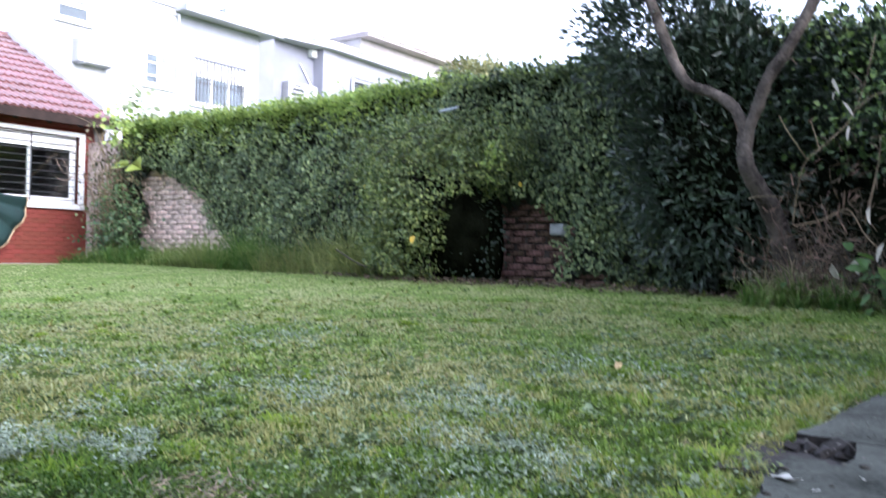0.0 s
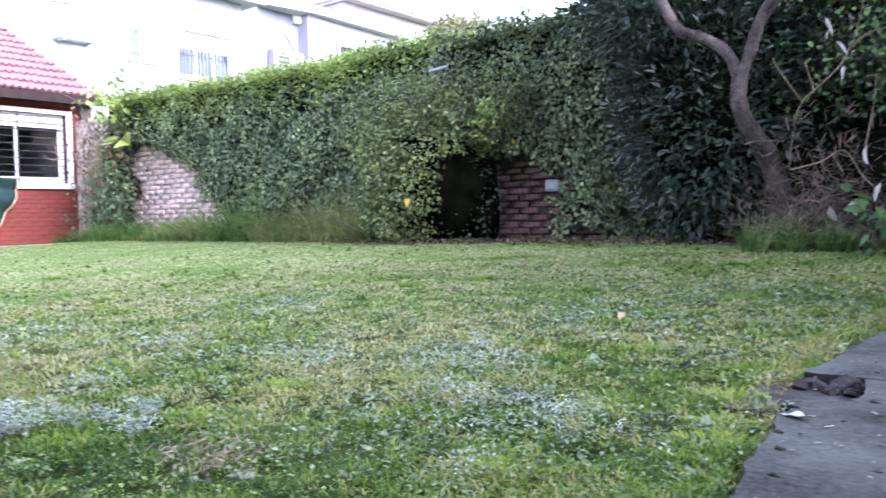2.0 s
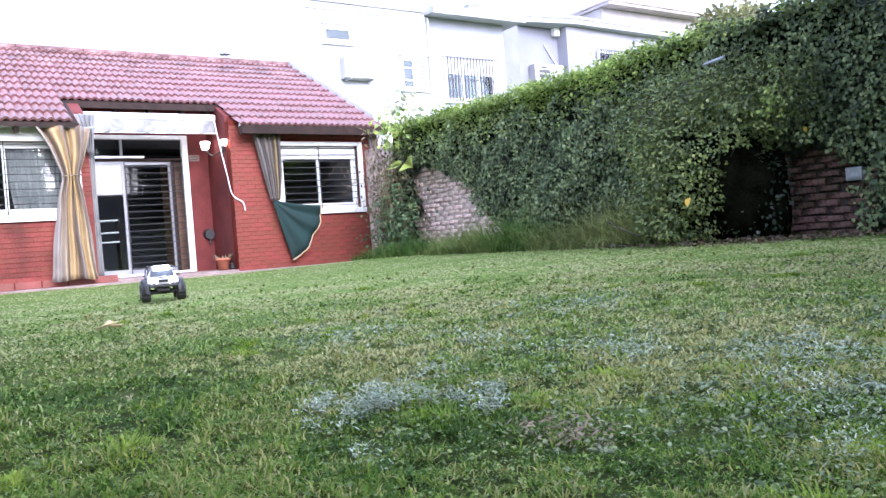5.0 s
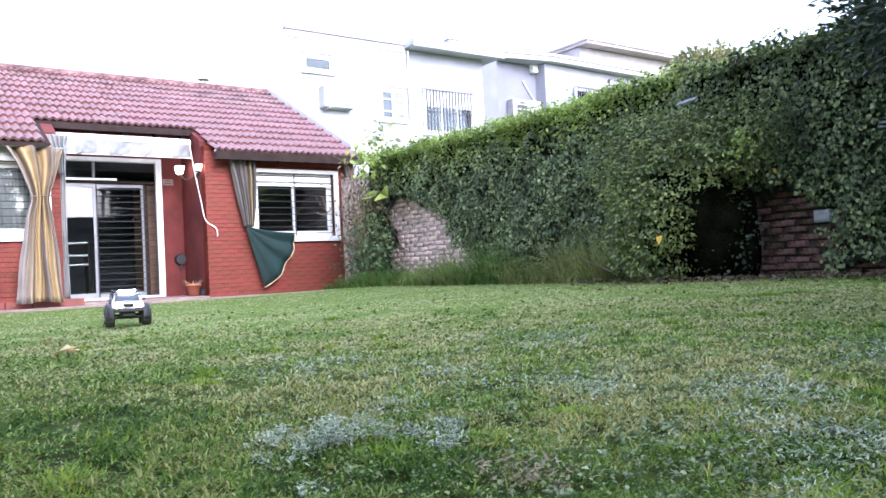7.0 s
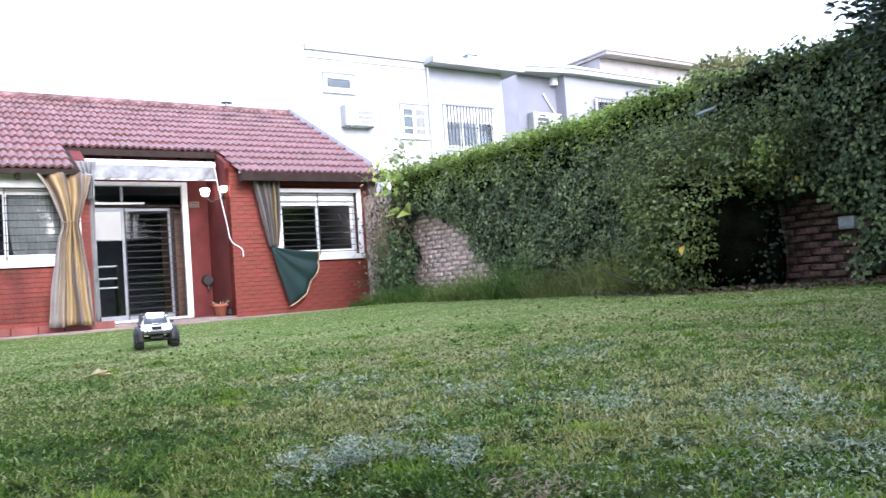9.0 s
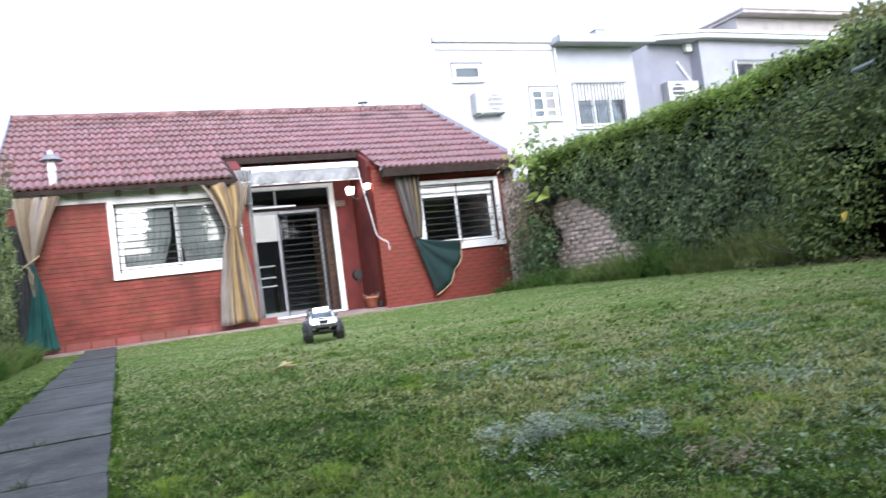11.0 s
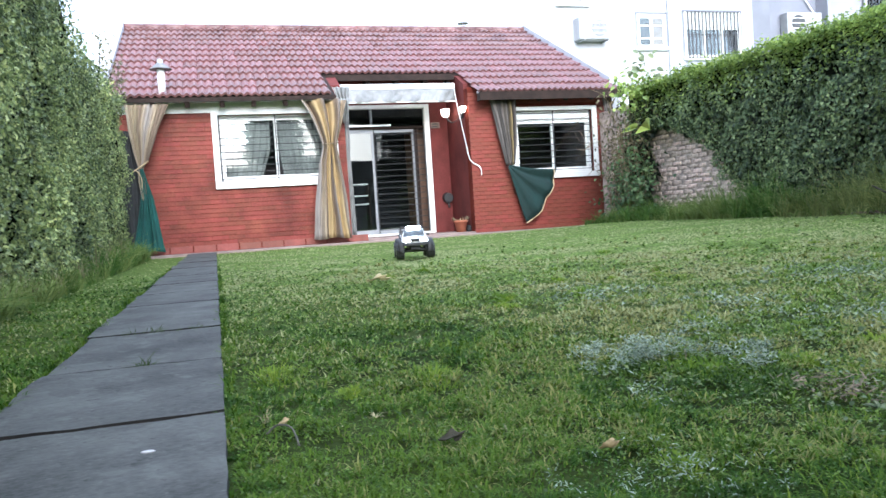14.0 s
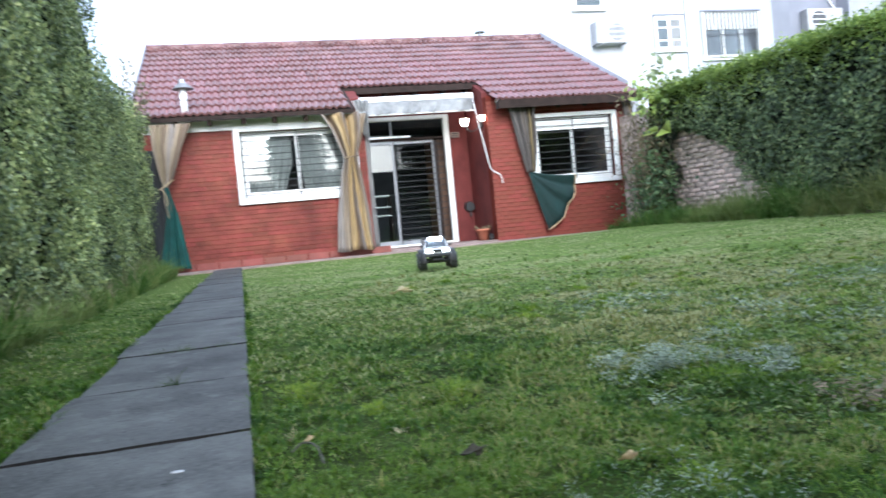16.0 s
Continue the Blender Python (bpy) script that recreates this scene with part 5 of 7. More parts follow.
slab_piece(edge_b + [(3.5, 3.07), (3.5, 1.900)], -0.06, 0.024, patio, M_CONC)
edge_c = [(jag(y, float(patio_edge(y))), y) for y in np.arange(3.09, 6.3, 0.025)]
slab_piece(edge_c + [(3.5, 6.3), (3.5, 3.085)], -0.06, 0.020, patio, M_CONC)
# Near-black sheet standing for the dark void in the broken notch.
slab_piece([(0.03, 1.63), (0.235, 1.65), (0.235, 1.91), (0.03, 1.905)], -0.045, 0.001, patio, M_SOILSHADE, "soil")
slab_piece([(0.120, 1.665), (0.150, 1.672), (0.196, 1.690), (0.200, 1.735), (0.182, 1.772), (0.150, 1.760), (0.128, 1.765)], -0.04, 0.010, patio, M_CONC, "broken_piece")
# Rubble takes the near-black too, for the notch's shadow.
rr = random.Random(8)
for k, (x, y, r) in enumerate(((0.215, 1.872, 0.020), (0.178, 1.880, 0.026), (0.142, 1.868, 0.018), (0.120, 1.884, 0.016), (0.205, 1.835, 0.015), (0.165, 1.838, 0.017), (0.225, 1.795, 0.012), (0.110, 1.845, 0.013))):
    bm = bmesh.new()
    bmesh.ops.create_cube(bm, size=1.5 * r)
    bmesh.ops.bevel(bm, geom=bm.edges[:], offset=0.16 * r, segments=1, affect="EDGES")
    for v in bm.verts:
        v.co = v.co * (1 + 0.5 * noise.noise(v.co * 40 + Vector((k * 3.7, 0, 0))))
        v.co = Vector((v.co.x * 1.25, v.co.y, v.co.z * 0.55))
    ob = part("rubble_stone", bm, M_SOILSHADE, patio)
    ob.matrix_basis = pose(x, y, 0.003 + 0.25 * r, rr.uniform(-25, 25), rr.uniform(-25, 25), rr.uniform(0, 180))

# unseen walls added beside and behind the camera; the first blocks sunlight
tagged(part("shade_blocker_wall", boxes((1.15, 1.35, 2.5, WALL - 0.3, -0.05, 2.6)), mat("blocker_wall_dark", (0.06, 0.055, 0.048), 0.9, 0.3, 4, 40, 0.4)), "unseen added wall that shades the garden corner", "wall", "", "structure")
# Unseen rear wall, added dark so that window reflections stay dark.
tagged(part("wall_rear", boxes((5.5, 5.7, -1.9, 7.0, -0.05, 2.7)), mat("reflection_dark_wall", (0.10, 0.065, 0.05), 0.9, 0.3, 4, 40, 0.4)), "added unseen rear wall, dark for window reflections", "wall", "", "structure")


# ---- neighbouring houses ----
# Thin dark sheet behind far panes, painted as the dim room.
M_REVEAL = mat("room_shade_sheet", (0.055, 0.055, 0.065), 0.6, 0.3, 2, 20, 0.05)
M_PINK = mat("pinkish_blind", (0.34, 0.25, 0.23), 0.8, 0.1, 4, 40, 0.1)


def far_window(parent, x, y0, y1, z0, z1, panes, bars=0, blind=0.0, label="white framed upper window"):
    """A window in a wall that faces the garden: frame, sill, panes, and iron bars or a blind where it has them."""
    w = part("window", boxes((x, x + 0.06, y0 - 0.06, y0, z0 - 0.06, z1 + 0.06), (x, x + 0.06, y1, y1 + 0.06, z0 - 0.06, z1 + 0.06), (x, x + 0.06, y0, y1, z1, z1 + 0.06), (x, x + 0.10, y0 - 0.1, y1 + 0.1, z0 - 0.1, z0)), M_WHITE, parent, label)
    part("drip_moulding", boxes((x + 0.061, x + 0.085, y0 - 0.09, y1 + 0.09, z1 + 0.06, z1 + 0.10), (x + 0.061, x + 0.075, y0 - 0.075, y0 - 0.055, z0 - 0.06, z1 + 0.06), (x + 0.061, x + 0.075, y1 + 0.055, y1 + 0.075, z0 - 0.06, z1 + 0.06)), M_GREYPL, w, "thin grey moulding round the frame")
    part("room", boxes((x - 0.02, x + 0.006, y0, y1, z0, z1)), M_REVEAL, w, "dark sheet behind the glass standing for room shade")
    for k in range(panes):
        a, b = y0 + (y1 - y0) * k / panes, y0 + (y1 - y0) * (k + 1) / panes
        part("sash", boxes((x + 0.01, x + 0.04, a, a + 0.05, z0, z1), (x + 0.01, x + 0.04, b - 0.05, b, z0, z1), (x + 0.01, x + 0.04, a + 0.05, b - 0.05, z0, z0 + 0.06), (x + 0.01, x + 0.04, a + 0.05, b - 0.05, z1 - 0.06, z1)), M_WHITE, w)
        part("pane", boxes((x + 0.02, x + 0.026, a + 0.05, b - 0.05, z0 + 0.06, z1 - 0.06)), M_GLASS, w)
    if blind:
        for k in range(int((z1 - z0) * blind / 0.06)):
            part("shutter_slat", boxes((x + 0.042, x + 0.056, y0, y1, z1 - 0.06 * (k + 1) + 0.006, z1 - 0.06 * k)), M_WHITE, w)
    if bars:
        for k in range(bars):
            y = y0 + (y1 - y0) * (k + 0.5) / bars
            part("bar", boxes((x + 0.10, x + 0.115, y - 0.017, y + 0.017, z0 - 0.05, z1 + 0.05)), M_FARBAR, w)
        for z in (z0 - 0.04, (z0 + z1) / 2, z1 + 0.04):
            part("bar", boxes((x + 0.10, x + 0.115, y0, y1, z - 0.011, z + 0.011)), M_FARBAR, w)
    return w


M_CASING = mat("aged_white_enamel", (0.36, 0.36, 0.37), 0.5, 0.1, 4, 40, 0.1)
M_FARBAR = mat("grey_bar_paint", (0.06, 0.06, 0.065), 0.5, 0.1, 8, 40, 0.1)


def ac_unit(x, y0, y1, z0, z1, fan, grille):
    ac = thing("air_conditioner", "white outdoor air conditioner unit on a wall bracket", "air conditioner", "outdoor units")
    part("casing", boxes((x, x + 0.35, y0, y1, z0, z1), bevel=0.02), M_CASING, ac)
    r = min(y1 - y0, z1 - z0) * 0.38
    part("fan_grille", rod(bmesh.new(), (x + 0.35, fan, (z0 + z1) / 2), (x + 0.365, fan, (z0 + z1) / 2), r, r * 0.95, 24), grille, ac, "round fan grille")
    for k in (-0.3, 0.0, 0.3):
        part("grille_bar", boxes((x + 0.365, x + 0.372, fan - r, fan + r, (z0 + z1) / 2 + k * r * 2 - 0.012, (z0 + z1) / 2 + k * r * 2 + 0.012)), M_WHITE, ac)
    for y in (y0 + 0.12, y1 - 0.12):
        part("bracket", boxes((x, x + 0.45, y - 0.02, y + 0.02, z0 - 0.05, z0)), M_GREY, ac)


X1 = -19.5
M_EDGE = mat("pale_grey_slab_edge", (0.40, 0.40, 0.43), 0.8, 0.08, 1.2, 40, 0.2)
n1 = thing("white_neighbour_house", "two-storey white house with a flat parapet behind the garden", "house", "neighbour houses")
def upright(outline, z0, z1):
    """A block over a ground outline."""
    bm = bmesh.new()
    low, top = [bm.verts.new((x, y, z0)) for x, y in outline], [bm.verts.new((x, y, z1)) for x, y in outline]
    bm.faces.new(low)
    bm.faces.new(top)
    for k in range(len(outline)):
        bm.faces.new((low[k], low[(k + 1) % len(outline)], top[(k + 1) % len(outline)], top[k]))
    bmesh.ops.recalc_face_normals(bm, faces=bm.faces)
    return bm


part("wall", upright([(X1, 9.2), (X1, 13.2), (X1 - 6, 13.2), (X1 - 6, 12.0)], 0, 7.25), M_PLASTER, n1, "white plastered wall")
part("wall", boxes((X1 - 6, X1 - 0.05, 13.2, 16.25, 0, 7.15)), mat("pale_lilac_plaster", (0.38, 0.39, 0.45), 0.85, 0.06, 1.2, 40, 0.2), n1, "pale lilac plastered wall")
part("parapet", boxes((X1 - 0.12, X1 + 0.06, 9.17, 13.2, 7.25, 7.42), (X1 + 0.0, X1 + 0.03, 9.2, 13.2, 7.02, 7.07), bevel=0.01), M_EDGE, n1, "white parapet coping")
part("roof", boxes((X1 - 6, X1 + 0.55, 13.15, 16.75, 7.17, 7.30), (X1 + 0.5, X1 + 0.58, 13.15, 16.75, 7.12, 7.36), bevel=0.01), M_EDGE, n1, "pale grey projecting roof slab")
part("roof_tiles", boxes((X1 - 5.5, X1 + 0.3, 13.3, 16.6, 7.36, 7.44)), M_GREY, n1)
part("chimney", boxes((X1 - 0.1, X1 + 0.2, 14.75, 15.12, 7.44, 7.62), (X1 - 0.13, X1 + 0.23, 14.72, 15.15, 7.62, 7.65), bevel=0.01), M_GREY, n1)
far_window(n1, X1, 9.73, 10.58, 6.14, 6.54, 1, label="small high window with a white frame")
far_window(n1, X1, 12.22, 13.08, 4.90, 5.80, 2)
part("curtain", boxes((X1 + 0.007, X1 + 0.012, 12.64, 13.02, 4.96, 5.74)), M_PINK, n1, "pinkish curtain")
for yy in (12.22, 12.65):
    for zz in (5.13, 5.50):
        part("glazing_bar", boxes((X1 + 0.03, X1 + 0.045, yy + 0.05, yy + 0.38, zz, zz + 0.04)), M_WHITE, n1)
far_window(n1, X1 - 0.05, 13.83, 15.70, 4.62, 5.90, 3, 15, 0.40, "barred window with a half-lowered white shutter")
ac_unit(X1, 10.16, 11.14, 5.05, 5.68, 10.80, mat("grey_fan_grille", (0.22, 0.22, 0.23), 0.5, 0.15, 8, 40, 0.2))
part("drain_pipe", rod(bmesh.new(), (X1 + 0.05, 13.25, 3.2), (X1 + 0.05, 13.25, 7.1), 0.03), M_WHITE, n1)
part("side_wall", boxes((X1 - 6, X1 - 0.9, 16.25, 17.6, 0, 7.5)), M_GREYPL, n1, "grey wall of the passage")

X2 = -21.0
n2 = thing("grey_neighbour_house", "grey plastered two-storey house with white eaves", "house", "neighbour houses")
X2B = X2 + 0.5
# Darker grey than the next wall: its shade is put into the plaster.
part("wall", upright([(X2 - 0.02, 17.9), (X2 - 0.02, 20.0), (X2 - 6, 20.0), (X2 - 6, 17.9)], 0, 7.75), M_GREYPL, n2, "grey plastered wall")
part("wall", upright([(X2B, 20.0), (X2B - 0.3, 26.4), (X2 - 6, 26.4), (X2 - 6, 20.0)], 0, 7.75), mat("light_grey_plaster", (0.29, 0.29, 0.33), 0.85, 0.06, 1.2, 40, 0.2), n2, "light grey plastered wall")
part("eaves_slab", upright([(X2 + 0.35, 17.85), (X2B + 0.30, 20.2), (X2B + 0.1, 26.9), (X2 - 6, 26.9), (X2 - 6, 17.85)], 7.76, 7.94), M_EDGE, n2, "thick pale eaves")
part("eaves_lip", upright([(X2 + 0.40, 17.80), (X2B + 0.36, 20.2), (X2B + 0.16, 26.95), (X2 - 6, 26.95), (X2 - 6, 17.80)], 7.945, 8.02), M_WHITE, n2, "white lip along the eaves")
part("roof", upright([(X2 - 0.5, 20.6), (X2 - 0.4, 26.6), (X2 - 6, 26.6), (X2 - 6, 20.6)], 8.021, 8.12), M_GREY, n2)
part("roof_hatch", boxes((X2 - 2.2, X2 - 1.2, 20.2, 21.4, 8.0, 8.5), bevel=0.03), M_WHITE, n2)
part("outlet", boxes((X2, X2 + 0.2, 19.7, 19.95, 7.45, 7.74)), M_WHITE, n2)
far_window(n2, X2B, 21.55, 24.3, 5.3, 6.92, 3, 20, 0.0, "wide barred window of the grey house")
ac_unit(X2, 18.5, 19.9, 5.60, 6.32, 18.95, M_FARBAR)
pts = curve_pts([(X2 + 0.1, 19.75, 6.0), (X2 + 0.05, 20.0, 6.15), (X2 + 0.05, 19.6, 6.7), (X2 + 0.05, 19.3, 7.1)], 4)
part("cable", tube(bmesh.new(), pts, [0.025] * len(pts), 6), M_WHITE, n2, "white cable")
X3 = -25.0
n3 = thing("far_house", "far house with a pale brownish roof edge", "house", "neighbour houses")
part("wall", boxes((X3 - 6, X3 - 0.3, 26.9, 34.0, 0, 10.5)), mat("pale_warm_render", (0.34, 0.31, 0.31), 0.85, 0.1, 2, 30, 0.2), n3)
part("roof", boxes((X3 - 7, X3 + 0.3, 26.8, 34.2, 10.52, 10.66), (X3 - 7, X3 + 0.36, 26.75, 34.25, 10.66, 10.78), bevel=0.02), mat("pinkish_roof_edge", (0.40, 0.345, 0.345), 0.7, 0.15, 2, 30, 0.2), n3)


# ---- shrubs and trees ----
def blob(n, centre, radii, inner=0.72, seed=0, low=-1.0):
    d = unit(RNG.normal(0, 1, (n, 3)))
    d = d[d[:, 2] > low]
    r = RNG.uniform(inner, 1.0, len(d)) * (1 + 0.16 * lump(d[:, 0] * 3, d[:, 2] * 3, 1.6, seed))
    return np.asarray(centre) + d * r[:, None] * np.asarray(radii), d


# Lumpy ball coloured near-black as the shade inside foliage.
def core_blob(name, centre, radii, seed, parent, material=None):
    bm = bmesh.new()
    bmesh.ops.create_icosphere(bm, subdivisions=3, radius=1)
    for v in bm.verts:
        k = 1 + 0.22 * noise.noise(v.co * 2.0 + Vector((seed, 0, 0)))
        v.co = Vector(centre) + Vector((v.co.x * radii[0], v.co.y * radii[1], v.co.z * radii[2])) * k
        v.co.z = max(v.co.z, 0.0)
    return part(name, bm, material or M_CORE, parent, "solid block coloured near-black as inner shade", True)


def sprays(bm, n, base, spread, height, r, seed, sag=0.3):
    rr = random.Random(seed)
    for _ in range(n):
        b = Vector(base) + Vector((rr.uniform(-1, 1) * spread[0], rr.uniform(-1, 1) * spread[1], 0))
        d = Vector((rr.uniform(-1, 1), rr.uniform(-1, 0.4), 0))
        h = height * rr.uniform(0.5, 1.1)
        pts = curve_pts([b, b + d * 0.08 * h + Vector((0, 0, h * 0.5)), b + d * 0.28 * h + Vector((0, 0, h * 0.92)), b + d * 0.6 * h + Vector((0, 0, h * (1.0 - sag * rr.random())))], 4)
        tube(bm, pts, list(np.linspace(r, r * 0.35, len(pts))), 5)
    return bm


shrub = thing("arching_shrub", "arching green shrub spilling over the ivy, few yellow leaves", "shrub")
M_SHRUB = leaf_mat("shrub_leaf", (0.076, 0.124, 0.030), (0.165, 0.215, 0.062), 0.45, 0.6, 0.3, 0.2, 3.0, 30)
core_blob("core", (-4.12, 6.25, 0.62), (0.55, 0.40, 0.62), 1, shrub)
# This core paints the dark hollow beside the bare bricks.
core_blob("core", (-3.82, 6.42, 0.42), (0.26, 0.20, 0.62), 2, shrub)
P, D = zip(blob(12000, (-4.12, 6.02, 0.82), (0.80, 0.60, 0.84), 0.66, 3, -0.8), blob(6000, (-4.55, 6.22, 1.25), (0.85, 0.42, 0.55), 0.5, 5, -0.8), blob(3200, (-3.70, 6.30, 1.38), (0.62, 0.36, 0.42), 0.4, 8, -0.9))
Q, E = blob(7000, (-4.30, 5.95, 0.50), (0.52, 0.44, 0.52), 0.62, 12, -0.95)
P, D = np.concatenate((*P, Q)), np.concatenate((*D, E))
ok = ~((P[:, 0] > -3.97 + 0.14 * P[:, 2] + 0.05 * np.sin(P[:, 2] * 17)) & (P[:, 2] < 1.00 - 0.42 * np.clip((-3.55 - P[:, 0]) / 0.35, 0, 1) + 0.05 * np.sin(P[:, 0] * 23))) & (P[:, 2] > 0.03) & (RNG.random(len(P)) < np.clip(0.75 + 0.6 * lump(P[:, 0], P[:, 2], 5.0, 3), 0.25, 1))
P, D = P[ok], D[ok]
k = len(P)
leaves("leaves", P, D * 0.5 + RNG.normal(0, 0.5, (k, 3)) + np.array([0, -0.3, -0.4]), D + RNG.normal(0, 0.45, (k, 3)) + np.array([0, -0.3, 0.5]), RNG.uniform(0.022, 0.05, k), RNG.uniform(0.014, 0.032, k), M_SHRUB, shrub, "soft green leaves")
# long leafy shoots that arch out of it
rr = random.Random(31)
bm, P3, D3 = bmesh.new(), [], []
for _ in range(34):
    b = Vector((rr.uniform(-4.6, -3.7), rr.uniform(5.75, 6.2), rr.uniform(0.5, 1.3)))
    d = Vector((rr.uniform(-1, 0.9), rr.uniform(-0.55, 0.1), rr.uniform(0.1, 0.9)))
    L = rr.uniform(0.3, 0.75)
    pts = curve_pts([b, b + d * L * 0.5, b + d * L * 0.85 + Vector((0, 0, -0.06 * L)), b + d * L * 1.1 + Vector((0, 0, -0.25 * L))], 5)
    tube(bm, pts, list(np.linspace(0.004, 0.002, len(pts))), 4)
    for p in pts[4:]:
        for _ in range(3):
            P3.append((p.x, p.y, p.z))
            D3.append((rr.uniform(-1, 1), rr.uniform(-1, 0.2), rr.uniform(-0.8, 0.5)))
for p in ([(-4.75, 5.9, 1.30), (-4.35, 5.75, 1.42), (-3.9, 5.72, 1.40), (-3.5, 5.75, 1.46)], [(-4.6, 5.9, 1.22), (-4.2, 5.75, 1.34), (-3.75, 5.72, 1.36)], [(-4.3, 5.75, 1.40), (-4.05, 5.7, 1.50), (-3.7, 5.72, 1.53)], [(-4.9, 5.95, 1.15), (-4.6, 5.8, 1.30), (-4.3, 5.75, 1.33)]):
    pts = curve_pts(p, 5)
    tube(bm, pts, list(np.linspace(0.006, 0.003, len(pts))), 5)
part("tangle", bm, M_BARK, shrub, "long thin arching shoots")
P3, D3 = np.array(P3), np.array(D3)
leaves("shoot_leaves", P3, D3, RNG.normal(0, 0.4, P3.shape) + np.array([0, -0.5, 1]), RNG.uniform(0.03, 0.06, len(P3)), RNG.uniform(0.018, 0.032, len(P3)), M_SHRUB, shrub, "soft green leaves on the shoots")
k = 90
P = np.stack([RNG.normal(-3.33, 0.06, k), RNG.normal(5.92, 0.05, k), RNG.normal(1.27, 0.12, k)], -1)
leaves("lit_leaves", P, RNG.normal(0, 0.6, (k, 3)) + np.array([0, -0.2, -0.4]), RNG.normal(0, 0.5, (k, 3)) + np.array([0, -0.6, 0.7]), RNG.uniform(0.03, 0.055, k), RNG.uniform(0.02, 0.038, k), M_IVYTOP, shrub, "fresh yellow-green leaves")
P2 = np.array([(-3.86, 5.48, 0.50), (-3.28, 6.28, 1.02), (-4.72, 5.75, 1.0)])
leaves("yellow_leaves", P2, RNG.normal(0, 0.3, (3, 3)) + np.array([0, -0.2, -1]), np.array([0, -1, 0.2]) + RNG.normal(0, 0.2, (3, 3)), np.array([0.085, 0.05, 0.05]), np.array([0.06, 0.035, 0.035]), leaf_mat("turned_leaf", (0.6, 0.42, 0.04), None, 0.5, 0.2, 0.4), shrub, "a few bright yellow leaves")
part("tangle", sprays(bmesh.new(), 18, (-4.35, 6.1, 0.0), (0.3, 0.2), 1.5, 0.006, 4, 0.5), M_BARK, shrub, "thin arching stems")
# Laurel-dark leaves fill the hollow as painted shade.
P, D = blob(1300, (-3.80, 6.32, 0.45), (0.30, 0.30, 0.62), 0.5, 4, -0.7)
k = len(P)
leaves("inner_leaves", P, D + RNG.normal(0, 0.6, (k, 3)), D + np.array([0, -0.5, 0.4]), RNG.uniform(0.03, 0.05, k), RNG.uniform(0.02, 0.035, k), M_LAUREL, shrub, "leaves coloured laurel-dark as the hollow's shade")
pts = curve_pts([(-4.3, 5.85, 0.16), (-4.7, 5.75, 0.20), (-5.05, 5.7, 0.36)], 5)
part("branch", tube(bmesh.new(), pts, list(np.linspace(0.014, 0.007, len(pts))), 6, 0.1), M_BARK, shrub, "bare low branch", True)

tree = thing("forked_tree", "dark evergreen tree with a bent forked trunk", "tree")
bm = bmesh.new()
trunk = curve_pts([(-0.76, 5.80, -0.04), (-0.80, 5.76, 0.22), (-0.86, 5.70, 0.50), (-0.91, 5.60, 0.69), (-0.97, 5.49, 0.84), (-1.02, 5.41, 0.97), (-1.038, 5.40, 1.10)], 4)
tube(bm, trunk, list(np.interp(np.linspace(0, 1, len(trunk)), [0, 0.5, 0.8, 1], [0.074, 0.066, 0.052, 0.048])), 12, 0.25)
limb = curve_pts([(-1.035, 5.40, 1.05), (-1.04, 5.40, 1.20), (-1.065, 5.40, 1.29), (-1.14, 5.40, 1.39), (-1.26, 5.40, 1.47), (-1.41, 5.40, 1.54), (-1.49, 5.41, 1.66), (-1.57, 5.43, 1.82), (-1.76, 5.5, 2.25), (-1.95, 5.55, 2.7), (-1.8, 5.6, 3.4), (-1.6, 5.6, 4.1)], 4)
tube(bm, limb, list(np.linspace(0.037, 0.036, len(limb))), 10, 0.25)
limb = curve_pts([(-1.03, 5.40, 1.02), (-1.005, 5.40, 1.20), (-0.95, 5.39, 1.35), (-0.91, 5.38, 1.47), (-0.86, 5.38, 1.57), (-0.78, 5.40, 1.70), (-0.60, 5.5, 2.15), (-0.5, 5.6, 2.7), (-0.5, 5.6, 3.4), (-0.6, 5.6, 4.1)], 4)
tube(bm, limb, list(np.linspace(0.036, 0.042, len(limb))), 10, 0.25)
# Limb added out of view to carry the overhead crown.
limb = curve_pts([(-1.95, 5.55, 2.7), (-2.2, 5.5, 3.2), (-2.7, 5.5, 3.7), (-3.4, 5.45, 3.95)], 4)
tube(bm, limb, list(np.linspace(0.034, 0.018, len(limb))), 8, 0.25)
part("trunk", bm, M_BARK, tree, "bare grey-brown bent trunk", True)
core_blob("crown_shade_core", (-1.48, 6.32, 1.20), (0.60, 0.28, 1.10), 5, tree)
# Next two crowns hang out of view, added to shade corner and ivy.
core_blob("crown_shade_core", (-0.85, 5.6, 4.25), (1.5, 1.2, 0.42), 6, tree)
core_blob("crown_shade_core", (-2.75, 5.5, 3.8), (1.5, 1.25, 0.38), 16, tree)
# Low core: black backdrop painted as shade behind the reeds.
core_blob("crown_shade_core", (-0.30, 6.38, 0.50), (0.95, 0.22, 0.72), 13, tree)
P, D = zip(blob(8000, (-1.50, 6.12, 1.20), (0.72, 0.50, 1.15), 0.62, 5), blob(4600, (-1.86, 6.05, 2.10), (0.76, 0.6, 0.65), 0.45, 6), blob(7000, (-0.75, 5.5, 4.2), (2.0, 1.6, 0.75), 0.4, 7), blob(3600, (-2.75, 5.5, 3.85), (1.8, 1.5, 0.6), 0.5, 19), blob(1500, (-0.35, 6.30, 0.70), (1.1, 0.30, 0.85), 0.7, 9), blob(3000, (-0.2, 6.30, 1.65), (1.3, 0.32, 0.6), 0.5, 10))
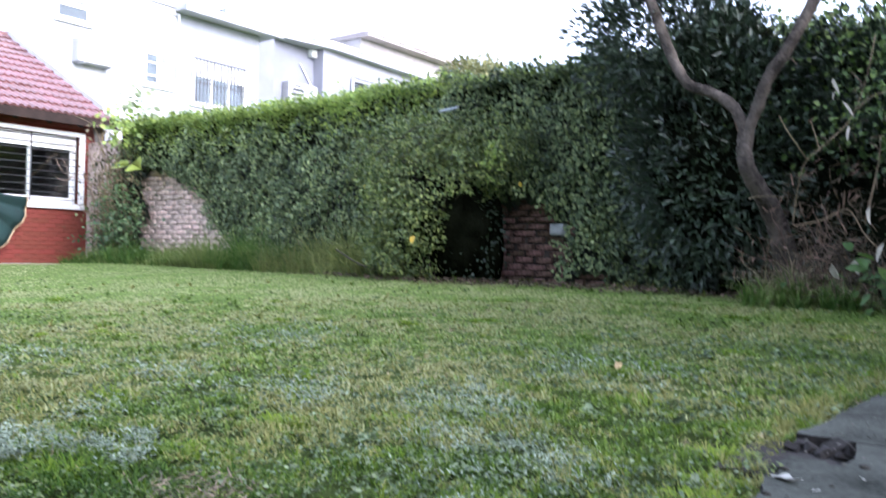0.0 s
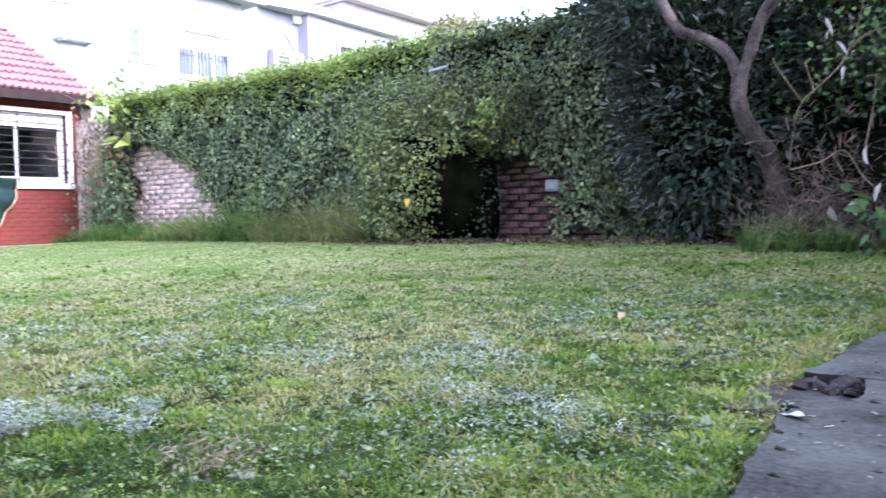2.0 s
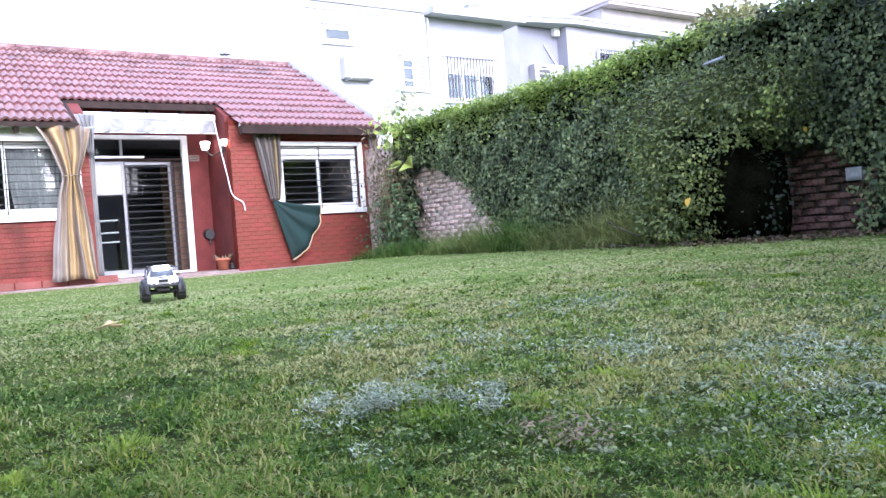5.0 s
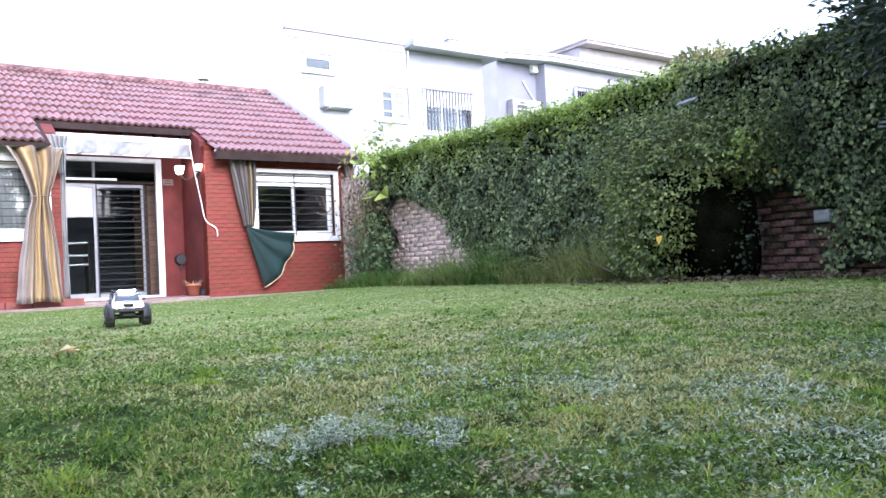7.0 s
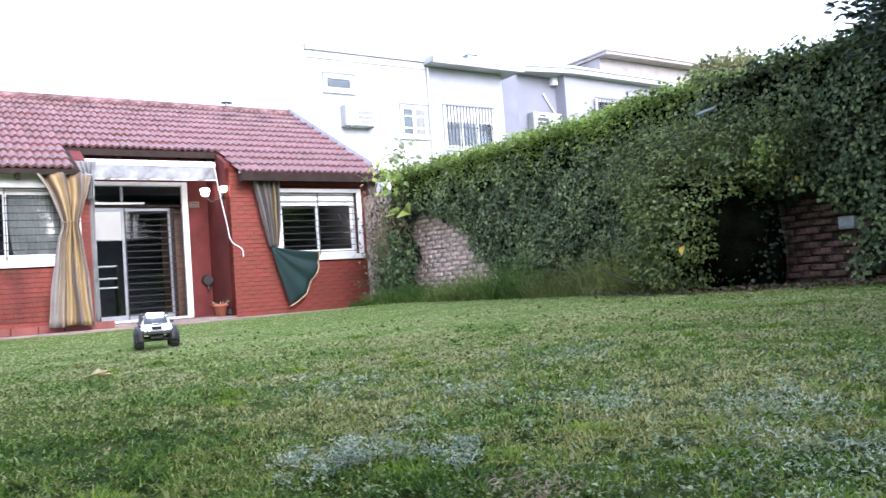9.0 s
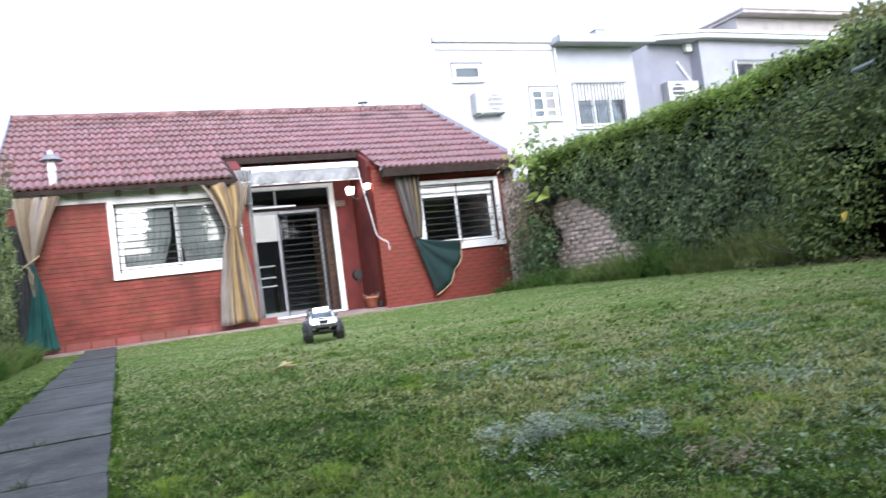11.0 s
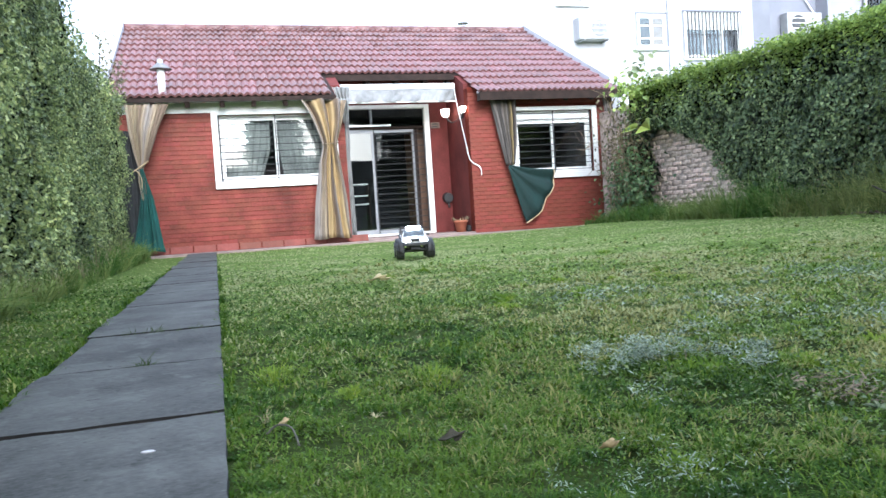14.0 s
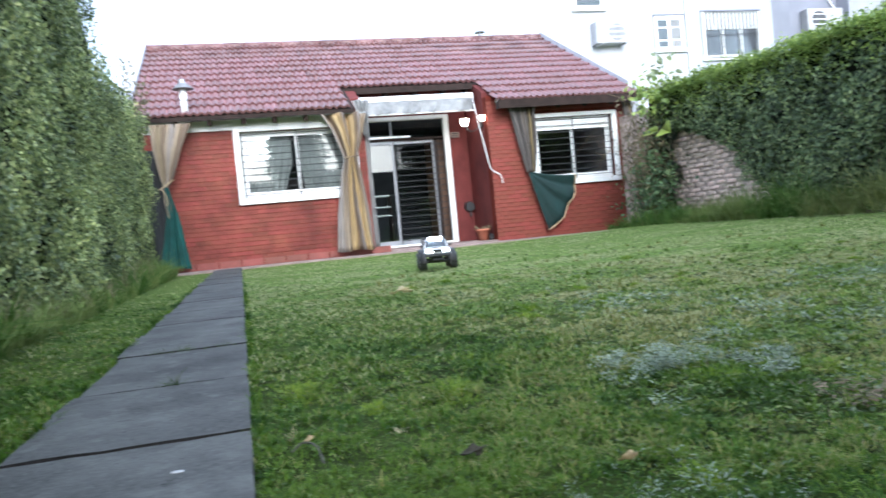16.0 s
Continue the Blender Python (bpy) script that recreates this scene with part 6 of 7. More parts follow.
P, D = np.concatenate(P), np.concatenate(D)
ok = (P[:, 2] > 0.15)
P, D = P[ok], D[ok]
k = len(P)
leaves("crown", P, D + RNG.normal(0, 0.6, (k, 3)) + np.array([0, -0.3, 0.1]), D + RNG.normal(0, 0.5, (k, 3)) + np.array([0, -0.3, 0.7]), RNG.uniform(0.05, 0.10, k), RNG.uniform(0.018, 0.032, k), M_LAUREL, tree, "narrow dark glossy leaves")

# Ivy-like leaves in lighter green, with the light on them put in.
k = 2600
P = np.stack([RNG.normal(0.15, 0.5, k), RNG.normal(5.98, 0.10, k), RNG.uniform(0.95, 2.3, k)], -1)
leaves("lit_leaves", P, RNG.normal(0, 0.6, (k, 3)) + np.array([0, -0.2, -0.4]), RNG.normal(0, 0.5, (k, 3)) + np.array([0.2, -0.6, 0.7]), RNG.uniform(0.03, 0.055, k), RNG.uniform(0.022, 0.042, k), leaf_mat("lit_corner_leaf", (0.045, 0.090, 0.020), (0.105, 0.170, 0.042), 0.5, 0.5, 0.3), tree, "leaves in lighter green for the light on them")

far = thing("distant_tree", "small olive-green tree far behind the garden wall", "tree")
part("trunk", tube(bmesh.new(), curve_pts([(-10.7, 16.0, -0.1), (-10.65, 16.0, 2.0), (-10.7, 16.0, 4.5)], 4), list(np.linspace(0.14, 0.06, 9)), 8, 0.2), M_BARK, far, "", True)
P, D = blob(2200, (-10.75, 16.0, 4.68), (0.95, 0.9, 0.62), 0.4, 17)
k = len(P)
leaves("crown", P, D + RNG.normal(0, 0.6, (k, 3)), D + RNG.normal(0, 0.5, (k, 3)) + np.array([0, -0.3, 0.5]), 0.13, 0.06, leaf_mat("olive_leaf", (0.14, 0.15, 0.055), (0.22, 0.22, 0.09), 0.5, 0.5, 0.3), far, "sparse olive leaves")

# Tree added out of view to shade the right corner.
back = thing("rear_tree", "unseen added tree that shades the garden corner", "tree")
part("trunk", tube(bmesh.new(), curve_pts([(3.6, 8.4, -0.1), (3.5, 8.3, 1.6), (3.3, 8.1, 3.4)], 4), list(np.linspace(0.24, 0.15, 9)), 10, 0.2), M_BARK, back, "", True)
core_blob("crown_shade_core", (3.4, 8.6, 4.3), (2.0, 1.5, 1.1), 9, back)
P, D = blob(6500, (3.4, 8.6, 4.3), (2.6, 2.0, 1.6), 0.6, 3)
k = len(P)
leaves("crown", P, D + RNG.normal(0, 0.6, (k, 3)), D + RNG.normal(0, 0.5, (k, 3)), 0.24, 0.11, M_LAUREL, back, "dense dark leaves")

back = thing("rear_tree", "tall dark tree standing behind the rear wall", "tree")
part("trunk", tube(bmesh.new(), curve_pts([(9.0, 2.7, -0.1), (9.1, 2.6, 1.2), (9.0, 2.7, 2.8)], 4), list(np.linspace(0.2, 0.12, 9)), 10, 0.2), M_BARK, back, "", True)
core_blob("crown_shade_core", (9.0, 2.7, 3.9), (0.9, 0.9, 1.5), 11, back)
P, D = blob(3000, (9.0, 2.7, 3.9), (1.2, 1.2, 1.9), 0.6, 5)
k = len(P)
leaves("crown", P, D + RNG.normal(0, 0.6, (k, 3)), D + RNG.normal(0, 0.5, (k, 3)), 0.22, 0.1, M_LAUREL, back, "dense dark leaves")

reeds = thing("dry_reeds", "clump of dry broken reeds and withered leaves", "reeds")
rr = random.Random(12)
bm = bmesh.new()
for k in range(330):
    b = Vector((max(rr.gauss(-0.62, 0.22), -0.90), rr.uniform(5.33, 5.75), abs(rr.gauss(0.10, 0.22)) + 0.02))
    a, L = rr.uniform(-1.2, 1.2), rr.uniform(0.08, 0.36)
    pts, d = [b], Vector((math.sin(a), rr.uniform(-0.4, 0.2), math.cos(a)))
    for _ in range(4):
        d = (d + Vector((rr.gauss(0, 0.55), rr.gauss(-0.05, 0.35), rr.gauss(-0.18, 0.45)))).normalized()
        pts.append(pts[-1] + d * L * 0.32)
    pts = curve_pts(pts, 3)
    for p in pts:
        p.z = max(p.z, 0.02)
    tube(bm, pts, list(np.linspace(rr.uniform(0.0016, 0.0042), 0.0012, len(pts))), 3)
part("stalk_tangle", bm, mat("weathered_stalk", (0.090, 0.066, 0.042), 0.85, 0.3, 6, 60, 0.2, island=0.85), reeds, "thin tangled tan stalks")
bm = bmesh.new()
for p in ([(-0.75, 5.5, 0.6), (-0.68, 5.42, 0.95), (-0.55, 5.4, 1.08), (-0.42, 5.4, 1.22), (-0.34, 5.4, 1.45), (-0.30, 5.42, 1.72)], [(-0.38, 5.4, 1.28), (-0.30, 5.4, 1.35), (-0.18, 5.42, 1.38)], [(-0.72, 5.4, 0.58), (-0.55, 5.4, 0.62), (-0.42, 5.4, 0.68), (-0.32, 5.4, 0.52), (-0.22, 5.38, 0.42)], [(-0.70, 5.6, 1.02), (-0.80, 5.5, 1.2), (-0.85, 5.5, 1.3)], [(-0.60, 5.5, 1.05), (-0.66, 5.5, 1.25)], [(-1.0, 5.42, 0.76), (-0.9, 5.38, 0.77), (-0.76, 5.4, 0.76)], [(-0.1, 5.7, 0.62), (0.05, 5.65, 0.78), (0.3, 5.6, 0.9)], [(-0.35, 5.55, 0.6), (-0.28, 5.5, 0.95), (-0.27, 5.5, 1.12)]):
    pts = curve_pts(p, 5)
    tube(bm, pts, list(np.linspace(0.0055, 0.0028, len(pts))), 6)
part("bent_cane_tangle", bm, M_STRAW, reeds, "longer pale bent canes", True)
k = 620
P = np.stack([RNG.normal(-0.52, 0.22, k), RNG.normal(5.55, 0.12, k), np.abs(RNG.normal(0.30, 0.38, k)) + 0.03], -1)
leaves("withered_leaves", P, np.stack([RNG.normal(0, 0.8, k), RNG.normal(-0.2, 0.4, k), RNG.normal(-0.3, 0.8, k)], -1), RNG.normal(0, 0.6, (k, 3)) + np.array([0, -1, 0.3]), RNG.uniform(0.05, 0.13, k), RNG.uniform(0.004, 0.011, k), leaf_mat("withered_reed_leaf", (0.050, 0.034, 0.020), (0.125, 0.090, 0.055), 0.85, 0.7, 0.2), reeds, "narrow hanging tan leaves", 0.4)
P = np.array([(-0.52, 5.38, 1.48), (-0.50, 5.38, 1.40), (-0.46, 5.38, 1.33), (-0.42, 5.38, 1.18), (-0.30, 5.38, 0.70), (-0.22, 5.35, 0.48), (-0.48, 5.3, 0.35), (-0.36, 5.3, 0.38)])
leaves("broad_dry_leaves", P, RNG.normal(0, 0.35, (8, 3)) + np.array([0.2, -0.2, -1]), RNG.normal(0, 0.4, (8, 3)) + np.array([0, -1, 0.3]), np.array([0.13, 0.09, 0.12, 0.11, 0.13, 0.12, 0.1, 0.1]), np.array([0.022, 0.018, 0.02, 0.02, 0.03, 0.03, 0.045, 0.045]), leaf_mat("bleached_leaf", (0.36, 0.33, 0.25), (0.46, 0.42, 0.34), 0.7, 0.3, 0.3), reeds, "bleached broad leaves", 0.5)

for cx, cy, nn, lab in ((0.0, 5.22, 130, "leafy green plant with yellowing lower leaves"), (-0.35, 5.45, 40, "low green leafy plant among dry stalks")):
    pl = thing("broadleaf_plant", lab, "plant", "border plants")
    P = np.stack([RNG.normal(cx, 0.15, nn), RNG.normal(cy, 0.12, nn), RNG.uniform(0.08, 0.55 if nn > 50 else 0.3, nn)], -1)
    out = P - np.array([cx, cy, 0.1])
    part("tangle", sprays(bmesh.new(), 12, (cx, cy, 0.05), (0.08, 0.08), 0.42, 0.004, nn, 0.2), M_BARK, pl)
    leaves("leaves", P, out + RNG.normal(0, 0.2, (nn, 3)) + np.array([0, 0, -0.1]), np.array([0, -0.6, 1.0]) + RNG.normal(0, 0.35, (nn, 3)), RNG.uniform(0.06, 0.12, nn), RNG.uniform(0.035, 0.065, nn), leaf_mat("broad_leaf", (0.030, 0.080, 0.014), (0.070, 0.140, 0.028), 0.6, 0.5, 0.3), pl, "fresh broad leaves")

# the overgrown corner between house and wall
cor = thing("corner_creeper", "withered creeper with dry vines and big yellow-green leaves", "creeper")
for k in range(30):
    part("vine", sprays(bmesh.new(), 1, (-10.6, 6.42, 0.0), (0.35, 0.12), 1.9, 0.007, 12 + k, 0.5), M_STRAW, cor, "dry brown vine")
core_blob("core", (-10.78, 6.66, 0.55), (0.36, 0.08, 0.8), 21, cor)
k = 1000
P = np.stack([RNG.normal(-10.62, 0.34, k), RNG.normal(6.45, 0.09, k), np.clip(RNG.normal(1.2, 0.5, k), 0.05, 2.2)], -1)
leaves("withered_leaves", P, RNG.normal(0, 0.6, (k, 3)) + np.array([0, 0, -0.8]), RNG.normal(0, 0.6, (k, 3)) + np.array([0.7, -0.7, 0.4]), RNG.uniform(0.04, 0.085, k), RNG.uniform(0.018, 0.04, k), leaf_mat("brown_leaf", (0.060, 0.055, 0.028), (0.13, 0.110, 0.055), 0.7, 0.6, 0.25), cor, "brown shrivelled leaves")
k = 1100
P = np.stack([RNG.normal(-10.3, 0.32, k), RNG.normal(6.33, 0.12, k), np.abs(RNG.normal(0.45, 0.4, k))], -1)
leaves("green_leaves", P, RNG.normal(0, 0.6, (k, 3)), RNG.normal(0, 0.4, (k, 3)) + np.array([0.5, -0.5, 0.8]), RNG.uniform(0.04, 0.09, k), RNG.uniform(0.025, 0.055, k), leaf_mat("undergrowth_leaf", (0.05, 0.10, 0.04), (0.10, 0.16, 0.06), 0.5, 0.5, 0.3), cor, "low green undergrowth")
for at, tip, face, size, wide in (((-9.90, 6.26, 1.49), (-1.0, -0.1, -0.02), (0.3, -0.6, 0.8), 0.42, 0.22), ((-9.76, 6.24, 1.50), (0.9, -0.25, -0.2), (0.2, -0.9, 0.6), 0.42, 0.30)):
    y = Vector(tip).normalized()
    x = y.cross(Vector(face)).normalized()
    z = x.cross(y)
    bm = bmesh.new()
    rib = [bm.verts.new(y * size * k / 8 - z * 0.03 * (k / 8) ** 2) for k in range(9)]
    for s_ in (-1, 1):
        edge = [bm.verts.new(y * size * (k / 8 - 0.05 * math.sin(math.pi * k / 8)) + x * s_ * wide / 2 * math.sin(math.pi * (k / 8) ** 0.75) ** 0.8 + z * 0.03 * math.sin(math.pi * k / 8)) for k in range(1, 8)]
        row = [rib[0], *edge, rib[8]]
        for k in range(8):
            bm.faces.new([v for v in dict.fromkeys((rib[k], rib[k + 1], row[k + 1], row[k]))])
    ob = part("big_leaf", bm, M_YELLOW, cor, "big yellow-green leaf", True)
    ob.location = at
k = 110
P = np.stack([RNG.normal(-10.12, 0.24, k), RNG.normal(6.3, 0.12, k), RNG.uniform(1.75, 2.35, k)], -1)
leaves("top_leaves", P, RNG.normal(0, 0.7, (k, 3)), RNG.normal(0, 0.4, (k, 3)) + np.array([0.5, -0.5, 0.9]), RNG.uniform(0.06, 0.12, k), RNG.uniform(0.045, 0.09, k), M_IVYTOP, cor, "lime-green upper leaves")
k = 26
P = np.stack([RNG.normal(-9.75, 0.16, k), RNG.normal(6.3, 0.1, k), RNG.uniform(2.2, 2.62, k)], -1)
leaves("shoot_leaves", P, RNG.normal(0, 0.7, (k, 3)) + np.array([0, 0, 0.4]), RNG.normal(0, 0.5, (k, 3)) + np.array([0.5, -0.5, 0.4]), 0.12, 0.07, leaf_mat("pale_leaf", (0.22, 0.27, 0.14), (0.3, 0.34, 0.2), 0.5, 0.3, 0.3), cor, "pale shoot leaves")
bm = bmesh.new()
rr = random.Random(5)
for _ in range(3):
    b = Vector((-11.35 + rr.uniform(-0.1, 0.1), 6.62 + rr.uniform(-0.15, 0.2), rr.uniform(0.3, 1.3)))
    pts = curve_pts([b, b + Vector((0.05, -0.22, 0.12)), b + Vector((0.1, -0.42 + rr.uniform(-0.1, 0.2), 0.2 + rr.uniform(-0.1, 0.25)))], 4)
    tube(bm, pts, list(np.linspace(0.005, 0.002, len(pts))), 5)
for p in ([(-11.3, 6.75, 1.25), (-11.3, 6.35, 1.33), (-11.3, 6.05, 1.40), (-11.3, 5.90, 1.62)], [(-11.3, 6.20, 1.36), (-11.3, 6.02, 1.30), (-11.3, 5.90, 1.36)], [(-11.3, 6.10, 1.4), (-11.3, 6.05, 1.55), (-11.3, 6.0, 1.63)]):
    pts = curve_pts(p, 5)
    tube(bm, pts, list(np.linspace(0.006, 0.003, len(pts))), 5)
part("twigs", bm, mat("bare_twig", (0.30, 0.22, 0.17), 0.8, 0.2, 8, 60, 0.1), cor, "bare reddish-grey twigs")
st = thing("garden_stake", "pale wooden stake leaning by the house corner", "stake")
part("stake", rod(bmesh.new(), (-11.2, 6.60, 0.0), (-11.25, 6.62, 1.05), 0.032, 0.028, 8), M_STRAW, st)


# ---- rough grass along the borders ----
def tall_grass(name, n, x0, x1, y0, y1, h, w, material, label, per=16):
    """Rough grass in clumps, each with its own height and lean, its blades arching outwards."""
    m = max(1, n // per)
    deep = y1 - y0 > 0.3
    cx, cy = RNG.uniform(x0, x1, m), y0 + (y1 - y0) * RNG.random(m) ** 0.7
    big = RNG.uniform(0.35, 1.3, m) * (0.45 + 1.1 * cells(cx, cy, 1.7, 3))
    lean = RNG.normal(0, 0.35, (m, 2))
    cx, cy, big = (np.repeat(q, per) for q in (cx, cy, big))
    lean = np.repeat(lean, per, 0)
    n = len(cx)
    a = RNG.uniform(0, 2 * np.pi, n)
    wide = (0.22 * h if deep else 0.006) * RNG.random(n)
    x, y = np.clip(cx + wide * np.cos(a), x0, x1), np.clip(cy + wide * np.sin(a), y0, y1)
    base = np.stack([x, y, ground_z(x, y) - 0.01], -1)
    out = np.stack([np.cos(a), np.sin(a), 0 * a], -1)
    along = out * RNG.uniform(0.1, 0.8, n)[:, None] + np.array([0, 0, 1.0])
    if deep:
        along[:, :2] += lean
    hh = np.maximum(h * big * RNG.uniform(0.5, 1.25, n), min(0.04, 0.5 * h))
    tagged(leaves(name, base, along, -out + np.array([0, 0, 0.3]), hh, w * RNG.uniform(0.6, 1.4, n), material, None, label, 0.06, 0.45, "blade"), "", "grass", "", "stuff")


tall_grass("tall_grass", 13000, -11.2, -4.6, 5.85, 6.6, 0.24, 0.009, M_ROUGH, "tall rough green grass along the ivy wall")
tall_grass("tall_grass", 4200, -8.2, -4.55, 5.95, 6.55, 0.42, 0.010, M_ROUGH, "taller rough green grass in front of the ivy")
tall_grass("dry_tall_grass", 3400, -6.6, -4.6, 5.85, 6.5, 0.50, 0.008, leaf_mat("seeding_grass", (0.150, 0.180, 0.050), (0.30, 0.32, 0.115), 0.7, 0.4, 0.4), "yellow-green seeding grass along the ivy wall")
tall_grass("tall_grass", 900, -4.6, 0.1, 5.9, 6.5, 0.10, 0.008, M_BLADE, "low rough grass under the dark tree")
tall_grass("tall_grass", 1500, -0.98, 0.1, 5.12, 5.45, 0.15, 0.008, M_ROUGH, "rough grass around the dry reeds")
tall_grass("dry_tall_grass", 500, -0.98, -0.2, 5.25, 5.6, 0.22, 0.006, M_DRY, "dry stalky grass around the reeds")
tall_grass("tall_grass", 7500, -11.0, 0.2, -1.2, -0.88, 0.24, 0.008, M_ROUGH, "tall rough grass under the clipped hedge")
tall_grass("dry_tall_grass", 900, -9, -1.0, -1.2, -0.93, 0.28, 0.007, M_DRY, "dry stalks under the clipped hedge")
tall_grass("edge_grass", 2600, 0.06, 0.155, 0.6, 1.62, 0.034, 0.0028, M_BLADE, "grass hanging over the broken paving edge")
tall_grass("edge_grass", 2200, 0.02, 0.105, 1.62, 2.5, 0.036, 0.0030, M_BLADE, "grass hanging over the broken paving edge")
tall_grass("edge_grass", 1800, 0.07, 0.175, 2.5, 3.8, 0.04, 0.0032, M_BLADE, "grass hanging over the broken paving edge")
tall_grass("edge_grass", 5200, -7.0, 0.1, -0.004, 0.022, 0.026, 0.0028, M_LUSH, "short grass leaning over the path edge")
tall_grass("edge_grass", 4200, -7.0, 0.1, -0.44, -0.392, 0.032, 0.0034, M_LUSH, "short grass leaning over the path edge")
M_JOINT = grass_mat("dull_moss_blade", [(0.020, 0.038, 0.010), (0.034, 0.058, 0.016), (0.055, 0.082, 0.028)])
tall_grass("joint_weeds", 1500, -2.125, -2.060, -0.40, -0.01, 0.024, 0.005, M_JOINT, "weeds growing in the path joints")
tall_grass("joint_weeds", 96, -1.45, -1.415, -0.19, -0.14, 0.034, 0.004, M_JOINT, "weeds growing in the path joints")
tall_grass("joint_weeds", 160, -3.14, -3.09, -0.40, -0.02, 0.018, 0.007, M_JOINT, "weeds growing in the path joints")
tall_grass("joint_weeds", 160, -3.83, -3.77, -0.40, -0.02, 0.018, 0.008, M_JOINT, "weeds growing in the path joints")


# ---- weeds and litter on the lawn ----
k = 1700
x = RNG.uniform(-5.4, 0.1, k)
y = 5.55 + 0.95 * RNG.random(k) ** 0.7 - 0.25 * np.exp(-((x + 3.6) / 0.9) ** 2)
a = RNG.uniform(0, 2 * np.pi, k)
tagged(leaves("leaf_litter", np.stack([x, y, ground_z(x, y) + RNG.uniform(0.012, 0.03, k)], -1), np.stack([np.cos(a), np.sin(a), RNG.normal(0.1, 0.3, k)], -1), RNG.normal(0, 0.5, (k, 3)) + np.array([0, -0.3, 1.0]), RNG.uniform(0.02, 0.05, k), RNG.uniform(0.012, 0.03, k), leaf_mat("brown_litter", (0.040, 0.028, 0.016), (0.10, 0.072, 0.042), 0.8, 0.6, 0.1), None, "brown fallen leaf litter under the shrubs"), "", "leaves", "", "stuff")


def clover(name, n, r0, r1, size, material, label, where=None):
    x, y, r = lawn_points(n, r0, r1)
    if where is not None:
        ok = RNG.random(len(x)) < where(x, y)
        x, y, r = x[ok], y[ok], r[ok]
    n = len(x)
    base = np.stack([x, y, ground_z(x, y) + RNG.uniform(0.0, 0.016, n)], -1)
    a = RNG.uniform(0, 2 * np.pi, n)
    along = np.stack([np.cos(a), np.sin(a), RNG.uniform(-0.1, 0.8, n)], -1)
    s = size * np.clip(r, 0.7, 8) ** 0.8 * RNG.uniform(0.6, 1.5, n)
    tagged(leaves(name, base, along, RNG.normal(0, 0.4, (n, 3)) + np.array([0, 0, 1.0]), s, s * RNG.uniform(0.4, 0.85, n), material, None, label, 0.2, 0.1), "", "weeds", "", "stuff")


M_CLOVER = leaf_mat("clover_leaf", (0.062, 0.105, 0.026), (0.135, 0.180, 0.066), 0.7, 0.45, 0.3, 0.2, 4.0, 25)
clover("clover", 110000, 0.45, 8.0, 0.0052, M_CLOVER, "low clover leaves among the grass", lambda x, y: np.clip(0.45 + 0.9 * lump(x, y, 4.5, 8), 0.1, 1) * np.clip((y - 0.3) / 0.9, 0.12, 1) * np.clip(1.9 - np.hypot(x - SEAT[0], y - SEAT[1]) / 3.0, 0.15, 1))
clover("clover", 90000, 0.36, 6.0, 0.0042, leaf_mat("lush_clover_leaf", (0.050, 0.105, 0.012), (0.105, 0.172, 0.030), 0.7, 0.45, 0.3, 0.2, 4.0, 25), "dense low clover beside the path", lambda x, y: np.clip(0.55 + 0.8 * lump(x, y, 11, 3), 0.1, 1) * np.clip(1 - (y - 0.8) / 0.8, 0.08, 1))
M_MINT = leaf_mat("grey_green_weed_leaf", (0.064, 0.102, 0.046), (0.138, 0.184, 0.104), 0.85, 0.5, 0.25, 0.2, 6.0, 40)
clover("clover", 54000, 0.8, 3.6, 0.0060, M_MINT, "grey-green round-leaved weeds near the paving", lambda x, y: np.clip((y - 0.75) / 0.5, 0, 1) * np.clip((x + 1.5) / 0.8, 0, 1) * np.clip(2.4 * cells(x, y, 5.5, 21) - 0.85, 0.03, 0.8))
tufts("weed_rosettes", 2600, 8, 0.9, 3.2, 0.026, 0.0, M_MINT, "grey-green weed rosettes near the paving", 2.6, "leaf", 0.6, lambda x, y: np.clip((y - 0.8) / 0.4, 0, 1) * np.clip((x + 0.9) / 0.6, 0, 1) * np.clip(2.6 * cells(x, y, 4.0, 5) - 1.3, 0.0, 0.5))
PATCHES = [(-0.885, 0.815, 0.125, 0.17, 0.65), (-0.775, 0.99, 0.055, 0.12, 0.6), (-0.83, 1.49, 0.06, 0.10, 0.2), (-0.64, 1.75, 0.16, 0.20, 0.12), (-0.36, 1.37, 0.16, 0.2, 0.07), (-0.25, 0.47, 0.12, 0.12, 0.08), (-0.57, 0.66, 0.035, 0.06, 0.4), (-1.94, 1.29, 0.2, 0.35, 0.08), (-1.16, 1.42, 0.2, 0.22, 0.05), (-0.17, 1.40, 0.12, 0.16, 0.10), (-0.55, 2.47, 0.25, 0.4, 0.05), (-0.98, 1.60, 0.14, 0.25, 0.06), (-0.12, 1.10, 0.05, 0.08, 0.15), (-1.95, 2.27, 0.3, 0.5, 0.05), (-0.45, 1.60, 0.16, 0.2, 0.08), (-1.45, 1.47, 0.15, 0.25, 0.06), (-1.06, 1.08, 0.07, 0.12, 0.08)]


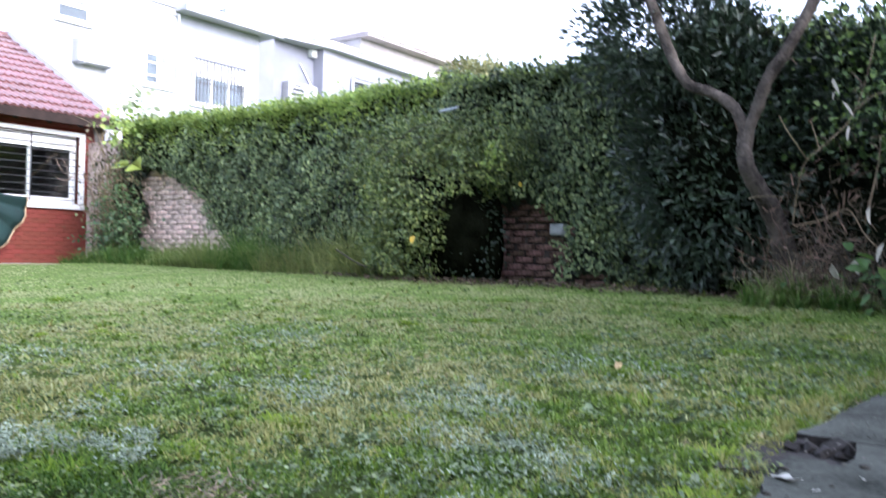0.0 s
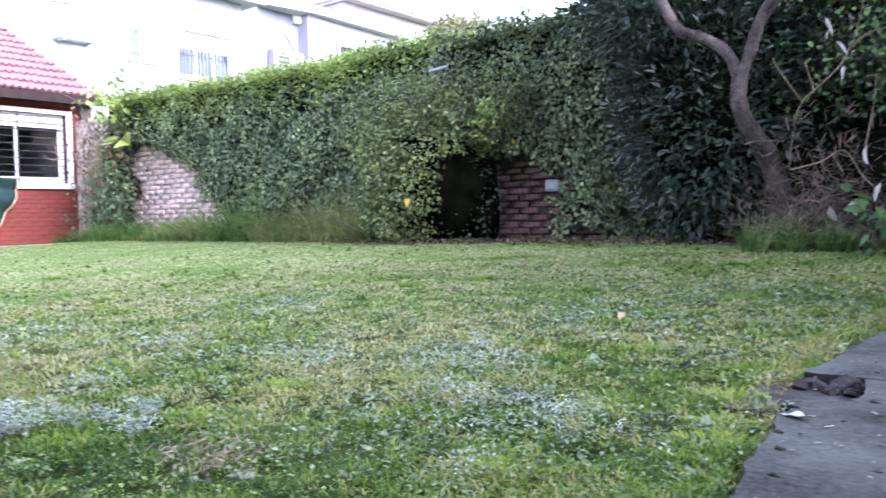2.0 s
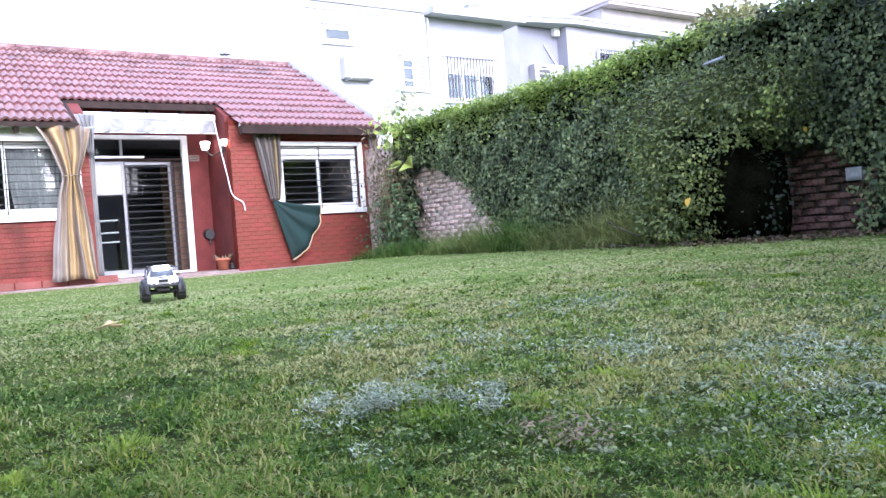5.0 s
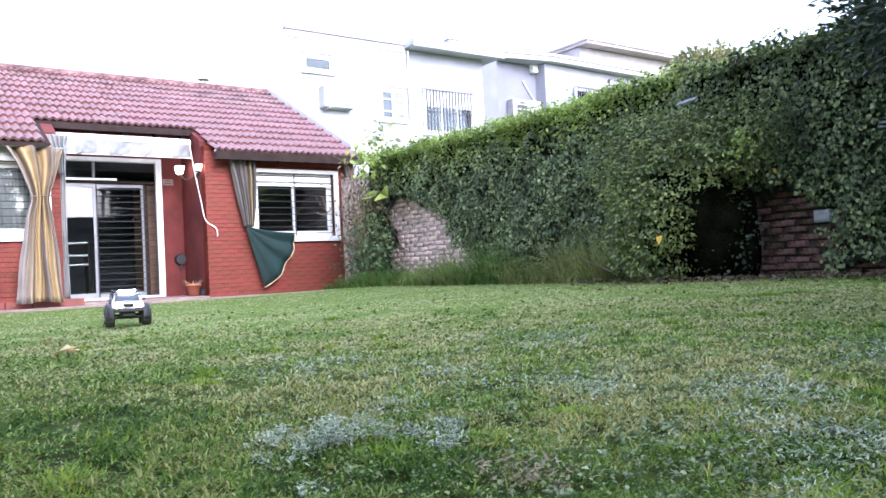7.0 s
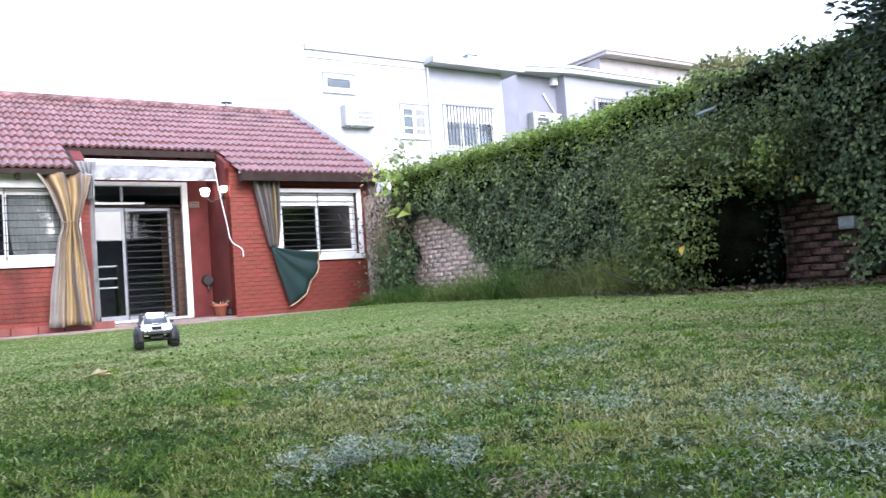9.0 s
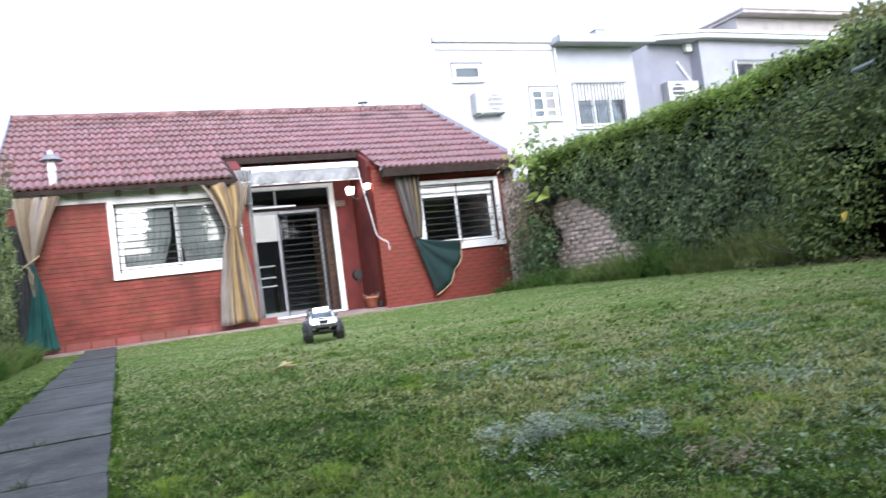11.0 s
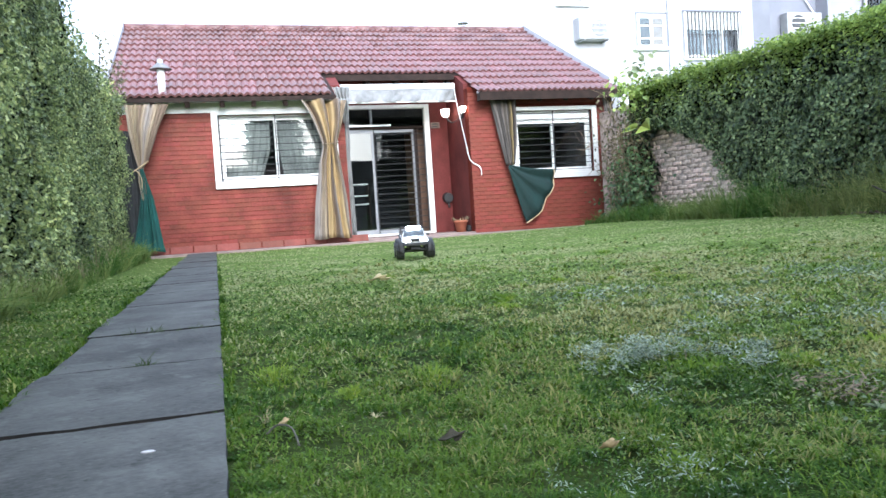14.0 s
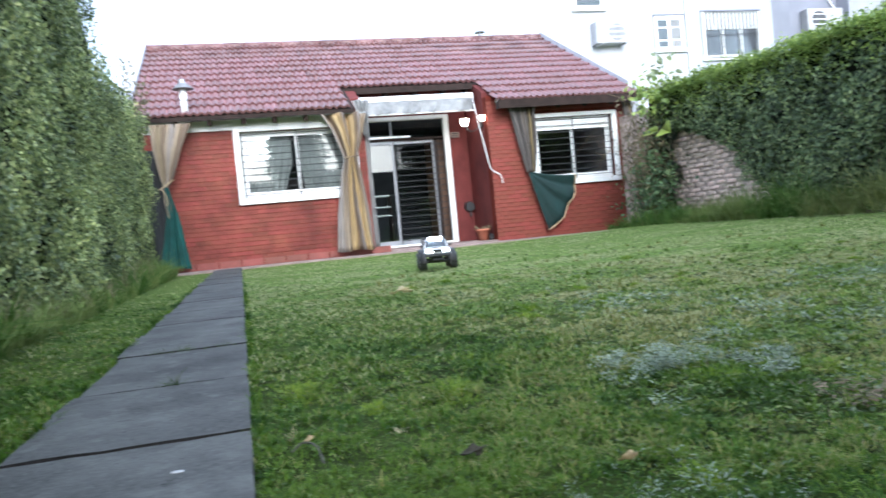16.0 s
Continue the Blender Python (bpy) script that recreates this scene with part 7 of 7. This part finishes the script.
def weed_patches():
    xs, ys = [], []
    for px, py, across, deep, thick in PATCHES:
        d = np.array([px - SEAT[0], py - SEAT[1]])
        far = max(0.5, float(np.hypot(*d)))
        d = d / np.hypot(*d)
        m = int(820000 * across * deep * thick / far ** 1.3) + 40
        a, q = RNG.uniform(0, 2 * np.pi, m), RNG.random(m) ** 0.6
        u, v = q * np.cos(a) * across * 1.15, q * np.sin(a) * deep * 1.15
        x, y = px + d[0] * v - d[1] * u, py + d[1] * v + d[0] * u
        ok = RNG.random(m) < np.clip(2.6 * cells(x, y, 26, px) + 1.2 * cells(x, y, 9, py) - 1.1 - 0.9 * q, 0, 1)
        xs.append(x[ok])
        ys.append(y[ok])
    x, y = np.concatenate(xs), np.concatenate(ys)
    ok = keep_lawn(x, y)
    x, y = x[ok], y[ok]
    n = len(x)
    r = np.hypot(x - SEAT[0], y - SEAT[1])
    base = np.stack([x, y, ground_z(x, y) + RNG.uniform(0.006, 0.030, n) * (0.5 + turf(x, y))], -1)
    a = RNG.uniform(0, 2 * np.pi, n)
    s = 0.0075 * np.clip(r, 0.7, 5) ** 0.6 * RNG.uniform(0.5, 1.5, n)
    tagged(leaves("silvery_weed", base, np.stack([np.cos(a), np.sin(a), RNG.uniform(-0.1, 0.8, n)], -1), RNG.normal(0, 0.4, (n, 3)) + np.array([0, 0, 1.0]), s, 0.0019 * np.clip(r, 0.7, 5) ** 0.8 * RNG.uniform(0.6, 1.4, n), M_WEED, None, "silvery grey creeping weed patches in the lawn", 0.1, 0.2, "blade"), "", "weeds", "", "stuff")


weed_patches()
k = 200
a, q = RNG.uniform(0, 2 * np.pi, k), np.sqrt(RNG.random(k))
x, y = -0.47 + 0.10 * q * np.cos(a) + 0.02 * RNG.normal(0, 1, k), 0.94 + 0.075 * q * np.sin(a)
b = RNG.uniform(0, 2 * np.pi, k)
tagged(leaves("dead_thatch", np.stack([x, y, RNG.uniform(0.006, 0.02, k)], -1), np.stack([np.cos(b), np.sin(b), RNG.uniform(-0.1, 0.5, k)], -1), RNG.normal(0, 0.5, (k, 3)) + np.array([0, 0, 1.0]), RNG.uniform(0.010, 0.028, k), RNG.uniform(0.0015, 0.004, k), leaf_mat("brown_thatch", (0.065, 0.052, 0.030), (0.15, 0.125, 0.08), 0.85, 0.6, 0.1), None, "worn spot of brown dead thatch in the lawn", 0.1, 0.2, "blade"), "", "grass", "", "stuff")
def curled_leaf(s, a, width, curl, material, label, seed):
    """One dry leaf: cupped across, rolled up towards the tip, with a wavy rim and a short stalk."""
    nu, nv = 12, 7
    u, v = np.meshgrid(np.linspace(0, 1, nu), np.linspace(-1, 1, nv), indexing="ij")
    half = s * width * 0.5 * np.sin(np.pi * np.clip(u, 0.03, 0.985) ** 0.8) ** 0.8 * (1 + 0.14 * np.sin(u * 17 + v * 2 + seed))
    bend = curl * 1.5 * u ** 2
    X = s * (np.sin(bend + 1e-4) / (bend + 1e-4)) * u
    Z = s * 0.38 * curl * u ** 2 + np.abs(v) ** 1.7 * half * (0.9 * curl + 0.25 * np.sin(u * 7 + seed + v)) + 0.03 * s * np.sin(u * 11 + seed)
    Y = v * half * (1 - 0.35 * curl * v * v) + 0.10 * s * np.sin(u * 2.4 + seed)
    p = np.stack([X * math.cos(a) - Y * math.sin(a), X * math.sin(a) + Y * math.cos(a), Z], -1).reshape(-1, 3)
    i = np.arange(nu * nv).reshape(nu, nv)
    f = np.stack([i[:-1, :-1], i[1:, :-1], i[1:, 1:], i[:-1, 1:]], -1).reshape(-1, 4)
    ob = np_mesh("fallen_leaf", p, f, material, None, label, True)
    ob.modifiers.new("thickness", "SOLIDIFY").thickness = 0.0006
    return ob


M_FALLEN = leaf_mat("fallen_leaf", (0.27, 0.20, 0.10), (0.40, 0.31, 0.17), 0.7, 0.3, 0.2, 0.3, 60, 200)
M_CREAM = leaf_mat("pale_yellow_leaf", (0.50, 0.42, 0.24), (0.62, 0.53, 0.32), 0.7, 0.2, 0.25)
M_HUSK = leaf_mat("bleached_husk", (0.26, 0.26, 0.24), (0.36, 0.36, 0.33), 0.7, 0.2, 0.2)
M_DEAD = leaf_mat("dead_leaf", (0.020, 0.018, 0.010), (0.044, 0.039, 0.025), 0.9, 0.3, 0.1)
for x, y, s, a, m_, lab in ((-3.36, 0.73, 0.12, 1.2, M_CREAM, "curled pale yellow fallen leaf"), (-3.31, 0.80, 0.08, 0.3, M_CREAM, "curled pale yellow fallen leaf"), (-0.50, 0.281, 0.042, 1.4, M_DEAD, "dark brown fallen leaf in the grass"), (-0.485, 0.300, 0.025, 2.6, M_DEAD, "dark brown fallen leaf in the grass"), (-0.345, 0.449, 0.032, 0.5, M_FALLEN, "pale tan fallen leaf in the grass"), (-0.51, 2.42, 0.05, 1.9, M_FALLEN, "orange-brown fallen leaf in the grass"), (-0.63, 6.1, 0.09, 0.4, M_FALLEN, "pale tan fallen leaf in the grass"), (-0.95, 5.75, 0.08, 1.0, M_FALLEN, "pale tan fallen leaf in the grass"), (-0.2, 5.75, 0.10, 0.2, M_FALLEN, "pale tan fallen leaf in the grass"), (-0.8, 5.5, 0.06, 2.0, M_FALLEN, "pale tan fallen leaf in the grass"), (0.150, 1.555, 0.062, -0.55, M_HUSK, "pale fallen leaf on the grey paving"), (0.217, 1.50, 0.016, 0.6, M_HUSK, "pale fallen leaf on the grey paving"), (0.27, 1.62, 0.012, 2.6, M_HUSK, "tiny pale chip on the grey paving"), (0.33, 1.83, 0.014, 1.1, M_HUSK, "tiny pale chip on the grey paving"), (0.31, 2.28, 0.016, 0.2, M_HUSK, "tiny pale chip on the grey paving"), (0.42, 2.05, 0.018, 2.0, M_HUSK, "tiny pale chip on the grey paving"), (0.36, 1.50, 0.012, 0.9, M_HUSK, "tiny pale chip on the grey paving"), (-9.4, 6.0, 0.10, 0.6, M_FALLEN, "pale tan fallen leaf in the grass"), (-0.665, 0.08, 0.022, 2.2, M_FALLEN, "pale tan fallen leaf in the grass")):
    z = float(ground_z(x, y)) + (0.026 if x > 0.1 else 0.022)
    ob = curled_leaf(s, a, 0.3 if m_ is M_HUSK else 0.6, 0.3 if m_ is M_HUSK else 0.9 if m_ is M_FALLEN else 0.5, m_, lab, x * 37 + y * 11)
    ob.location = (x, y, z - (0.007 if m_ is M_DEAD else 0))
    tagged(ob, "", "leaf", "fallen leaves")
tw = thing("curved_twig", "thin pale curved twig lying on the grey paving", "twig")
pts = curve_pts([(0.295, 1.445, 0.027), (0.325, 1.425, 0.030), (0.345, 1.415, 0.029), (0.352, 1.385, 0.027)], 5)
part("twig", tube(bmesh.new(), pts, [0.0011] * len(pts), 6), mat("pale_twig", (0.13, 0.125, 0.11), 0.8, 0.2, 20, 90, 0.2), tw, "", True)
stone = thing("pale_pebble", "pale rough pebble lying on the grey paving", "pebble")
bm = bmesh.new()
bmesh.ops.create_icosphere(bm, subdivisions=2, radius=1)
for v in bm.verts:
    v.co = v.co * (1 + 0.4 * noise.noise(v.co * 1.7))
    v.co = Vector((0.368 + v.co.x * 0.009, 1.525 + v.co.y * 0.007, 0.028 + v.co.z * 0.006))
part("pebble", bm, mat("grey_pebble", (0.15, 0.15, 0.145), 0.85, 0.3, 40, 120, 0.4), stone)
tw = thing("curved_twig", "small curved pale twig lying in the grass", "twig")
pts = curve_pts([(-0.640, 0.058, 0.018), (-0.634, 0.074, 0.031), (-0.605, 0.092, 0.032), (-0.565, 0.098, 0.016)], 5)
part("twig", tube(bmesh.new(), pts, [0.0016] * len(pts), 6), mat("grey_twig", (0.085, 0.082, 0.068), 0.85, 0.3, 30, 90, 0.2), tw, "", True)
stone = thing("white_pebble", "small white pebble on the slab path", "pebble")
bm = bmesh.new()
bmesh.ops.create_icosphere(bm, subdivisions=2, radius=0.006, matrix=Matrix.LocRotScale((-0.640, -0.106, 0.017), None, (1.0, 1.7, 0.35)))
part("pebble", bm, M_CASING, stone, "", True)
k = 260
y = RNG.uniform(0.9, 3.6, k)
x = patio_edge(y) + 0.015 + np.abs(RNG.normal(0, 0.22, k))
a = RNG.uniform(0, 2 * np.pi, k)
tagged(leaves("paving_grit", np.stack([x, y, np.full(k, 0.0265)], -1), np.stack([np.cos(a), np.sin(a), RNG.uniform(0, 0.3, k)], -1), RNG.normal(0, 0.3, (k, 3)) + np.array([0, 0, 1.0]), RNG.uniform(0.003, 0.013, k), RNG.uniform(0.002, 0.006, k), leaf_mat("pale_grit", (0.045, 0.042, 0.034), (0.15, 0.145, 0.125), 0.85, 0.6, 0.0), None, "pale grit and leaf crumbs on the grey paving"), "", "grit", "", "stuff")
M_CLOD = mat("crumbled_soil", (0.014, 0.013, 0.011), 1.0, 0.5, 40, 120, 0.8, second=(0.04, 0.037, 0.032), spec=0.1)
for x, y, r in ((0.245, 2.43, 0.015), (0.262, 2.40, 0.010), (0.280, 2.39, 0.013), (0.33, 2.08, 0.016), (0.262, 1.94, 0.012), (0.345, 1.94, 0.010), (0.255, 1.70, 0.011), (0.19, 1.36, 0.010), (0.31, 1.33, 0.008), (0.170, 1.44, 0.010), (0.36, 2.30, 0.010), (0.27, 2.62, 0.012), (0.235, 1.55, 0.006), (0.21, 1.25, 0.009), (0.155, 1.60, 0.012)):
    cl = thing("soil_clod", "small dark soil clod on the paving", "clod", "soil clods")
    bm = bmesh.new()
    bmesh.ops.create_icosphere(bm, subdivisions=2, radius=1)
    r *= 0.5
    for v in bm.verts:
        v.co = v.co * r * (1 + 0.55 * noise.noise(v.co * 2 + Vector((x * 50, 0, 0))) + 0.35 * noise.noise(v.co * 5 + Vector((y * 50, 0, 0))))
        v.co = Vector((v.co.x * 1.4 + x, v.co.y + y, v.co.z * 0.7 + 0.024 + r * 0.3))
    part("clod", bm, M_CLOD, cl)


# ---- the model truck ----
def camo():
    m = mat("white_camo_body", (0.72, 0.72, 0.70), 0.35, 0.05, 10, 80, 0.02)
    n, l = m.node_tree.nodes, m.node_tree.links
    tc, mp, wv = n.new("ShaderNodeTexCoord"), n.new("ShaderNodeMapping"), n.new("ShaderNodeTexWave")
    mp.inputs["Rotation"].default_value = (0.3, 0.6, 0.3)
    wv.inputs["Scale"].default_value, wv.inputs["Distortion"].default_value, wv.inputs["Detail Scale"].default_value = 7.0, 9.0, 1.6
    cut = n.new("ShaderNodeMath")
    cut.operation, cut.inputs[1].default_value = "GREATER_THAN", 0.86
    mx = n.new("ShaderNodeMixRGB")
    mx.inputs[2].default_value = (0.03, 0.03, 0.035, 1)
    b = n["Principled BSDF"]
    src = b.inputs["Base Color"].links[0].from_socket
    l.new(tc.outputs["Object"], mp.inputs[0])
    l.new(mp.outputs[0], wv.inputs[0])
    l.new(wv.outputs["Fac"], cut.inputs[0])
    l.new(cut.outputs[0], mx.inputs[0])
    l.new(src, mx.inputs[1])
    l.new(mx.outputs[0], b.inputs["Base Color"])
    return m


def prism(profile, w0, w1=None, bevel=0.006):
    """Side outline in x and z, drawn across the width; w1 narrows the upper points."""
    zs = [p[1] for p in profile]
    lo, hi = min(zs), max(zs)
    bm = bmesh.new()
    def half(z):
        return w0 / 2 + ((w1 or w0) - w0) / 2 * (z - lo) / max(hi - lo, 1e-6)
    a = [bm.verts.new((x, -half(z), z)) for x, z in profile]
    b = [bm.verts.new((x, half(z), z)) for x, z in profile]
    bm.faces.new(a)
    bm.faces.new(b[::-1])
    n = len(profile)
    for i in range(n):
        bm.faces.new((a[i], b[i], b[(i + 1) % n], a[(i + 1) % n]))
    bmesh.ops.recalc_face_normals(bm, faces=bm.faces)
    if bevel:
        bmesh.ops.bevel(bm, geom=list(bm.edges), offset=bevel, segments=2, affect="EDGES")
    return bm


def build_truck(x, y, turn):
    t = thing("model_truck", "white radio-controlled pickup with black camouflage, headlights lit", "toy car", at=(x, y, float(ground_z(x, y)) + 0.004), turn=turn)
    t.matrix_basis = t.matrix_basis @ Matrix.Diagonal((0.88, 1.04, 0.88, 1))
    skin = camo()
    red = mat("red_cargo_plastic", (0.55, 0.05, 0.03), 0.5, 0.15, 20, 90, 0.1)
    dark = mat("tinted_glass", (0.03, 0.035, 0.04), 0.12, 0.05, 10, 60, 0.0)
    beam, bar, tail = glow("lit_headlight", (0.92, 0.95, 1.0), 45), glow("lit_light_bar", (0.86, 0.9, 1.0), 60), glow("lit_tail_light", (1.0, 0.05, 0.03), 2)
    body = part("body", prism([(-0.27, 0.125), (-0.16, 0.118), (0.11, 0.112), (0.265, 0.135), (0.275, 0.165), (0.255, 0.188), (0.10, 0.202), (-0.275, 0.200)], 0.215, 0.205), skin, t, "white body with black camouflage strokes")
    part("hood_scoop", prism([(0.13, 0.198), (0.21, 0.194), (0.20, 0.202), (0.14, 0.208)], 0.07), M_BLACK, body)
    cabin = part("cabin", prism([(-0.045, 0.198), (0.115, 0.200), (0.055, 0.272), (-0.035, 0.274)], 0.196, 0.16), skin, t)
    bm = bmesh.new()
    for q in ([(0.1145, -0.085, 0.205), (0.1145, 0.085, 0.205), (0.064, 0.074, 0.266), (0.064, -0.074, 0.266)],):
        bm.faces.new([bm.verts.new(p) for p in q])
    w = part("windscreen", bm, dark, cabin, "dark tinted windscreen")
    w.modifiers.new("thickness", "SOLIDIFY").thickness = 0.004
    for s in (-1, 1):
        bm = bmesh.new()
        bm.faces.new([bm.verts.new(p) for p in ((-0.02, s * 0.0975, 0.208), (0.085, s * 0.0975, 0.208), (0.048, s * 0.083, 0.262), (-0.02, s * 0.083, 0.262))])
        w = part("side_window", bm, dark, cabin, "dark tinted side window")
        w.modifiers.new("thickness", "SOLIDIFY").thickness = 0.003
        part("mirror", boxes((0.075, 0.095, s * 0.10, s * 0.125, 0.205, 0.225), bevel=0.003), M_BLACK, t)
        part("headlight", boxes((0.268, 0.279, s * 0.062 - 0.022, s * 0.062 + 0.022, 0.160, 0.182), bevel=0.004), beam, t, "lit white headlight")
        part("tail_light", boxes((-0.281, -0.274, s * 0.088 - 0.010, s * 0.088 + 0.010, 0.165, 0.19), bevel=0.002), tail, t, "lit red tail light")
        part("side_step", rod(bmesh.new(), (-0.09, s * 0.115, 0.105), (0.10, s * 0.115, 0.105), 0.006), M_BLACK, t)
        for wx in (0.185, -0.185):
            flare = bmesh.new()
            n = 12
            rows = []
            for k in range(n + 1):
                a = radians(-8 + 196 * k / n)
                rows.append([flare.verts.new((wx + r * math.cos(a), s * yy, 0.085 + r * 0.98 * math.sin(a))) for r, yy in ((0.086, 0.098), (0.088, 0.138), (0.100, 0.134), (0.104, 0.098))])
            for p, q in zip(rows, rows[1:]):
                for j in range(3):
                    flare.faces.new((p[j], p[j + 1], q[j + 1], q[j]))
            part("fender", flare, M_BLACK, t, "black fender flare", True)
            wheel = part("wheel", rod(bmesh.new(), (wx, s * 0.10, 0.072), (wx, s * 0.147, 0.072), 0.040, 0.038, 18), M_IRON, t, "black spoked wheel")
            tyre = bmesh.new()
            prof = [(0.040, 0.088), (0.066, 0.088), (0.072, 0.096), (0.073, 0.12), (0.072, 0.142), (0.066, 0.150), (0.040, 0.150)]
            rings = []
            for k in range(36):
                a = 2 * math.pi * k / 36
                lug = 0.003 if k % 2 else 0.0
                rings.append([tyre.verts.new((wx + (r + (lug if 0 < j < 6 else 0)) * math.cos(a), s * yy, 0.074 + (r + (lug if 0 < j < 6 else 0)) * math.sin(a))) for j, (r, yy) in enumerate(prof)])
            for k in range(36):
                p, q = rings[k], rings[(k + 1) % 36]
                for j in range(6):
                    tyre.faces.new((p[j], p[j + 1], q[j + 1], q[j]))
            bmesh.ops.recalc_face_normals(tyre, faces=tyre.faces)
            part("tyre", tyre, M_BLACK, wheel, "knobbly black tyre")
            for k in range(6):
                a = k * math.pi / 3
                part("spoke", rod(bmesh.new(), (wx, s * 0.149, 0.072), (wx + 0.034 * math.cos(a), s * 0.147, 0.072 + 0.034 * math.sin(a)), 0.004, None, 6), M_GREY, wheel)
    part("grille", boxes((0.270, 0.280, -0.036, 0.036, 0.158, 0.184), bevel=0.003), M_BLACK, t, "black radiator grille")
    part("front_bumper", boxes((0.275, 0.305, -0.10, 0.10, 0.118, 0.145), bevel=0.006), M_BLACK, t)
    bm = bmesh.new()
    pts = curve_pts([(0.30, -0.06, 0.14), (0.305, -0.055, 0.175), (0.305, 0.055, 0.175), (0.30, 0.06, 0.14)], 4)
    part("bull_bar", tube(bm, pts, [0.005] * len(pts), 6), M_BLACK, t)
    part("rear_bumper", boxes((-0.30, -0.272, -0.095, 0.095, 0.118, 0.142), bevel=0.006), M_BLACK, t)
    part("chassis", boxes((-0.25, 0.25, -0.045, 0.045, 0.078, 0.115), bevel=0.006), M_BLACK, t)
    for wx in (0.185, -0.185):
        part("axle", rod(bmesh.new(), (wx, -0.10, 0.072), (wx, 0.10, 0.072), 0.014), M_BLACK, t)
    rack = part("roof_rack", boxes((-0.055, 0.065, -0.088, -0.078, 0.276, 0.292), (-0.055, 0.065, 0.078, 0.088, 0.276, 0.292), (0.055, 0.068, -0.078, 0.078, 0.276, 0.296), (-0.055, -0.045, -0.078, 0.078, 0.276, 0.292), (0.0, 0.008, -0.078, 0.078, 0.276, 0.284), bevel=0.002), M_BLACK, t, "flat black roof rack")
    part("light_bar", boxes((0.068, 0.080, -0.055, 0.055, 0.278, 0.294), bevel=0.003), bar, rack, "lit roof light bar")
    bm = bmesh.new()
    for s in (-1, 1):
        for p in ([(-0.05, s * 0.085, 0.286), (-0.16, s * 0.085, 0.292), (-0.225, s * 0.085, 0.285), (-0.255, s * 0.088, 0.20)], [(-0.15, s * 0.085, 0.29), (-0.15, s * 0.088, 0.20)]):
            pts = curve_pts(p, 4)
            tube(bm, pts, [0.004] * len(pts), 6)
    for xx, zz in ((-0.09, 0.288), (-0.15, 0.291), (-0.22, 0.286)):
        rod(bm, (xx, -0.085, zz), (xx, 0.085, zz), 0.004)
    part("roll_cage", bm, M_BLACK, t, "black tubular roll cage")
    part("cargo_box", boxes((-0.145, -0.06, -0.07, 0.07, 0.200, 0.250), bevel=0.010), red, t, "red plastic cargo box")
    part("cargo_box", boxes((-0.24, -0.155, -0.07, 0.07, 0.200, 0.252), bevel=0.012), red, t, "red plastic cargo box")
    pts = curve_pts([(0.16, -0.112, 0.19), (0.11, -0.112, 0.21), (0.075, -0.104, 0.26), (0.085, -0.104, 0.275)], 4)
    part("snorkel", tube(bmesh.new(), pts, [0.008] * len(pts), 8), M_BLACK, t, "black air snorkel")


build_truck(-5.70, 1.58, -10)
